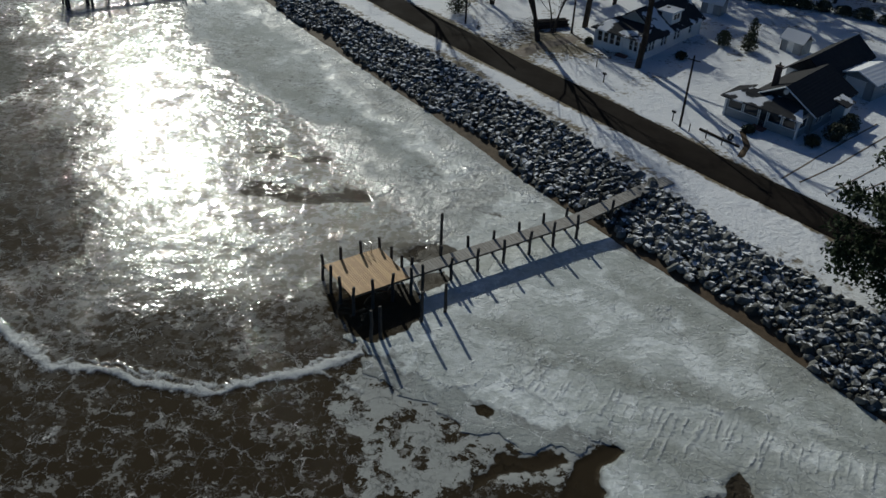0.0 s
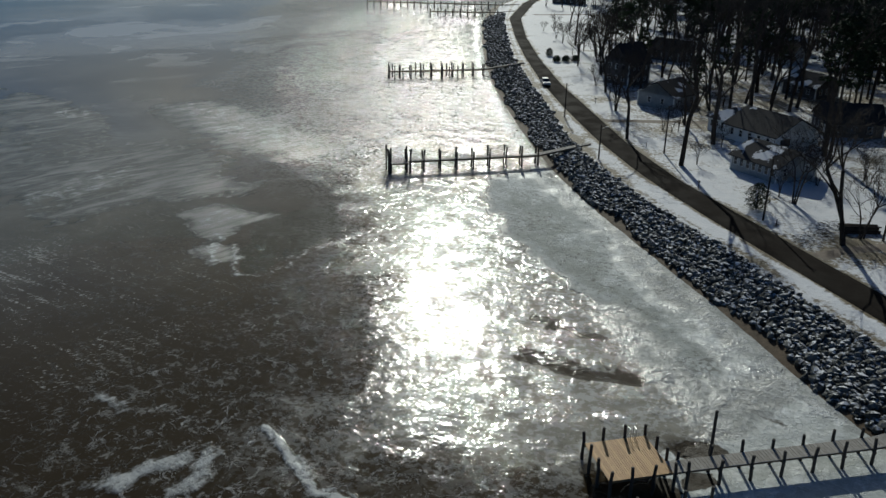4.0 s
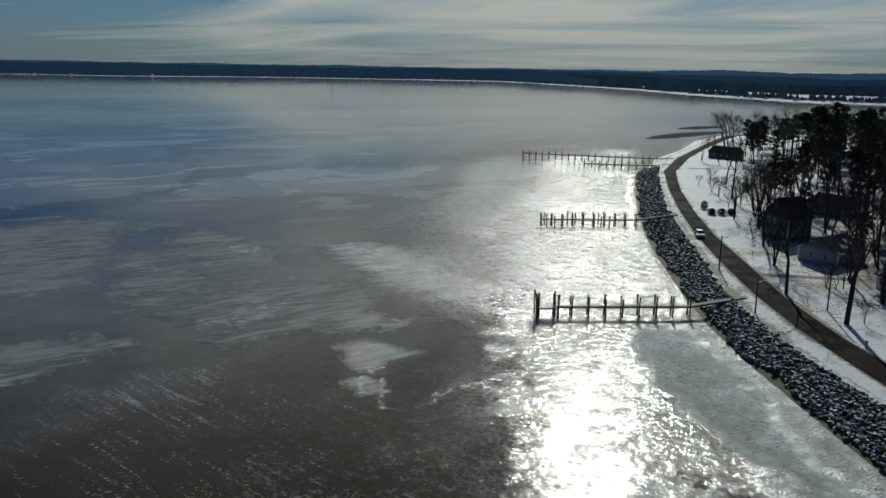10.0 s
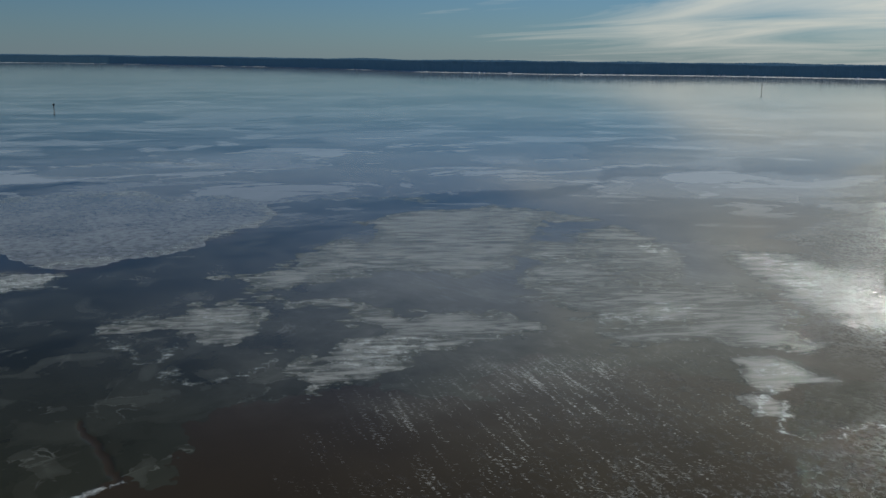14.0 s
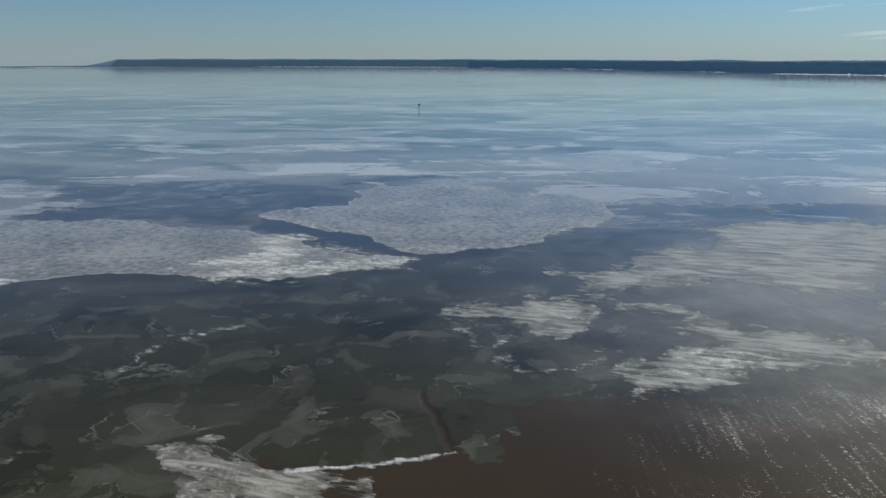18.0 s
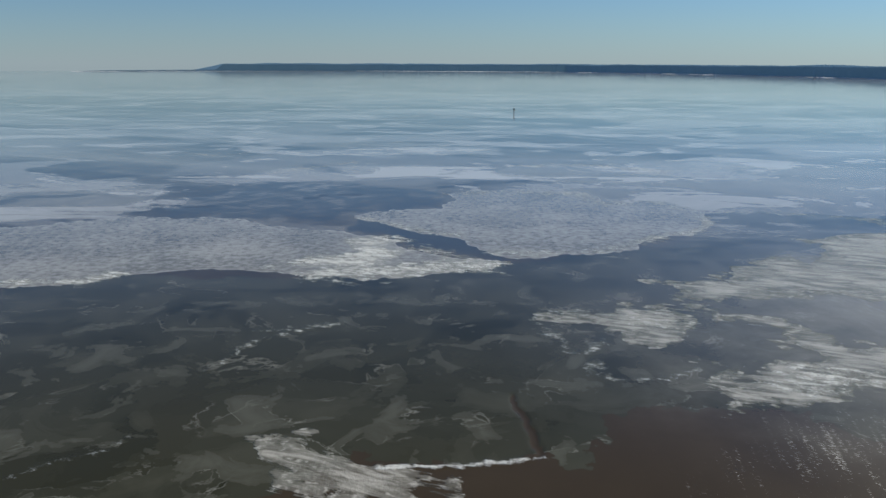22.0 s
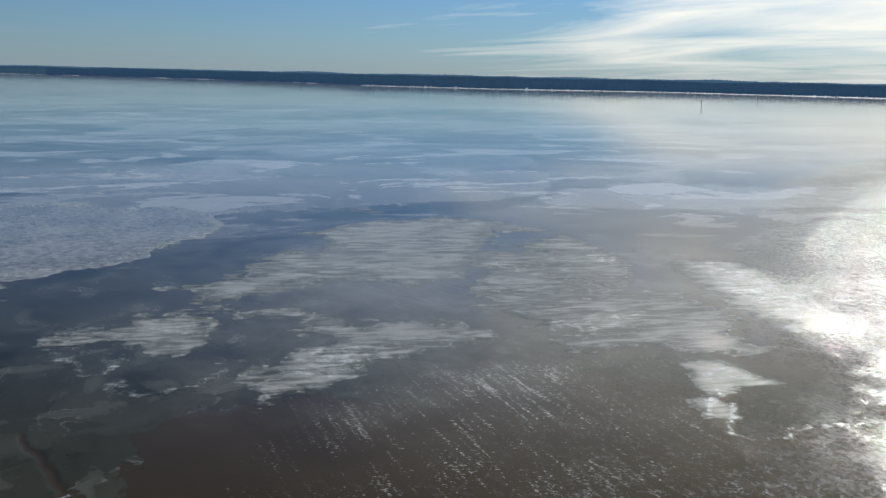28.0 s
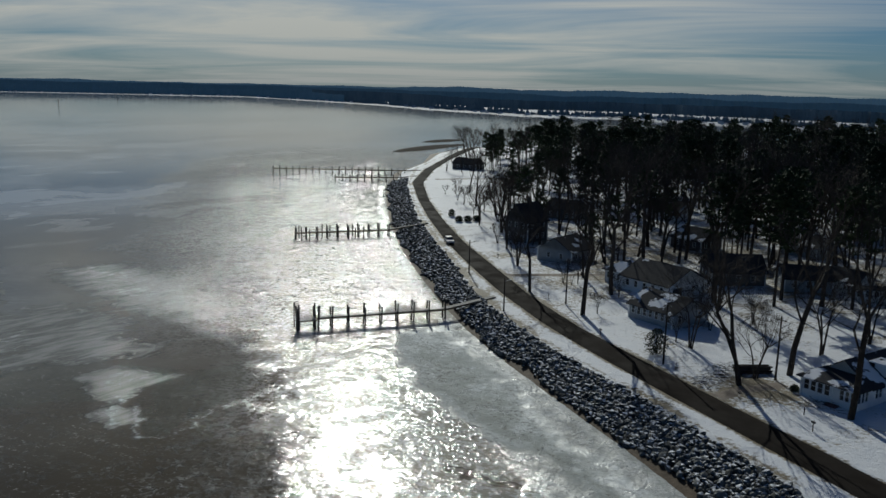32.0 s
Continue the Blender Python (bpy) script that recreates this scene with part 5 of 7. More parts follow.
for z in (-1.0, -0.65, -0.3, 0.3, 0.6):
    bm = bmesh.new()
    tube(bm, (-0.25, -0.1, z), (0.25, -0.1, z), 0.02, 0.02, 6)
    part("rung", bm, m_metal, lad)
for f in (0.4, 0.85):
    p = w1 + (w2 - w1) * f
    for k in (-1, 1):
        q = p + side * k * 0.85
        pile(near_dock, q.x, q.y, DZ + 0.3 + dock_rng.uniform(0.75, 1.0))
tall_post = thing("mooring_pile", "tall single dark mooring pile frozen into the ice", "pile", pose(1.4, 63.3, 0))
pile(tall_post, 0, 0, 4.1)
for x, y in ((1.8, 54.6), (-0.1, 53.2), (-3.2, 51.1), (-3.9, 50.6)):
    post = thing("mooring_pile", "dark mooring pile standing free in the ice", "pile", pose(x, y, 0), "mooring piles beside the dock")
    pile(post, 0, 0, 3.0)


def plain_dock(name, label, tip, shore, land, dz, width, bays, tall, board=None):
    """A straight dock from its tip to the shore, then a gangway up to the land."""
    d = thing(name, label, "dock", group="docks along the shore")
    a, b, c = Vector(tip), Vector(shore), Vector(land)
    board = board or NARROW_BOARD
    side = run(d, a, b, dz, dz, width, board, 0.02, 0.3)
    run(d, b, c, dz, 2.5, width, board, 0.02, 0.3)
    way = (b - a).normalized()
    for i in range(bays + 1):
        p = a + (b - a) * i / bays
        for k in (-1, 1):
            q = p + side * k * (width / 2 + 0.12)
            pile(d, q.x, q.y, dz + dock_rng.uniform(*tall))
        crossbeam(d, p, side, dz - 0.3, width + 0.2)
    return d, a, way, side


d2, a, way, side = plain_dock("narrow_dock", "narrow grey dock on pairs of dark piles with a small head", (-55.0, 127.0), (-33.0, 141.5), (-25.5, 150.8), 1.9, 1.1, 9, (1.2, 1.9))
for u, k in ((-0.25, -1.6), (-0.25, 1.6), (0.15, -0.9), (3.2, -1.6), (3.2, 1.6), (3.5, -0.9), (3.0, 0.9), (-0.1, 0.0)):
    q = a + way * u + side * k
    pile(d2, q.x, q.y, 1.9 + dock_rng.uniform(1.5, 2.6))
run(d2, a + way * 0.1 + side * 1.1, a + way * 3.1 + side * 1.1, 1.9, 1.9, 1.1, NARROW_BOARD, 0.02)
run(d2, a + way * 0.1 - side * 1.1, a + way * 3.1 - side * 1.1, 1.9, 1.9, 1.1, NARROW_BOARD, 0.02)
d3, a, way, side = plain_dock("narrow_dock", "long narrow dock with many dark mooring piles on both sides", (-88.5, 205.0), (-67.0, 219.0), (-58.9, 230.5), 1.9, 1.1, 9, (1.1, 1.9), BACKLIT_BOARD)
for i in range(9):
    for k in (-1, 1):
        if dock_rng.random() < 0.75:
            q = a + way * (1.2 + 2.1 * i) + side * k * dock_rng.uniform(1.6, 2.6)
            pile(d3, q.x, q.y, 3.2 + dock_rng.uniform(-0.3, 0.6))
d4, a, way, side = plain_dock("long_dock", "very long straight dock on evenly spaced dark piles", (-165.0, 359.0), (-107.0, 375.5), (-100.0, 379.0), 2.3, 1.5, 20, (0.7, 1.5), BACKLIT_BOARD)
d5, a, way, side = plain_dock("narrow_dock", "short narrow dock beside a longer one", (-127.5, 339.5), (-101.5, 350.0), (-95.0, 353.0), 1.9, 1.2, 9, (0.7, 1.4), BACKLIT_BOARD)

# ---- houses ----
def wall_run(house, length, h, m, mat, openings, glass=True, thick=0.18, name="wall"):
    """A wall along x from 0 to length, at y 0 (outside towards -y), with window openings (x, z, width, height, kind)."""
    bm = bmesh.new()
    cuts = sorted(openings)
    x = 0.0
    for ox, oz, ow, oh, kind in cuts:
        if ox > x:
            box(bm, ((x + ox) / 2, thick / 2, h / 2), (ox - x, thick, h))
        if oz > 0.02:
            box(bm, (ox + ow / 2, thick / 2, oz / 2), (ow, thick, oz))
        if oz + oh < h - 0.02:
            box(bm, (ox + ow / 2, thick / 2, (oz + oh + h) / 2), (ow, thick, h - oz - oh))
        x = ox + ow
    if x < length:
        box(bm, ((x + length) / 2, thick / 2, h / 2), (length - x, thick, h))
    wall = part(name, bm, mat, house)
    wall.matrix_basis = m
    for ox, oz, ow, oh, kind in cuts:
        bm = bmesh.new()
        t = 0.07
        for cx, cz, sx, sz in ((ox + ow / 2, oz + t / 2, ow + 0.1, t), (ox + ow / 2, oz + oh - t / 2, ow + 0.1, t), (ox + t / 2, oz + oh / 2, t, oh - 2 * t), (ox + ow - t / 2, oz + oh / 2, t, oh - 2 * t)):
            box(bm, (cx, 0.03, cz), (sx, 0.12, sz))
        if kind == "sash":
            box(bm, (ox + ow / 2, 0.05, oz + oh / 2), (ow - 2 * t, 0.05, 0.05))
        win = part("door" if kind == "door" else "window", bm, m_white, house)
        win.matrix_basis = m
        pane = part("door_panel" if kind == "door" else "pane", boxed((ox + ow / 2, 0.09, oz + oh / 2), (ow - t, 0.02, oh - t)), m_white if kind == "door" else m_glass, win)


def roof_slab(house, pts, mat, thick=0.16, label=""):
    """A roof plane from its corner points, given its thickness downwards."""
    bm = bmesh.new()
    top = [bm.verts.new(p) for p in pts]
    low = [bm.verts.new(Vector(p) - Vector((0, 0, thick))) for p in pts]
    bm.faces.new(top)
    bm.faces.new(low[::-1])
    n = len(pts)
    for i in range(n):
        bm.faces.new((top[i], low[i], low[(i + 1) % n], top[(i + 1) % n]))
    bmesh.ops.recalc_face_normals(bm, faces=bm.faces)
    return part("roof", bm, mat, house, label)


def windows(length, n, w, h, z, kind="sash", start=None):
    gap = (length - n * w) / (n + 1)
    return [(gap + i * (w + gap), z, w, h, kind) for i in range(n)]


def body(house, w, d, h, mat, fronts, z0=0.0, x0=0.0, y0=0.0):
    """Four walls round x0..x0+w, y0..y0+d; fronts: openings for -y, +x, +y and -x."""
    ms = [(w, pose(x0, y0, z0)), (d, pose(x0 + w, y0, z0, 0, 0, 90)), (w, pose(x0 + w, y0 + d, z0, 0, 0, 180)), (d, pose(x0, y0 + d, z0, 0, 0, 270))]
    for (length, m), ops in zip(ms, fronts):
        wall_run(house, length, h, m, mat, ops)


def gable(house, x0, y0, w, d, z, rise, mat, wall, along="x", over=0.45):
    """Gable roof over a rectangle, its ridge along x or y, with the wall triangles under it."""
    k = rise / ((d if along == "x" else w) / 2)
    if along == "x":
        yc, e = y0 + d / 2, over * k
        roof_slab(house, [(x0 - over, y0 - over, z - e + 0.1), (x0 + w + over, y0 - over, z - e + 0.1), (x0 + w + over, yc, z + rise + 0.1), (x0 - over, yc, z + rise + 0.1)], mat)
        roof_slab(house, [(x0 + w + over, y0 + d + over, z - e + 0.1), (x0 - over, y0 + d + over, z - e + 0.1), (x0 - over, yc, z + rise + 0.1), (x0 + w + over, yc, z + rise + 0.1)], mat)
        ends = [((x0, y0), (x0, y0 + d), (x0, yc)), ((x0 + w, y0), (x0 + w, y0 + d), (x0 + w, yc))]
    else:
        xc, e = x0 + w / 2, over * k
        roof_slab(house, [(x0 - over, y0 - over, z - e + 0.1), (xc, y0 - over, z + rise + 0.1), (xc, y0 + d + over, z + rise + 0.1), (x0 - over, y0 + d + over, z - e + 0.1)], mat)
        roof_slab(house, [(x0 + w + over, y0 + d + over, z - e + 0.1), (xc, y0 + d + over, z + rise + 0.1), (xc, y0 - over, z + rise + 0.1), (x0 + w + over, y0 - over, z - e + 0.1)], mat)
        ends = [((x0, y0), (x0 + w, y0), (xc, y0)), ((x0, y0 + d), (x0 + w, y0 + d), (xc, y0 + d))]
    for a, b, c in ends:
        bm = bmesh.new()
        vs = [bm.verts.new((a[0], a[1], z)), bm.verts.new((b[0], b[1], z)), bm.verts.new((c[0], c[1], z + rise - 0.08))]
        f = bm.faces.new(vs)
        bmesh.ops.solidify(bm, geom=[f], thickness=0.12)
        part("gable_wall", bm, wall, house)


def hip(house, x0, y0, w, d, z, rise, mat, over=0.5):
    """Hip roof over a rectangle."""
    x0, y0, w, d = x0 - over, y0 - over, w + 2 * over, d + 2 * over
    if w >= d:
        r0, r1 = (x0 + d / 2, y0 + d / 2, z + rise), (x0 + w - d / 2, y0 + d / 2, z + rise)
    else:
        r0, r1 = (x0 + w / 2, y0 + w / 2, z + rise), (x0 + w / 2, y0 + d - w / 2, z + rise)
    a, b, c, e = (x0, y0, z), (x0 + w, y0, z), (x0 + w, y0 + d, z), (x0, y0 + d, z)
    if w >= d:
        for pts in ([a, b, r1, r0], [b, c, r1], [c, e, r0, r1], [e, a, r0]):
            roof_slab(house, pts, mat)
    else:
        for pts in ([a, b, r0], [b, c, r1, r0], [c, e, r1], [e, a, r0, r1]):
            roof_slab(house, pts, mat)


def set_on_ground(x, y):
    return float(ground_z(np.array(x), np.array(y)))


def frame_of(a, b):
    """Pose at a with x towards b."""
    return pose(a[0], a[1], set_on_ground((a[0] + b[0]) / 2, (a[1] + b[1]) / 2) - 0.05, 0, 0, math.degrees(math.atan2(b[1] - a[1], b[0] - a[0])))


def chimney(house, x, y, z0, z1, w=0.7):
    bm = boxed((x, y, (z0 + z1) / 2), (w, w, z1 - z0), 0, 0.03)
    box(bm, (x, y, z1 + 0.05), (w + 0.16, w + 0.16, 0.14))
    ch = part("chimney", bm, m_dark_brick, house)
    pot = bmesh.new()
    tube(pot, (x, y, z1 + 0.1), (x, y, z1 + 0.5), 0.14, 0.12, 8)
    part("flue", pot, m_black, ch)


def door_step(house, x, y, w=1.6):
    bm = boxed((x, y - 0.35, 0.12), (w, 0.7, 0.24), 0, 0.02)
    box(bm, (x, y - 0.85, 0.05), (w, 0.35, 0.12), 0, 0.02)
    part("front_step", bm, m_brick, house)


def corner_boards(house, w, d, h, x0=0.0, y0=0.0):
    for x, y in ((x0, y0), (x0 + w, y0), (x0, y0 + d), (x0 + w, y0 + d)):
        part("corner_board", boxed((x, y, h / 2), (0.24, 0.24, h)), m_white, house)


def siding(house, length, h, m, mat, z0=0.15, step=0.42):
    """Overlapping boards along a wall, slightly proud of it."""
    bm = bmesh.new()
    z = z0
    while z < h - 0.1:
        box(bm, (length / 2, -0.012, z), (length - 0.05, 0.02, 0.025))
        z += step
    ob = part("siding_boards", bm, mat, house)
    ob.matrix_basis = m
    tagged(ob, kind="stuff")


# white cottage with a glazed porch towards the water
hB = thing("white_cottage", "white one-and-a-half-storey cottage with a glazed porch and dark snowy roof", "house", frame_of((22.1, 111.5), (27.6, 106.4)))
front = [(0.3 + i * 0.95, 0.95, 0.82, 1.45, "sash") for i in range(4)] + [(4.2, 0.1, 0.9, 2.1, "door")] + [(5.25 + i * 0.72, 0.95, 0.64, 1.45, "sash") for i in range(3)]
body(hB, 7.5, 15.0, 2.8, m_white, [front, [(0.4, 0.95, 0.7, 1.45, "sash"), (1.2, 0.95, 0.7, 1.45, "sash"), (2.0, 0.95, 0.7, 1.45, "sash"), (4.3, 0.9, 0.75, 1.5, "sash"), (5.15, 0.9, 0.75, 1.5, "sash"), (7.7, 1.0, 0.75, 1.3, "sash"), (8.6, 1.0, 0.75, 1.3, "sash"), (11.8, 1.0, 0.7, 1.3, "sash")],
     windows(7.5, 3, 0.9, 1.3, 0.9), windows(15.0, 5, 0.9, 1.3, 0.9)])
corner_boards(hB, 7.5, 15.0, 2.8)
gable(hB, 0, 3.3, 7.5, 11.7, 2.75, 2.5, m_roof_snow, m_white, "y")
roof_slab(hB, [(-0.55, -0.55, 2.72), (8.05, -0.55, 2.72), (6.4, 3.5, 3.75), (1.1, 3.5, 3.75)], m_roof_snow)
roof_slab(hB, [(-0.55, -0.55, 2.72), (1.1, 3.5, 3.75), (-0.55, 3.6, 2.78)], m_roof_snow)
roof_slab(hB, [(8.05, -0.55, 2.72), (8.05, 3.6, 2.78), (6.4, 3.5, 3.75)], m_roof)
dormer = part("dormer", boxed((6.35, 8.2, 4.0), (1.6, 2.4, 1.5)), m_white, hB)
for dy in (-0.4, 0.4):
    part("pane", boxed((7.16, 8.2 + dy, 4.15), (0.03, 0.62, 0.75)), m_glass, dormer)
part("dormer_frame", boxed((7.155, 8.2, 4.15), (0.02, 1.6, 0.95)), m_white, dormer)
part("dormer_roof", boxed((6.1, 8.2, 4.83), (2.5, 2.9, 0.14)), m_roof_white, dormer, "snow-covered dormer roof")
door_step(hB, 4.65, 0)

# dark-roofed bungalow with a screened porch
hC = thing("porch_bungalow", "grey bungalow with a screened white-posted porch and steep dark roof", "house", frame_of((34.0, 90.5), (40.1, 84.3)))
pw = 8.7
body(hC, pw, 2.6, 2.5, m_grey_side, [[(0.25, 1.0, 1.8, 1.2, "screen"), (2.2, 1.0, 1.8, 1.2, "screen"), (4.15, 0.1, 0.9, 2.1, "screen"), (5.2, 1.0, 1.55, 1.2, "screen"), (6.9, 1.0, 1.55, 1.2, "screen")], [(0.4, 1.0, 1.8, 1.2, "screen")], [], [(0.4, 1.0, 1.8, 1.2, "screen")]])
corner_boards(hC, pw, 2.6, 2.5)
siding(hC, pw, 1.0, pose(0, 0, 0), m_grey_side, 0.1, 0.2)
roof_slab(hC, [(-0.6, -0.6, 2.45), (pw + 0.6, -0.6, 2.45), (pw - 1.0, 2.3, 3.3), (1.6, 2.3, 3.3)], m_roof_snow)
roof_slab(hC, [(-0.6, -0.6, 2.45), (1.6, 2.3, 3.3), (1.6, 3.6, 3.3), (-0.6, 3.6, 2.45)], m_roof)
body(hC, 7.3, 10.0, 2.7, m_grey_side, [[], [(1.0, 1.0, 0.7, 1.3, "sash"), (1.9, 1.0, 0.7, 1.3, "sash"), (4.6, 1.0, 0.8, 1.3, "sash"), (8.0, 1.0, 0.8, 1.3, "sash")], windows(7.3, 2, 0.9, 1.3, 0.9), windows(10.0, 3, 0.9, 1.3, 0.9)], 0, 1.9, 2.3)
gable(hC, 1.9, 2.3, 7.3, 10.0, 2.65, 2.0, m_roof, m_dark_side, "y", 0.5)
for sx in (-1, 1):
    bm = bmesh.new()
    a, b = Vector((5.55 + sx * 4.15, 1.78, 2.38)), Vector((5.55, 1.78, 4.72))
    tube(bm, a, b, 0.1, 0.1, 4)
    part("bargeboard", bm, m_white, hC)
vent = bmesh.new()
tube(vent, (5.55, 2.3, 4.0), (5.55, 2.15, 4.0), 0.28, 0.28, 16)
part("round_vent", vent, m_white, hC)
chimney(hC, 3.2, 4.4, 2.7, 5.7, 0.6)
part("side_porch", boxed((9.8, 8.6, 1.2), (1.3, 1.8, 2.4)), m_white, hC)
roof_slab(hC, [(8.9, 7.4, 2.9), (10.7, 7.4, 2.45), (10.7, 9.8, 2.45), (8.9, 9.8, 2.9)], m_roof_snow)
door_step(hC, 4.6, 0)

garage = thing("garage", "low garage with a snow-covered roof behind the bungalow", "garage", frame_of((50.2, 98.6), (53.0, 95.0)))
body(garage, 4.5, 5.0, 2.5, m_grey_side, [[(0.8, 0.1, 2.6, 2.1, "door")], windows(5, 1, 0.8, 0.9, 1.1), [], []])
gable(garage, 0, 0, 4.5, 5.0, 2.45, 0.8, m_roof_white, m_grey_side, "y", 0.5)
barn = thing("long_outbuilding", "long dark-roofed outbuilding with white trim behind the bungalow", "outbuilding", frame_of((43.6, 98.9), (47.2, 95.2)))
body(barn, 5.1, 13.0, 2.7, m_white, [[(0.8, 0.9, 0.9, 1.2, "sash"), (2.8, 0.1, 1.0, 2.1, "door")], windows(13, 4, 0.8, 1.1, 1.0), [], []])
gable(barn, 0, 0, 5.1, 13.0, 2.65, 1.9, m_roof, m_dark_side, "y", 0.4)
shed = thing("garden_shed", "small garden shed with a snowy roof on the lawn", "shed", frame_of((47.6, 112.0), (49.6, 109.6)))
body(shed, 3.1, 2.4, 1.9, m_grey_side, [[(1.0, 0.1, 0.9, 1.7, "door")], [], [], []])
gable(shed, 0, 0, 3.1, 2.4, 1.85, 0.9, m_roof_white, m_grey_side, "x", 0.25)
shed2 = copy_thing(shed, pose(40.5, 127.0, set_on_ground(40.5, 127.0), 0, 0, -38))
tagged(shed2, "small pale shed at the back of a snowy garden")

# two cottages by the bend
hA = thing("green_grey_cottage", "grey-green cottage with a row of porch windows and snowy roof", "house", frame_of((-0.6, 144.0), (6.3, 137.9)))
LA = 9.4
body(hA, LA, 9.0, 2.7, m_grey_side, [windows(LA, 7, 0.85, 1.35, 0.95), [(1.4, 0.95, 0.9, 1.4, "sash"), (6.4, 0.95, 0.9, 1.4, "sash")], windows(LA, 3, 0.9, 1.3, 0.9), windows(9.0, 3, 0.9, 1.3, 0.9)])
corner_boards(hA, LA, 9.0, 2.7)
gable(hA, 0, 0, LA, 9.0, 2.65, 2.1, m_roof_snow, m_grey_side, "x", 0.5)
deck = part("side_deck", boxed((LA + 1.3, 6.8, 0.35), (2.4, 2.6, 0.12)), m_grey_plank, hA)
for k in range(5):
    part("baluster", boxed((LA + 2.45, 5.6 + k * 0.6, 0.8), (0.06, 0.06, 0.9)), m_white, deck)
part("deck_rail", boxed((LA + 2.45, 6.8, 1.27), (0.08, 2.6, 0.06)), m_white, deck)
hA2 = thing("brown_roof_house", "white house with a broad dark brown roof and wide gable", "house", frame_of((-2.6, 165.4), (6.2, 157.4)))
body(hA2, 11.9, 11.0, 2.9, m_white, [windows(11.9, 5, 0.9, 1.3, 0.95), [(1.2, 0.6, 2.8, 1.6, "screen"), (6.6, 0.9, 1.0, 1.3, "sash")], windows(11.9, 4, 0.9, 1.3, 0.9), windows(11.0, 3, 0.9, 1.3, 0.9)])
corner_boards(hA2, 11.9, 11.0, 2.9)
gable(hA2, 0, 0, 11.9, 11.0, 2.85, 2.7, m_roof, m_white, "x", 0.5)
body(hA2, 6.0, 7.0, 2.7, m_white, [windows(6, 4, 0.8, 1.3, 0.95), windows(7, 2, 0.8, 1.3, 0.95), [], windows(7, 4, 0.8, 1.3, 0.95)], 0, -6.0, 1.5)
hip(hA2, -6.0, 1.5, 6.0, 7.0, 2.7, 2.0, m_roof_white)


def wood_house(name, label, a, b, d, h, rise, mat, roof, along="x", n=3):
    """A plainer house among the trees."""
    ho = thing(name, label, "house", frame_of(a, b), "houses in the woods")
    w = (Vector(b) - Vector(a)).length
    rows = [windows(w, n, 0.9, 1.3, 0.9), windows(d, 3, 0.9, 1.3, 0.9), windows(w, n, 0.9, 1.3, 0.9), windows(d, 3, 0.9, 1.3, 0.9)]
    if h > 4.5:
        rows = [[(x, z, ww, hh, "sash") for x, z, ww, hh, k in r] for r in rows]
        body(ho, w, d, 2.9, mat, rows)
        body(ho, w, d, h - 2.9, mat, rows, 2.9)
    else:
        body(ho, w, d, h, mat, rows)
    corner_boards(ho, w, d, h)
    gable(ho, 0, 0, w, d, h - 0.05, rise, roof, mat, along, 0.45)
    return ho


wood_house("dark_roof_house", "pale house with a steep dark roof under the trees", (15.0, 172.4), (25.5, 174.6), 8.5, 3.0, 2.8, m_dark_side, m_roof)
h6 = wood_house("tall_dark_house", "tall dark two-storey house with a steep roof among trees", (-33.5, 211.5), (-27.0, 207.6), 8.0, 5.6, 4.2, m_dark_side, m_roof, "y")
chimney(h6, 4.0, 4.5, 6.0, 11.0)
wood_house("pale_gabled_house", "small pale house with a gable facing the road", (-22.0, 188.5), (-14.0, 184.5), 9.0, 3.0, 2.6, m_grey_side, m_roof_snow, "y", 2)
wood_house("low_dark_house", "low dark house with a dark ridge roof in the woods", (-28.0, 252.0), (-19.0, 247.0), 8.0, 3.2, 2.6, m_dark_side, m_roof)
wood_house("long_dark_house", "long dark house on the point near the bare trees", (-88.0, 392.0), (-76.0, 388.0), 8.0, 3.0, 2.4, m_dark_side, m_roof)
wood_house("yellow_house", "pale yellow house with patchy snow on its low roof", (57.0, 157.5), (61.0, 152.0), 10.0, 3.0, 1.6, m_cream, m_roof_snow)
wood_house("white_house", "white house with a snow-covered gable roof", (73.0, 158.0), (79.0, 150.0), 9.0, 3.0, 2.4, m_white, m_roof_white)
wood_house("green_shingle_house", "low house with a mossy dark roof behind a hedge", (72.0, 140.0), (77.0, 132.5), 9.0, 2.9, 2.2, m_grey_side, m_roof)
wood_house("white_cabin", "small white cabin between dark pines", (36.5, 176.0), (41.5, 171.0), 6.0, 2.7, 1.8, m_white, m_roof_snow, "x", 2)
wood_house("low_grey_house", "low grey house with a dark roof in the shade of pines", (28.5, 170.5), (37.5, 171.5), 7.0, 2.8, 2.0, m_grey_side, m_roof)
wood_house("white_trailer", "long white caravan home with small windows and a snowy flat roof", (40.0, 166.5), (47.0, 167.5), 3.2, 2.5, 0.3, m_white, m_roof_snow, "x", 4)
wood_house("brown_cabin", "small brown cabin among the pines", (8.0, 214.0), (15.0, 208.0), 8.0, 2.9, 2.4, m_dark_side, m_roof_snow)
wood_house("grey_cabin", "small grey house with a snowy roof among the pines", (34.0, 214.0), (41.0, 208.0), 8.0, 2.9, 2.4, m_grey_side, m_roof_snow)
wood_house("white_farmhouse", "white house with a snowy roof deep in the woods", (2.0, 262.0), (11.0, 257.0), 9.0, 3.0, 2.6, m_white, m_roof_snow)

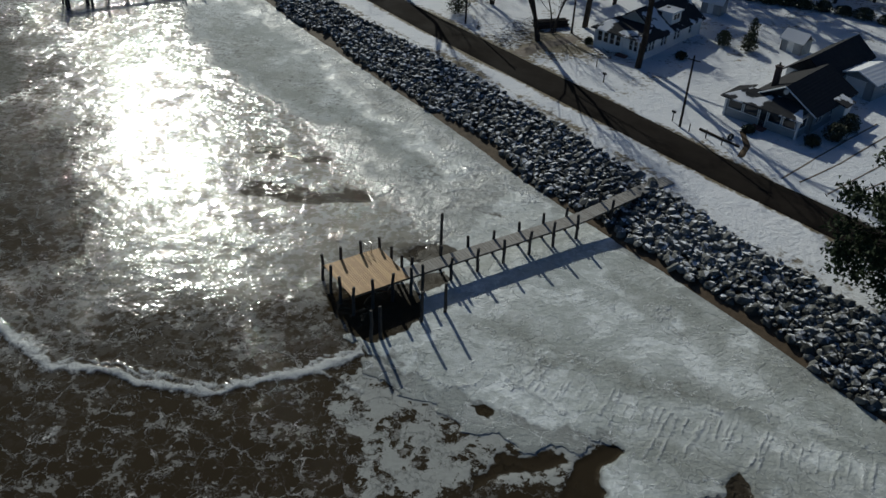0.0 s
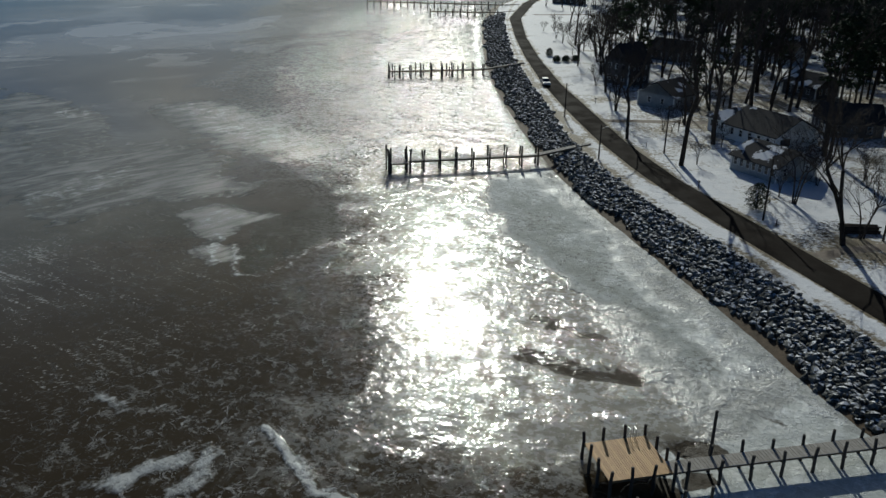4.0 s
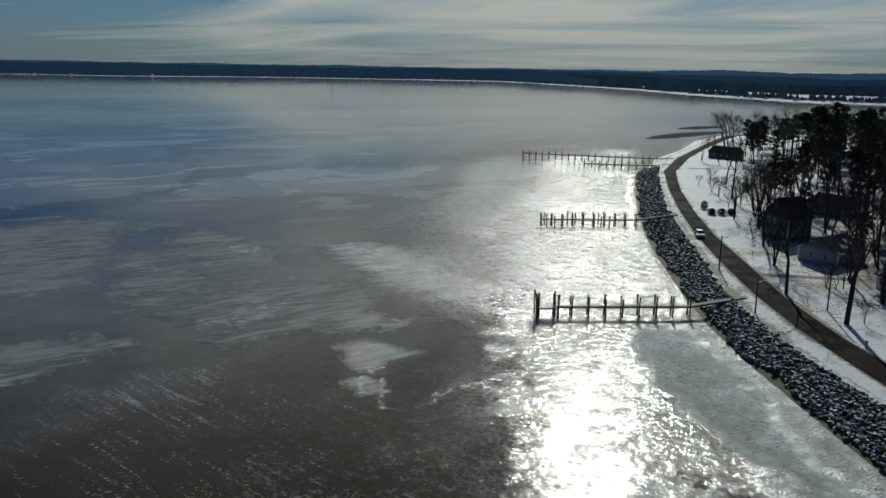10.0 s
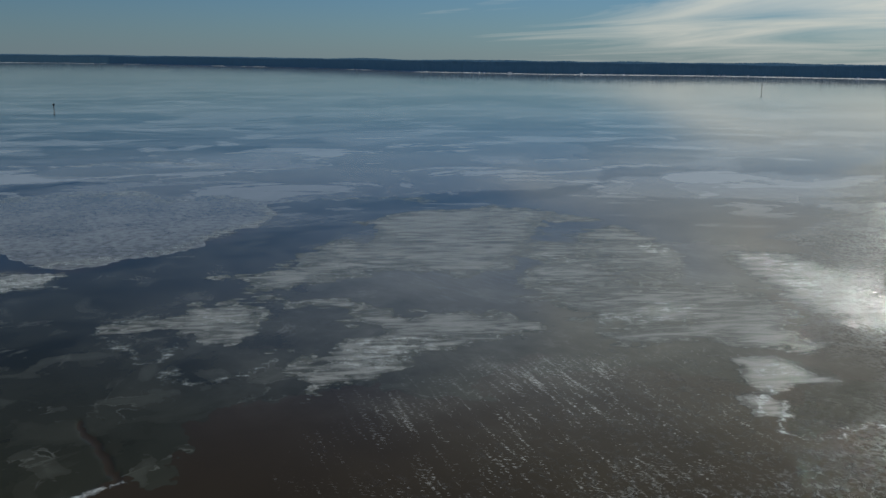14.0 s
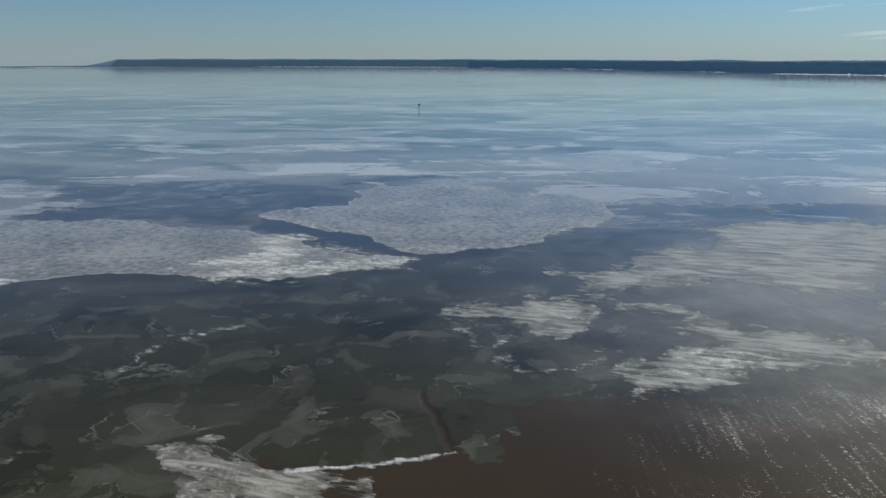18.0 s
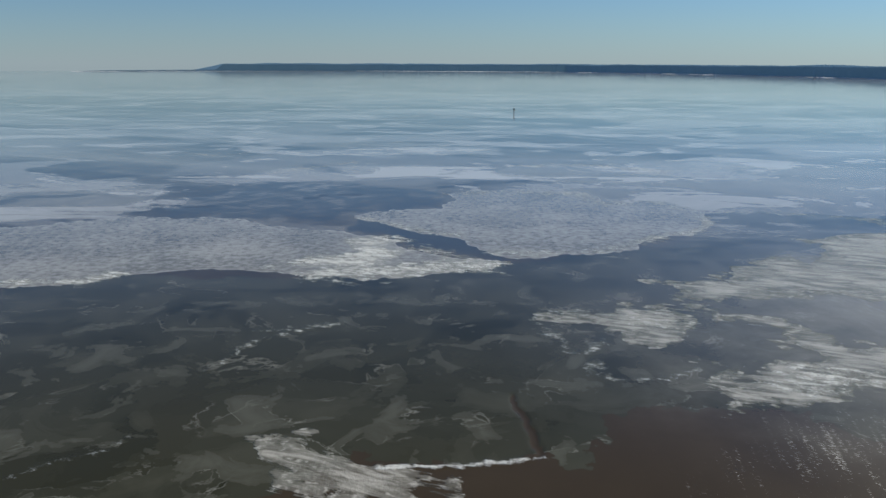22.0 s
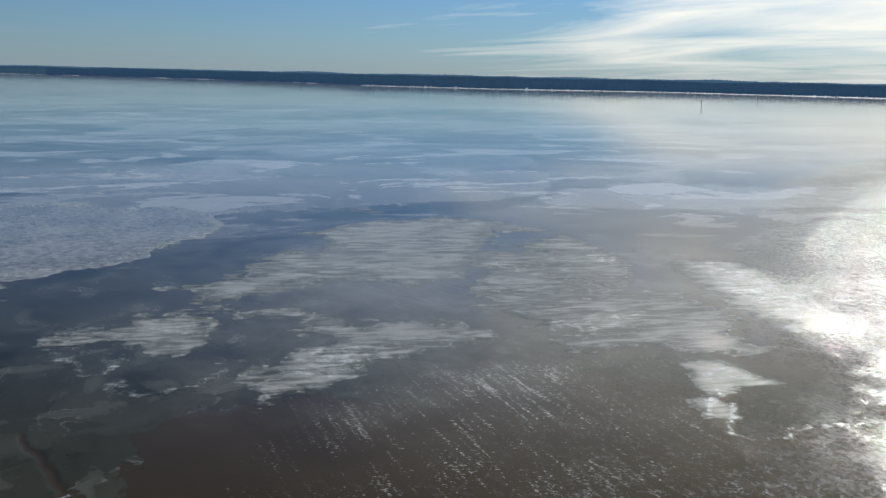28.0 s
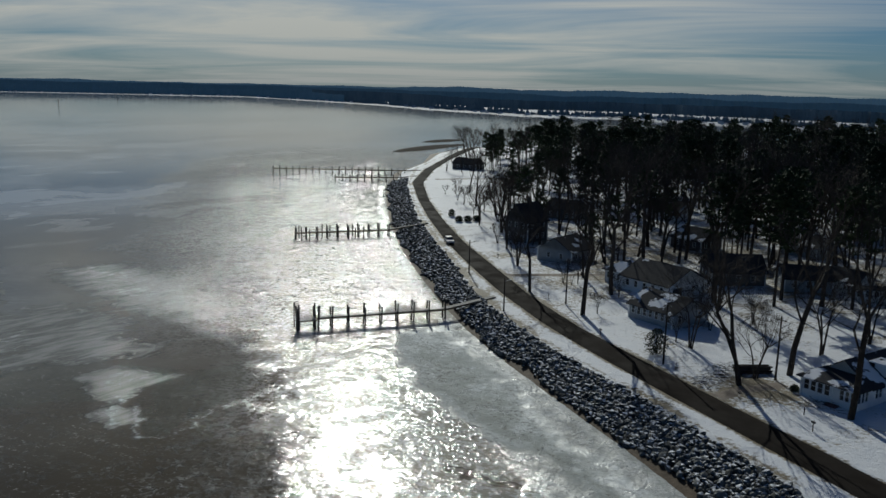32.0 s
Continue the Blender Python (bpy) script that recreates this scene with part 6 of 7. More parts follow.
# ---- trees ----
def bare_tree(seed, height, spread, limbs):
    """Segments of a leafless tree: trunk pieces and branch pieces."""
    rng = random.Random(seed)
    trunk, branches = [], []

    def grow(p, d, r, length, depth):
        n = 3 if depth < 3 else 2
        for i in range(n):
            bend = Vector((rng.gauss(0, 1), rng.gauss(0, 1), rng.gauss(0, 0.6))) * (0.10 + 0.05 * depth)
            d2 = (d + bend + Vector((0, 0, 0.05))).normalized()
            q = p + d2 * length / n
            r2 = r * (0.86 if depth else 0.9)
            (trunk if depth == 0 else branches).append((p, q, r, r2))
            if depth < 4 and (i > 0 or depth > 1):
                for _ in range(1 if depth else (1 if i < 2 else 2)):
                    side = Vector((rng.gauss(0, 1), rng.gauss(0, 1), rng.uniform(-0.1, 0.5))).normalized()
                    grow(q, (d2 * 0.75 + side * spread).normalized(), r2 * rng.uniform(0.45, 0.62), length * rng.uniform(0.45, 0.62), depth + 1)
            p, d, r = q, d2, r2
        if depth < 4:
            for _ in range(2):
                side = Vector((rng.gauss(0, 1), rng.gauss(0, 1), rng.uniform(0, 0.6))).normalized()
                grow(p, (d + side * spread * 0.7).normalized(), r * 0.62, length * 0.55, depth + 1)

    for k in range(limbs):
        lean = Vector((rng.gauss(0, 0.10), rng.gauss(0, 0.10), 1)).normalized() if limbs > 1 else Vector((rng.gauss(0, 0.03), rng.gauss(0, 0.03), 1)).normalized()
        grow(Vector((0.25 * k * math.cos(k * 2.4), 0.25 * k * math.sin(k * 2.4), -0.3)), lean, height * 0.018 / math.sqrt(limbs) + 0.05, height * 0.58, 0)
    return trunk, branches


def bare_meshes(seed, height, spread, limbs=1):
    t, b = bare_tree(seed, height, spread, limbs)
    vt, ft = tubes_mesh(t, 8)
    thick = [s for s in b if s[2] > 0.035]
    thin = [(p, q, max(r, 0.018), max(r2, 0.012)) for p, q, r, r2 in b if r <= 0.035]
    v1, f1 = tubes_mesh(thick, 5)
    v2, f2 = tubes_mesh(thin, 3)
    k = len(v1)
    return raw_mesh("trunk", vt, ft, m_bark, True), raw_mesh("crown", v1 + v2, f1 + [tuple(i + k for i in f) for f in f2], m_twig)


def pine_meshes(seed, height, base=0.45, width=0.16, clumps=60):
    """A tall pine: a bare trunk, then whorls of limbs that carry ragged tufts of needles."""
    rng = random.Random(seed)
    segs, limbs, vs, fs = [], [], [], []
    p, r = Vector((0, 0, -0.3)), height * 0.013 + 0.06
    for i in range(8):
        q = Vector((rng.gauss(0, 0.12) * i / 4, rng.gauss(0, 0.12) * i / 4, height * (i + 1) / 8))
        segs.append((p, q, r, r * 0.84))
        p, r = q, r * 0.84
    for i in range(clumps):
        f = base + (1 - base) * rng.random() ** 0.8
        reach = height * width * (0.35 + 0.65 * math.sin(math.pi * (0.18 + 0.8 * (f - base) / (1 - base)))) * rng.uniform(0.3, 1.1) + 0.3
        a = rng.uniform(0, 6.2832)
        root = Vector((0, 0, height * f))
        tip = root + Vector((math.cos(a) * reach, math.sin(a) * reach, reach * rng.uniform(-0.1, 0.35)))
        limbs.append((root, tip, 0.05, 0.02))
        for _ in range(24):
            c = root.lerp(tip, rng.uniform(0.6, 1.08)) + Vector((rng.gauss(0, 0.4), rng.gauss(0, 0.4), rng.gauss(0, 0.16)))
            d = Vector((rng.gauss(0, 1), rng.gauss(0, 1), rng.gauss(0.3, 0.6))).normalized() * rng.uniform(0.4, 1.0)
            s = d.cross(Vector((rng.gauss(0, 1), rng.gauss(0, 1), rng.gauss(0, 1)))).normalized() * rng.uniform(0.12, 0.3)
            k = len(vs)
            vs += [c - s, c + s, c + d]
            fs.append((k, k + 1, k + 2))
    v1, f1 = tubes_mesh(segs + limbs, 6)
    return raw_mesh("trunk", v1, f1, m_bark, True), raw_mesh("crown", vs, fs, m_needle)


def tree_kind(name, label, meshes, crown):
    t = thing(name, label, "tree", group="trees of the shore woods")
    piece("trunk", meshes[0], t, Matrix())
    piece(crown, meshes[1], t, Matrix())
    return t


oak = [bare_meshes(s, 1.0 * h, sp, n) for s, h, sp, n in ((1, 19, 0.85, 1), (2, 22, 0.7, 1), (3, 17, 0.9, 2), (4, 20, 0.75, 1), (6, 12, 0.9, 3))]
pines = [pine_meshes(s, h, b, w, n) for s, h, b, w, n in ((11, 22, 0.46, 0.19, 80), (12, 20, 0.4, 0.21, 80), (13, 23, 0.52, 0.18, 80), (14, 16, 0.3, 0.26, 80))]
kinds = {}


def tree(kind, i, x, y, scale=1.0, turn=0.0, label=""):
    m = pose(x, y, set_on_ground(x, y), 0, 0, turn)
    first = kinds.get((kind, i))
    if first is None:
        t = tree_kind("bare_tree" if kind == "oak" else "pine_tree", "tall leafless tree with a dark trunk" if kind == "oak" else "tall dark green pine with a bare lower trunk", (oak if kind == "oak" else pines)[i], "crown")
        kinds[kind, i] = t
        t.scale = (scale,) * 3
        t.matrix_basis = m @ Matrix.Diagonal((scale, scale, scale, 1))
    else:
        t = copy_thing(first, m)
        t.scale = (scale,) * 3
    if label:
        tagged(t, label)
    return t


TREES = [("oak", 0, -8.5, 143.1, 1.15), ("oak", 2, 14.8, 113.4, 1.1), ("oak", 1, -4.2, 159.2, 1.0), ("oak", 3, 21.9, 119.2, 1.05), ("oak", 4, 28.1, 129.8, 1.0),
         ("oak", 1, 26.6, 104.0, 1.0), ("oak", 3, -30.8, 198.8, 0.8), ("oak", 0, -19.7, 157.7, 0.85), ("oak", 1, 14.5, 157.7, 1.1), ("oak", 4, -25.3, 180.2, 1.0),
         ("oak", 1, 45.0, 143.8, 1.15), ("oak", 3, 49.5, 148.1, 1.2), ("oak", 0, 42.9, 148.6, 1.1), ("oak", 2, 58.6, 141.5, 1.0), ("oak", 4, -44.0, 232.0, 0.9),
         ("oak", 4, -40.0, 240.0, 1.0), ("oak", 0, -10.0, 251.9, 1.0), ("oak", 1, 1.6, 190.2, 1.05), ("oak", 3, -61.2, 302.2, 0.7), ("oak", 4, -36.0, 222.0, 1.0),
         ("oak", 2, -84.0, 430.0, 1.05), ("oak", 0, -78.0, 440.0, 1.0), ("oak", 4, -90.0, 445.0, 1.3), ("oak", 3, -66.0, 436.0, 1.0), ("oak", 2, -94.0, 455.0, 1.0), ("oak", 1, -52.0, 268.0, 0.7),
         # the first six here are added to cast shade over the lawns
         ("oak", 3, 56.0, 138.5, 1.0), ("oak", 2, 63.5, 133.5, 0.95), ("pine", 3, 70.5, 135.0, 1.0), ("pine", 1, 76.0, 129.0, 1.0), ("oak", 0, 66.5, 141.5, 1.05), ("pine", 0, 80.5, 124.0, 0.9), ("oak", 4, 36.5, 137.5, 0.9), ("oak", 4, 9.0, 128.5, 0.8), ("oak", 4, 17.0, 116.5, 0.7), ("oak", 2, -88.0, 379.0, 0.6), ("oak", 0, -80.0, 376.0, 0.65), ("oak", 4, -72.0, 374.0, 0.8), ("oak", 3, -66.0, 379.0, 0.65), ("pine", 3, -70.0, 392.0, 0.8), ("pine", 2, 15.2, 155.3, 1.05), ("pine", 0, 25.0, 158.0, 1.0), ("pine", 2, 27.0, 163.5, 1.05), ("oak", 1, 33.5, 160.0, 1.0), ("pine", 0, 38.5, 159.5, 1.0), ("pine", 2, 46.0, 158.0, 0.95), ("pine", 1, 52.0, 163.0, 1.0), ("pine", 2, 31.0, 186.0, 1.0), ("pine", 0, 22.0, 188.0, 1.0), ("pine", 1, 42.0, 181.0, 1.0), ("pine", 2, 52.5, 174.0, 1.0), ("pine", 0, 60.0, 168.0, 1.05), ("pine", 2, 66.0, 178.0, 1.0), ("pine", 1, 49.0, 190.0, 1.0)]
for i, (k, v, x, y, s) in enumerate(TREES):
    tree(k, v, x, y, s, 77 * i)
BUILT = [(o.matrix_basis.translation.x, o.matrix_basis.translation.y, 11.0) for o in scene.objects if o.parent is None and o.get("category") in ("house", "garage", "outbuilding")]
BUILT = [(x + 4, y + 4, r) for x, y, r in BUILT]
wood_rng = random.Random(21)
stood = [(x, y) for _, _, x, y, _ in TREES]
wood_v, wood_f, wood_n = {"pine": [], "oak": []}, {"pine": [], "oak": []}, {"pine": 0, "oak": 0}
mesh_arrays = {}


def arrays(me):
    if me.name not in mesh_arrays:
        co = np.empty(len(me.vertices) * 3)
        me.vertices.foreach_get("co", co)
        mesh_arrays[me.name] = (co.reshape(-1, 3), [tuple(p.vertices) for p in me.polygons])
    return mesh_arrays[me.name]


def far_tree(kind, i, x, y, scale, turn):
    """Adds a distant tree's crown to the joined woods."""
    m = np.array(pose(x, y, set_on_ground(x, y), 0, 0, turn) @ Matrix.Diagonal((scale, scale, scale, 1)))
    for me in (oak if kind == "oak" else pines)[i]:
        co, faces = arrays(me)
        wood_v[kind].append(co @ m[:3, :3].T + m[:3, 3])
        k = wood_n[kind]
        wood_f[kind] += [tuple(j + k for j in f) for f in faces]
        wood_n[kind] += len(co)


def scatter(wanted, lo, hi, room, pine_share, near, far, gap):
    placed = tries = 0
    while placed < wanted and tries < 40000:
        tries += 1
        y = lo + (hi - lo) * wood_rng.random()
        x0 = float(line_x(LAWN_X, y))
        x = x0 + near + wood_rng.random() * (far + room * y)
        if x > 0.60 * y + 12 or (-18 < x < 46 and y < 172) or (-30 < x < 8 and y < 205 and wood_rng.random() < 0.6) or (x < 62 and y < 137) or (x < x0 + 45 and 300 < y < 372) or (x < x0 + 20 and 372 <= y < 425):
            continue
        if any((x - a) ** 2 + (y - b) ** 2 < r * r for a, b, r in BUILT) or any((x - a) ** 2 + (y - b) ** 2 < gap * gap for a, b in stood):
            continue
        stood.append((x, y))
        placed += 1
        kind = "pine" if wood_rng.random() < pine_share else "oak"
        v, size, turn = wood_rng.randrange(4), wood_rng.uniform(0.72, 1.08) * min(1.0, 0.6 + (x - x0) / 130), wood_rng.uniform(0, 360)
        if y < 255:
            tree(kind, v, x, y, size, turn)
        else:
            far_tree(kind, v, x, y, size, turn)


scatter(46, 150, 255, 0.12, 0.15, 13, 18, 5.5)
scatter(48, 138, 200, 0.45, 0.15, 30, 30, 5.0)
scatter(130, 190, 260, 0.5, 0.5, 40, 40, 4.4)
scatter(540, 255, 480, 0.55, 0.62, 22, 36, 3.6)
scatter(190, 470, 680, 0.5, 0.7, 12, 50, 4.6)
brush_rng = random.Random(8)
for i in range(46):          # leafless brush and saplings along the lawns
    y = brush_rng.uniform(128, 300)
    x = float(line_x(LAWN_X, y)) + brush_rng.uniform(5, 34)
    if (x < 62 and y < 130) or any((x - a) ** 2 + (y - b) ** 2 < 50 for a, b, _ in BUILT):
        continue
    tree("oak", 4, x, y, brush_rng.uniform(0.25, 0.55), brush_rng.uniform(0, 360), "low leafless brush growing from the snowy lawn")
for kind, mat, label in (("pine", m_needle, "dense dark pines filling the woods"), ("oak", m_twig, "grey leafless trees among the far pines")):
    far_wood = new("far_woods_" + kind, raw_mesh("far_woods", np.concatenate(wood_v[kind]).tolist(), wood_f[kind], mat))
    tagged(far_wood, label, "woods", kind="stuff")


def shrub(x, y, w, h, label, seed, mat=None):
    """A leafy bush: many small leaf tufts on a few stems."""
    rng = random.Random(seed)
    t = thing("evergreen_shrub", label, "shrub", pose(x, y, set_on_ground(x, y)))
    stems, vs, fs = [], [], []
    for k in range(9):
        a, f = rng.uniform(0, 6.28), rng.uniform(0.2, 0.8)
        stems.append((Vector((0, 0, -0.1)), Vector((math.cos(a) * w * 0.4 * f, math.sin(a) * w * 0.4 * f, h * rng.uniform(0.5, 0.9))), 0.05, 0.02))
    for k in range(int(420 * max(w, 1.2))):
        a, f = rng.uniform(0, 6.2832), rng.random() ** 0.45
        zz = rng.uniform(0.04, 1.0)
        rr = w / 2 * f * math.sqrt(max(0.05, 1 - (2 * zz - 0.75) ** 2 / 1.6)) * rng.uniform(0.75, 1.15)
        c = Vector((math.cos(a) * rr, math.sin(a) * rr, zz * h))
        d = Vector((rng.gauss(0, 1), rng.gauss(0, 1), rng.gauss(0.4, 0.8))).normalized() * rng.uniform(0.12, 0.3)
        s = d.cross(Vector((rng.gauss(0, 1), rng.gauss(0, 1), rng.gauss(0, 1)))).normalized() * rng.uniform(0.06, 0.13)
        k0 = len(vs)
        vs += [c - s, c + s, c + d]
        fs.append((k0, k0 + 1, k0 + 2))
    v1, f1 = tubes_mesh(stems, 5)
    piece("stem", raw_mesh("stem", v1, f1, m_bark), t, Matrix())
    piece("foliage", raw_mesh("foliage", vs, fs, mat or m_shrub), t, Matrix())
    return t


shrub(3.8, 124.2, 3.6, 3.8, "tall ragged evergreen shrub on the snowy lawn", 1)
shrub(-55.2, 245.8, 2.2, 2.1, "round dark evergreen shrub beside the road", 2, m_needle)
for i, (x, y) in enumerate(((-51.0, 236.8), (-48.6, 237.8), (-46.2, 239.0))):
    shrub(x, y, 2.6, 1.6, "low dark hedge bush beside the road", 3 + i, m_needle)
for i, (x, y, w, h) in enumerate(((40.1, 113.0, 2.2, 2.0), (43.0, 111.2, 2.4, 2.3), (45.0, 116.0, 1.6, 2.8), (33.0, 107.6, 1.6, 0.9), (21.5, 112.4, 1.3, 0.8), (44.5, 84.5, 2.6, 1.8), (47.0, 86.8, 2.4, 1.9), (41.5, 83.0, 1.8, 1.2), (35.5, 86.0, 1.5, 0.8))):
    shrub(x, y, w, h, "small dark evergreen bush against a house wall", 20 + i)
for i, (x, y, w, h) in enumerate(((50.0, 133.6, 3.0, 1.5), (52.6, 132.6, 3.2, 1.2), (55.0, 131.6, 3.0, 1.6), (57.4, 130.6, 3.4, 1.3), (60.0, 129.4, 3.0, 1.5), (62.6, 127.8, 3.2, 1.2), (65.0, 126.0, 3.4, 1.6), (67.6, 123.8, 3.0, 1.3), (70.0, 121.5, 3.0, 1.4))):
    shrub(x, y, w, h, "dark hedge bush along a snowy garden edge", 40 + i)

# the big broad-crowned evergreen on the verge
big_pine = thing("broad_evergreen", "broad-crowned dark evergreen tree on the snowy verge", "tree", pose(38.4, 53.2, set_on_ground(38.4, 53.2)) @ Matrix.Diagonal((1.3, 1.3, 1.3, 1)))
rng = random.Random(77)
segs, vs, fs = [(Vector((0, 0, -0.3)), Vector((0.2, 0.1, 4.5)), 0.32, 0.24), (Vector((0.2, 0.1, 4.5)), Vector((0.1, 0.4, 10.0)), 0.24, 0.08)], [], []
for k in range(120):
    zz = rng.uniform(1.8, 10.5)
    reach = 5.4 * math.sqrt(max(0.05, 1 - ((zz - 4.8) / 6.2) ** 2)) * rng.uniform(0.35, 1.05)
    a = rng.uniform(0, 6.2832)
    root, tip = Vector((0.1, 0.2, zz * 0.85)), Vector((math.cos(a) * reach, math.sin(a) * reach, zz))
    segs.append((root, tip, 0.05, 0.02))
    for _ in range(150):
        c = tip + Vector((rng.gauss(0, 0.5), rng.gauss(0, 0.5), rng.gauss(0, 0.32)))
        d = Vector((rng.gauss(0, 1), rng.gauss(0, 1), rng.gauss(0.3, 0.7))).normalized() * rng.uniform(0.2, 0.42)
        s = d.cross(Vector((rng.gauss(0, 1), rng.gauss(0, 1), rng.gauss(0, 1)))).normalized() * rng.uniform(0.07, 0.15)
        k0 = len(vs)
        vs += [c - s, c + s, c + d]
        fs.append((k0, k0 + 1, k0 + 2))
v1, f1 = tubes_mesh(segs, 6)
piece("trunk", raw_mesh("trunk", v1, f1, m_bark), big_pine, Matrix())
piece("crown", raw_mesh("crown", vs, fs, m_needle), big_pine, Matrix())

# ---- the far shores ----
# blue haze of distance is mixed into the base colours of these woods
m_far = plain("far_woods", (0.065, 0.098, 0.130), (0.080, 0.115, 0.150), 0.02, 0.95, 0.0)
m_far_mid = plain("hazed_wooded_rise", (0.105, 0.165, 0.220), (0.120, 0.185, 0.245), 0.02, 0.95, 0.0)
m_far_hill = plain("hazed_far_hills", (0.160, 0.245, 0.330), (0.175, 0.265, 0.350), 0.02, 0.95, 0.0)
m_far_west = plain("hazed_western_woods", (0.065, 0.098, 0.130), (0.080, 0.115, 0.150), 0.02, 0.95, 0.0)
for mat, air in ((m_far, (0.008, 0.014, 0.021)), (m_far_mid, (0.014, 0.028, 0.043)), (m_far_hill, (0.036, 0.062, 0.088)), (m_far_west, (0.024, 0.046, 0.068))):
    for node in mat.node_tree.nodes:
        if node.type == "BSDF_PRINCIPLED":       # light scattered by kilometres of air, added as a faint glow
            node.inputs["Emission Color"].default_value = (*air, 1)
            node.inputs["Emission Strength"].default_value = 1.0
m_far_snow = plain("far_snowy_shore", (0.14, 0.16, 0.19), (0.72, 0.73, 0.75), 0.011, 0.8, 0.0)
FAR_AZ = [-60, -14, -3.8, 1.6, 7.8, 14.2, 20.2, 26.4, 40.5, 51.1, 59.2, 79.3, 92, 101, 112]
FAR_D = [900, 1050, 1141, 1251, 1251, 1474, 1883, 2318, 2406, 2323, 2500, 4100, 4600, 4750, 4800]


def far_strip(name, label, az0, az1, d_off, depth, top, low, mat, seed, jag, crest=0.5):
    """A band of land with an uneven wooded top, seen across the water."""
    vs, fs = [], []
    n = int((az1 - az0) / 0.05)
    a = np.linspace(az0, az1, n)
    d = np.interp(a, FAR_AZ, FAR_D) + d_off + 40 * (fbm(a * 1.3, a * 0 + seed, 4, seed) - 0.5)
    h = top(a) * (1 + jag * (fbm(a * 9, a * 0 + seed + 0.5, 5, seed + 3, 0.7) - 0.5))
    h = h * (0.93 + 0.3 * (fbm(a * 0.35, a * 0 + seed + 0.2, 4, seed + 9, 0.6) - 0.4))
    d = np.minimum(d, 4600 + d_off * 0.25)
    for i in range(n):
        sx, cy_ = -math.sin(radians(a[i])), math.cos(radians(a[i]))
        for k, z in ((0, low), (crest * 0.4, h[i] * 0.8), (crest, h[i]), (depth, -0.5)):
            vs.append((sx * (d[i] + k), cy_ * (d[i] + k), z))
        if i:
            o = 4 * (i - 1)
            fs += [(o + k, o + k + 4, o + k + 5, o + k + 1) for k in range(3)]
    ob = new(name, raw_mesh(name, vs, fs, mat, False))
    return tagged(ob, label, "far shore", kind="structure")


far_strip("backdrop_beach", "thin snow-covered beach of the far shore", -60, 110, -8, 160, lambda a: 1.0 + 0 * a, -0.3, m_far_snow, 2, 1.3, 30)
far_strip("backdrop_fields", "snowy fields and gardens behind the far beach", -60, 30, 30, 260, lambda a: np.interp(a, [-60, 12, 30], [5.5, 5.0, 1.5]), -0.3, m_far_snow, 12, 0.5, 200)
WOOD_AZ = [-60, 8, 24, 51, 79, 101, 101.5, 108, 110]
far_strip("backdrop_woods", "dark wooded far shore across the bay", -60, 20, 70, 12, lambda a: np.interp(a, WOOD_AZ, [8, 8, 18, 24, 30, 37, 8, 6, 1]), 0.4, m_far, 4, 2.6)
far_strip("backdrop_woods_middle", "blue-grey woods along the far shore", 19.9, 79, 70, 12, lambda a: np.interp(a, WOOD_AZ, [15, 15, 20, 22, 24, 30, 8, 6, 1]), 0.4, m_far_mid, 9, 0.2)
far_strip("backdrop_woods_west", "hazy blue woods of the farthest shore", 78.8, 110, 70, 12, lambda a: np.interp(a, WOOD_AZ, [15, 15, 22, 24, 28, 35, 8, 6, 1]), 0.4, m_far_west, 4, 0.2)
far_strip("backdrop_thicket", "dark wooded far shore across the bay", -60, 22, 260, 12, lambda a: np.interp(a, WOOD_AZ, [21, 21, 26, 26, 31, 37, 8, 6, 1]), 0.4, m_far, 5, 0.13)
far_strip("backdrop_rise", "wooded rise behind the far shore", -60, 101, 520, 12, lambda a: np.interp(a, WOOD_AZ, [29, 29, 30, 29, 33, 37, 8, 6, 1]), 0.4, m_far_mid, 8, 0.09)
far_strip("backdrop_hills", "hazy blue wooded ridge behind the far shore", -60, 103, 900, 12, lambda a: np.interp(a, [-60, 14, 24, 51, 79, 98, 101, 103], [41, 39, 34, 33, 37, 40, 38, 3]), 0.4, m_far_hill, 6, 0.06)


# white houses strung along the far shore
far_first = thing("far_house", "small pale house with a snowy roof on the far shore", "house", group="houses on the far shore")
part("wall", boxed((0, 0, 2.2), (16, 9, 4.4)), m_white, far_first)
bm = bmesh.new()
vv = [bm.verts.new(p) for p in ((-8.5, -5, 4.3), (8.5, -5, 4.3), (8.5, 5, 4.3), (-8.5, 5, 4.3), (-8.5, 0, 7.4), (8.5, 0, 7.4))]
for f in ((0, 1, 5, 4), (2, 3, 4, 5), (0, 4, 3), (1, 2, 5)):
    bm.faces.new([vv[i] for i in f])
part("roof", bm, m_far_snow, far_first)
far_rng = random.Random(31)
spots = []
for i in range(95):
    a = far_rng.choice((far_rng.uniform(-20, 12), far_rng.uniform(-20, 30), far_rng.uniform(28, 58)))
    spots.append((a, float(np.interp(a, FAR_AZ, FAR_D)) + far_rng.uniform(12, 66)))
for i, (a, d) in enumerate(spots):
    size = far_rng.uniform(0.2, 0.5)
    m = pose(-math.sin(radians(a)) * d, math.cos(radians(a)) * d, 1.0, 0, 0, a + far_rng.uniform(-40, 40))
    if i == 0:
        far_first.matrix_basis = m @ Matrix.Diagonal((size, size, size, 1))
    else:
        t = copy_thing(far_first, m)
        t.scale = (size,) * 3

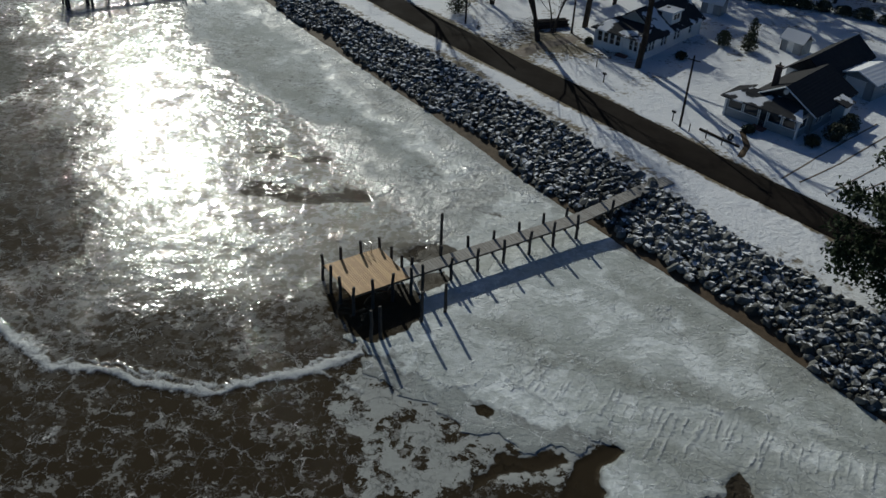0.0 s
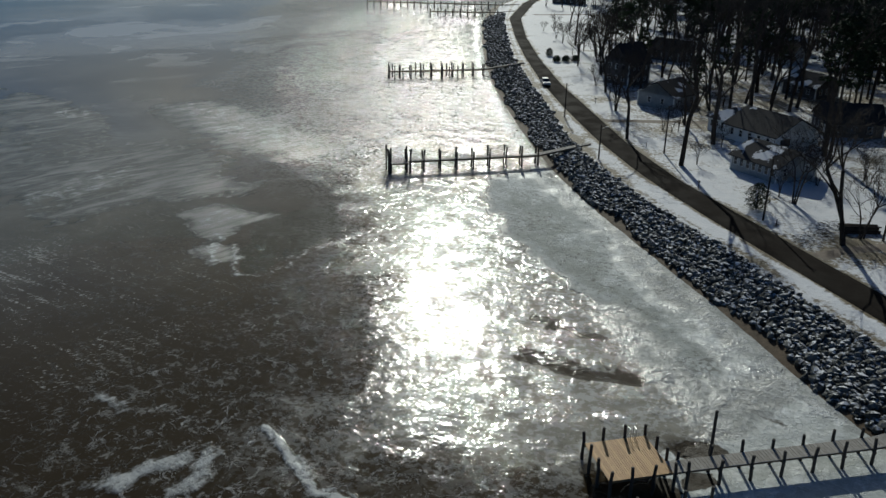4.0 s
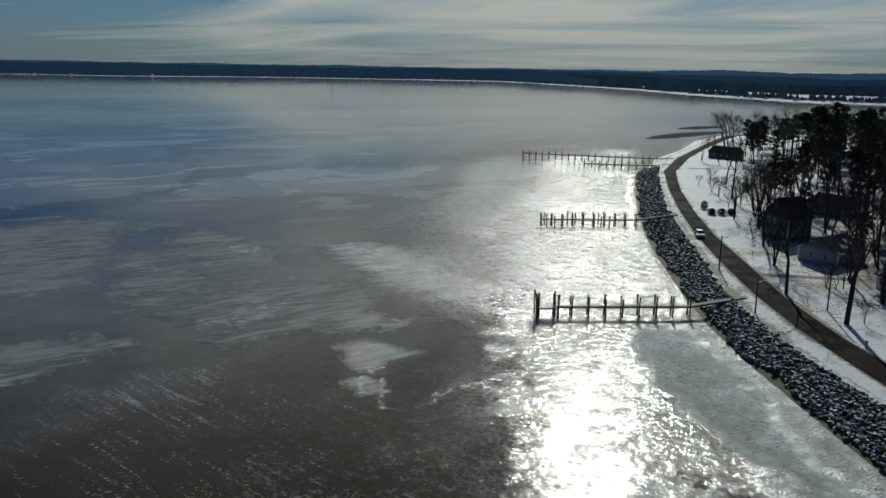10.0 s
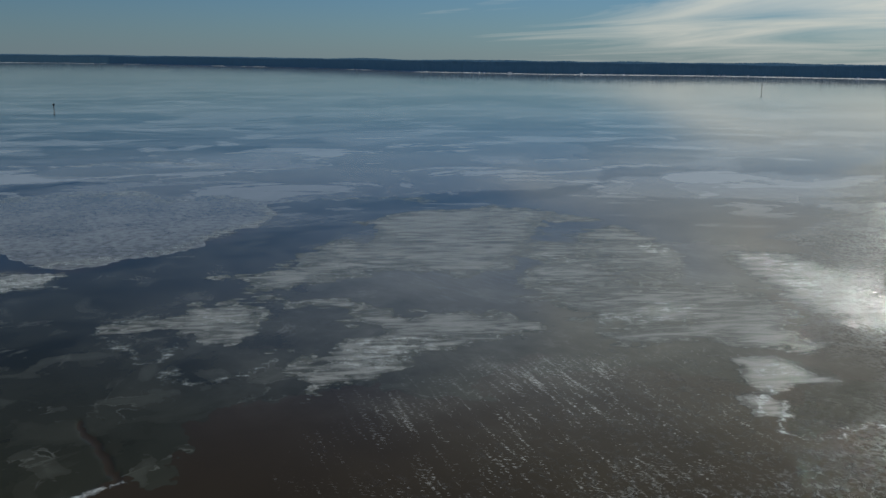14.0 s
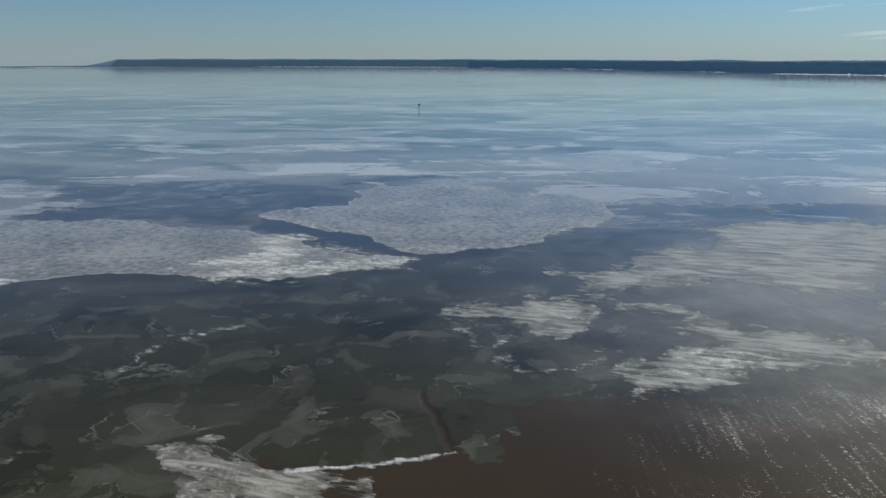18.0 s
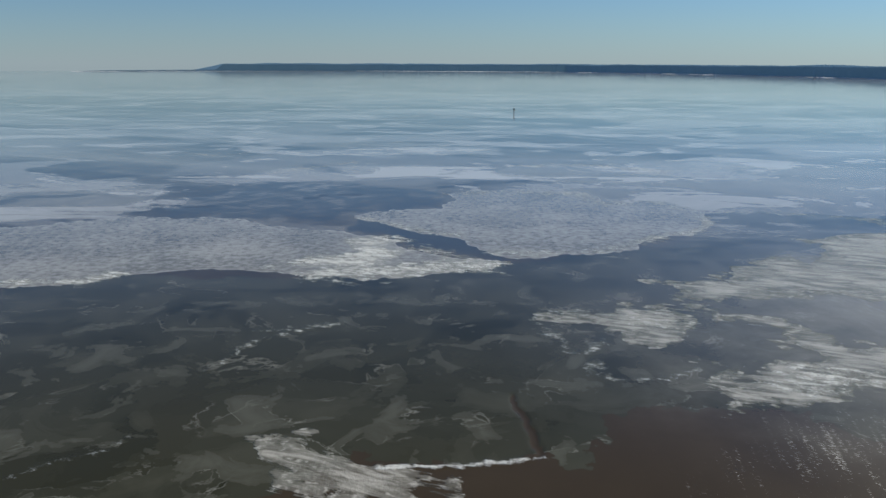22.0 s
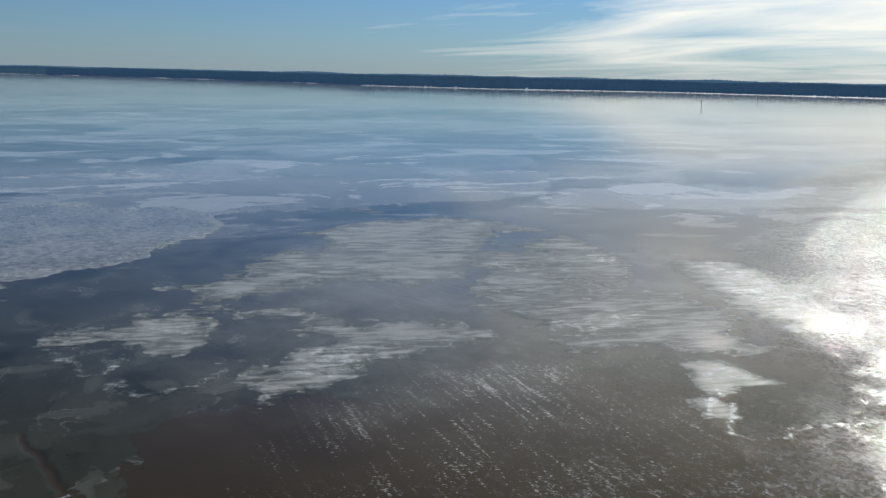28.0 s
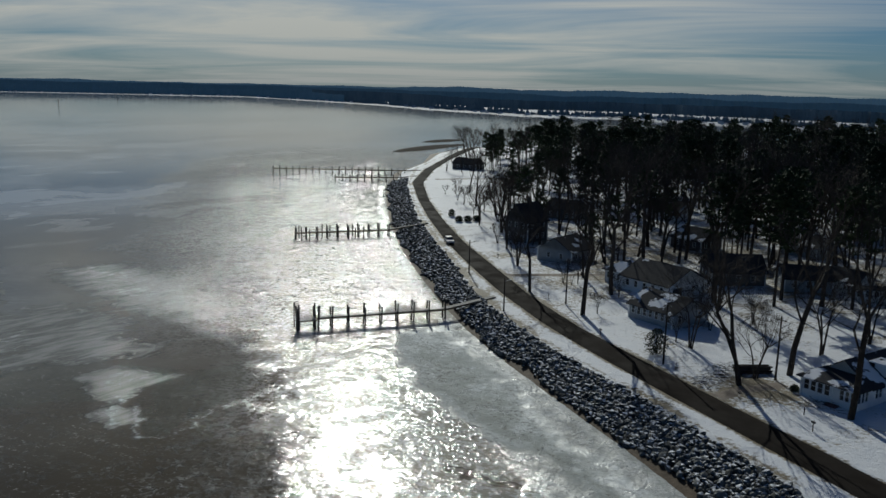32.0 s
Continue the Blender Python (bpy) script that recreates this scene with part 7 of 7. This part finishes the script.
# ---- poles, posts and small things along the road ----
def utility_pole(x, y, h, lamp=False, lean=0.0, turn=0.0):
    t = thing("utility_pole", "weathered wooden utility pole beside the road" + (" with a street lamp" if lamp else ""), "pole", pose(x, y, set_on_ground(x, y) - 0.2, lean, 0, turn), "utility poles")
    bm = bmesh.new()
    tube(bm, (0, 0, 0), (0, 0, h + 0.2), 0.15, 0.10, 10)
    part("shaft", bm, m_bark, t)
    if lamp:
        arm = bmesh.new()
        tube(arm, (0, 0, h - 0.5), (0.8, 0, h - 0.15), 0.03, 0.03, 6)
        arm_ob = part("lamp_arm", arm, m_metal, t)
        part("lamp_head", boxed((1.0, 0, h - 0.12), (0.5, 0.22, 0.14), 0, 0.03), m_metal, arm_ob)
    else:
        part("crossarm", boxed((0, 0.12, h - 0.35), (1.5, 0.1, 0.11), 0, 0.01), m_bark, t)
        for k in (-0.6, 0.0, 0.6):
            ins = bmesh.new()
            tube(ins, (k, 0.12, h - 0.3), (k, 0.12, h - 0.12), 0.05, 0.03, 6)
            part("insulator", ins, m_metal, t)
    return t


utility_pole(28.1, 86.9, 8.3, False, 0, -40)
utility_pole(4.8, 119.4, 9.2, False, 0, -40)
utility_pole(19.7, 116.6, 9.0, False, 0, -40)
utility_pole(-22.2, 141.8, 6.0, True, 0, 20)
utility_pole(-34.4, 170.6, 7.0, True, 0, 20)
utility_pole(-12.0, 149.5, 8.5, False, 0, -40)
utility_pole(-45.7, 239.7, 7.5, False, 0, -30)
utility_pole(-97.0, 430.0, 8.0, False, 0, -10)
utility_pole(-99.5, 455.0, 8.0, False, 0, -10)
utility_pole(-101.5, 480.0, 8.0, False, 0, -10)
utility_pole(-66.0, 300.0, 3.0, True, 0, -10)


def mailbox(x, y, turn):
    t = thing("mailbox", "dark rural mailbox on a wooden post by the road", "mailbox", pose(x, y, set_on_ground(x, y), 0, 0, turn), "mailboxes")
    part("post", boxed((0, 0, 0.5), (0.1, 0.1, 1.1), 0, 0.01), m_bark, t)
    bm = bmesh.new()
    n = 8
    ends = []
    for yy in (-0.25, 0.25):
        ring = [bm.verts.new((0.1, yy, 1.05)), bm.verts.new((-0.1, yy, 1.05))]
        ring += [bm.verts.new((-0.1 * math.cos(math.pi * i / n), yy, 1.2 + 0.1 * math.sin(math.pi * i / n))) for i in range(n + 1)]
        ends.append(ring)
    m = len(ends[0])
    for i in range(m):
        bm.faces.new((ends[0][i], ends[0][(i + 1) % m], ends[1][(i + 1) % m], ends[1][i]))
    bm.faces.new(ends[0][::-1])
    bm.faces.new(ends[1])
    box_ob = part("box", bm, m_black, t)
    part("flag", boxed((0.12, 0.0, 1.28), (0.02, 0.05, 0.2)), m_brick, box_ob)


for x, y in ((27.6, 88.4), (21.4, 98.9), (-4.8, 131.0), (-30.8, 186.0)):
    mailbox(x, y, 40)


def fence_post(x, y, h=1.0):
    t = thing("fence_post", "short weathered wooden post standing in the snow", "post", pose(x, y, set_on_ground(x, y)), "posts by the road")
    part("shaft", boxed((0, 0, h / 2 - 0.1), (0.11, 0.11, h + 0.2), 0, 0.015), m_bark, t)


for x, y in ((21.3, 104.0), (28.8, 85.6), (6.5, 117.5), (30.3, 84.2), (31.6, 82.6), (-60.0, 300.0), (-15.5, 152.5)):
    fence_post(x, y)

# low edging log and the tyre planter before the bungalow
log = thing("edging_log", "long dark log edging the lawn in the snow", "log", pose(31.8, 84.2, set_on_ground(31.8, 84.2) + 0.08, 0, 0, -52))
bm = bmesh.new()
tube(bm, (-2.6, 0, 0.05), (2.6, 0, 0.02), 0.16, 0.13, 9)
part("log_body", bm, m_bark, log)
tyre = thing("tyre_planter", "old black tyre standing on the snowy lawn", "tyre", pose(32.9, 83.9, set_on_ground(32.9, 83.9) + 0.36, 90, 0, 30))
bm = bmesh.new()
for i in range(20):
    a = [6.2832 * (i + k) / 20 for k in (0, 1)]
    prof = [(0.40, -0.11), (0.40, 0.11), (0.24, 0.12), (0.21, 0.08), (0.21, -0.08), (0.24, -0.12)]
    rings = [[bm.verts.new((r * math.cos(b), r * math.sin(b), z)) for r, z in prof] for b in a]
    for k in range(6):
        bm.faces.new((rings[0][k], rings[0][(k + 1) % 6], rings[1][(k + 1) % 6], rings[1][k]))
bmesh.ops.remove_doubles(bm, verts=bm.verts, dist=0.001)
part("tyre_ring", bm, m_rubber, tyre)


def strip(name, label, pts, width, mat, lift=0.03, seed=1):
    """A path or driveway laid on the ground along a line."""
    vs, fs = [], []
    n = 0
    rng = random.Random(seed)
    dense = []
    for a, b in zip(pts, pts[1:]):
        a, b = Vector(a), Vector(b)
        k = max(2, int((b - a).length / 0.7))
        dense += [(a.lerp(b, i / k), (b - a).normalized()) for i in range(k + 1)]
    for j, (p, d) in enumerate(dense):
        s = Vector((-d.y, d.x))
        w = width / 2 * rng.uniform(0.9, 1.08)
        for k in (-1, -0.5, 0, 0.5, 1):
            q = p + s * w * k
            vs.append((q.x, q.y, set_on_ground(q.x, q.y) + (lift if abs(k) < 1 else -0.05)))
        if j:
            o = (j - 1) * 5
            fs += [(o + k, o + k + 1, o + k + 6, o + k + 5) for k in range(4)]
    return tagged(new(name, raw_mesh(name, vs, fs, mat, True)), label, "path", kind="structure")


strip("driveway", "muddy driveway with melted snow between two lawns", [(9.5, 105.5), (14.0, 110.5), (20.5, 115.0)], 3.0, m_mud, 0.05)
strip("path_1", "brick garden path cleared of snow to a porch", [(32.8, 79.8), (34.4, 82.5), (34.9, 86.0)], 0.9, m_sand, 0.05)
strip("side_road", "narrow side road with packed dirty snow", [(-26.5, 170.5), (-12.0, 174.5), (12.0, 181.0), (40.0, 190.0)], 3.6, m_mud, 0.05)
strip("side_road_far", "far side road with packed dirty snow", [(-85.0, 345.0), (-55.0, 356.0), (-20.0, 366.0)], 4.0, m_mud, 0.06)
for k in (-0.8, 0.8):
    strip("wheel_track", "dark wheel track pressed into the snow", [(36.5 + k, 75.0 - k * 0.4), (42.0 + k, 79.5 - k), (52.0 + k, 88.0 - k)], 0.32, m_mud, 0.03)
for k in (-0.8, 0.8):
    strip("wheel_track", "dark wheel track pressed into the snow", [(40.0 + k, 72.0 - k * 0.4), (47.0 + k, 77.0 - k), (58.0 + k, 86.0 - k)], 0.28, m_mud, 0.03)

# stacked timber and a covered trailer under the bare trees
pile_rng = random.Random(3)
stack = thing("timber_stack", "dark stack of timber and brush under the bare trees", "timber stack", pose(17.0, 119.2, set_on_ground(17, 119.2), 0, 0, 20))
for i in range(26):
    bm = bmesh.new()
    tube(bm, (-2.4 + pile_rng.uniform(-0.3, 0.3), 0, 0), (2.4 + pile_rng.uniform(-0.3, 0.3), 0, 0), 0.13, 0.11, 7)
    ob = part("timber", bm, m_bark, stack)
    ob.matrix_basis = pose(0, (i % 7) * 0.28 - 0.9 + (i // 7) * 0.12, 0.13 + (i // 7) * 0.23, 0, 0, pile_rng.uniform(-3, 3))
for n, (x, y) in enumerate(((12.0, 116.0), (10.0, 112.5), (24.0, 108.0), (13.0, 119.5))):
    heap = thing("brush_pile", "pile of brown fallen branches on thin snow", "brush pile", pose(x, y, set_on_ground(x, y)), "brush piles")
    segs = []
    for i in range(70):
        p = Vector((pile_rng.gauss(0, 1.1), pile_rng.gauss(0, 1.1), abs(pile_rng.gauss(0, 0.15))))
        d = Vector((pile_rng.gauss(0, 1), pile_rng.gauss(0, 1), pile_rng.gauss(0, 0.2))) * 0.6
        segs.append((p, p + d, 0.035, 0.015))
    v1, f1 = tubes_mesh(segs, 4)
    piece("branch_heap", raw_mesh("branch_heap", v1, f1, m_twig), heap, Matrix())


def car(x, y, turn, paint, label, z=None):
    t = thing("car", label, "car", pose(x, y, (set_on_ground(x, y) if z is None else z), 0, 0, turn))
    bm = bmesh.new()
    prof = [(-2.2, 0.35), (-2.25, 0.75), (-2.1, 0.98), (-1.0, 1.02), (1.15, 1.0), (2.1, 0.85), (2.25, 0.6), (2.2, 0.32)]
    sides = [[bm.verts.new((px, sy * (0.9 if pz < 0.9 else 0.86), pz)) for px, pz in prof] for sy in (-1, 1)]
    n = len(prof)
    for i in range(n):
        bm.faces.new((sides[0][i], sides[0][(i + 1) % n], sides[1][(i + 1) % n], sides[1][i]))
    bm.faces.new(sides[0][::-1])
    bm.faces.new(sides[1])
    bmesh.ops.recalc_face_normals(bm, faces=bm.faces)
    bmesh.ops.bevel(bm, geom=bm.edges[:], offset=0.05, segments=2, affect="EDGES")
    shell = part("body", bm, paint, t)
    bm = bmesh.new()
    lo = [bm.verts.new(p) for p in ((-1.95, -0.84, 0.98), (1.15, -0.84, 0.98), (1.15, 0.84, 0.98), (-1.95, 0.84, 0.98))]
    hi = [bm.verts.new(p) for p in ((-1.5, -0.66, 1.5), (0.35, -0.66, 1.5), (0.35, 0.66, 1.5), (-1.5, 0.66, 1.5))]
    for i in range(4):
        bm.faces.new((lo[i], lo[(i + 1) % 4], hi[(i + 1) % 4], hi[i]))
    bm.faces.new(hi)
    part("cabin_glass", bm, m_glass, t)
    part("car_roof", boxed((-0.57, 0, 1.52), (1.9, 1.36, 0.06), 0, 0.025), paint, t)
    for px in (-1.4, 1.4):
        for py in (-0.82, 0.82):
            bm = bmesh.new()
            tube(bm, (px, py - 0.1, 0.32), (px, py + 0.1, 0.32), 0.32, 0.32, 16)
            w = part("wheel", bm, m_rubber, t)
            bm = bmesh.new()
            tube(bm, (px, py - 0.11, 0.32), (px, py + 0.11, 0.32), 0.19, 0.19, 12)
            part("rim", bm, m_metal, w)
    for py in (-0.65, 0.65):
        part("headlight", boxed((2.2, py, 0.72), (0.1, 0.36, 0.14), 0, 0.02), m_white, shell)
        part("tail_light", boxed((-2.22, py, 0.82), (0.08, 0.3, 0.16), 0, 0.02), m_brick, shell)
    return t


car(-46.0, 202.2, -66, m_silver, "silver-grey car on the wet shore road", 2.42)
car(-84.0, 398.0, 10, m_silver, "pale car parked by the house on the point")

# channel markers out in the bay
for x, y, h, sign in ((-720.0, 97.4, 4.6, 1.4), (-787.9, 1028.0, 9.0, 1.6), (-900.0, 1330.0, 8.0, 1.4)):
    t = thing("channel_marker", "channel marker board on a single pile in the ice", "marker", pose(x, y, 0, 0, 0, math.degrees(math.atan2(y, x)) - 90), "channel markers")
    bm = bmesh.new()
    tube(bm, (0, 0, -0.5), (0, 0, h), 0.3, 0.25, 8)
    part("shaft", bm, m_pile, t)
    part("board", boxed((0, -0.35, h - 0.9), (sign, 0.08, sign)), m_black, t)

m_wet_sand = plain("dark_wet_sand", (0.022, 0.017, 0.013), (0.05, 0.04, 0.03), 0.6, 0.95, 0.5, 0.05)
m_wet_sand.node_tree.nodes["Principled BSDF"].inputs["Specular IOR Level"].default_value = 0.05
# sand spits beyond the docks
def sand_spit(name, pts, width, z):
    vs, fs = [], []
    dense = []
    for a, b in zip(pts, pts[1:]):
        a, b = Vector(a), Vector(b)
        dense += [(a.lerp(b, i / 14), (b - a).normalized()) for i in range(14)]
    m = len(dense)
    for j, (p, d) in enumerate(dense):
        s = Vector((-d.y, d.x))
        f = math.sin(math.pi * (j + 0.6) / (m + 0.2))
        for k in (-1, -0.6, 0, 0.6, 1):
            q = p + s * width * k * f * (1 + 0.2 * math.sin(j * 1.7))
            vs.append((q.x, q.y, -0.2 + (z + 0.2) * (1 - k * k) * f))
        if j:
            o = (j - 1) * 5
            fs += [(o + k, o + k + 1, o + k + 6, o + k + 5) for k in range(4)]
    tagged(new(name, raw_mesh(name, vs, fs, m_wet_sand, True)), "low dark sand spit at the edge of the ice", "sand spit", kind="structure")


sand_spit("ground_spit", [(-152.0, 500.0), (-146.0, 530.0), (-136.0, 575.0), (-118.0, 610.0)], 9.0, 1.3)
sand_spit("ground_spit_far", [(-160.0, 602.0), (-150.0, 630.0), (-132.0, 660.0)], 7.0, 1.1)
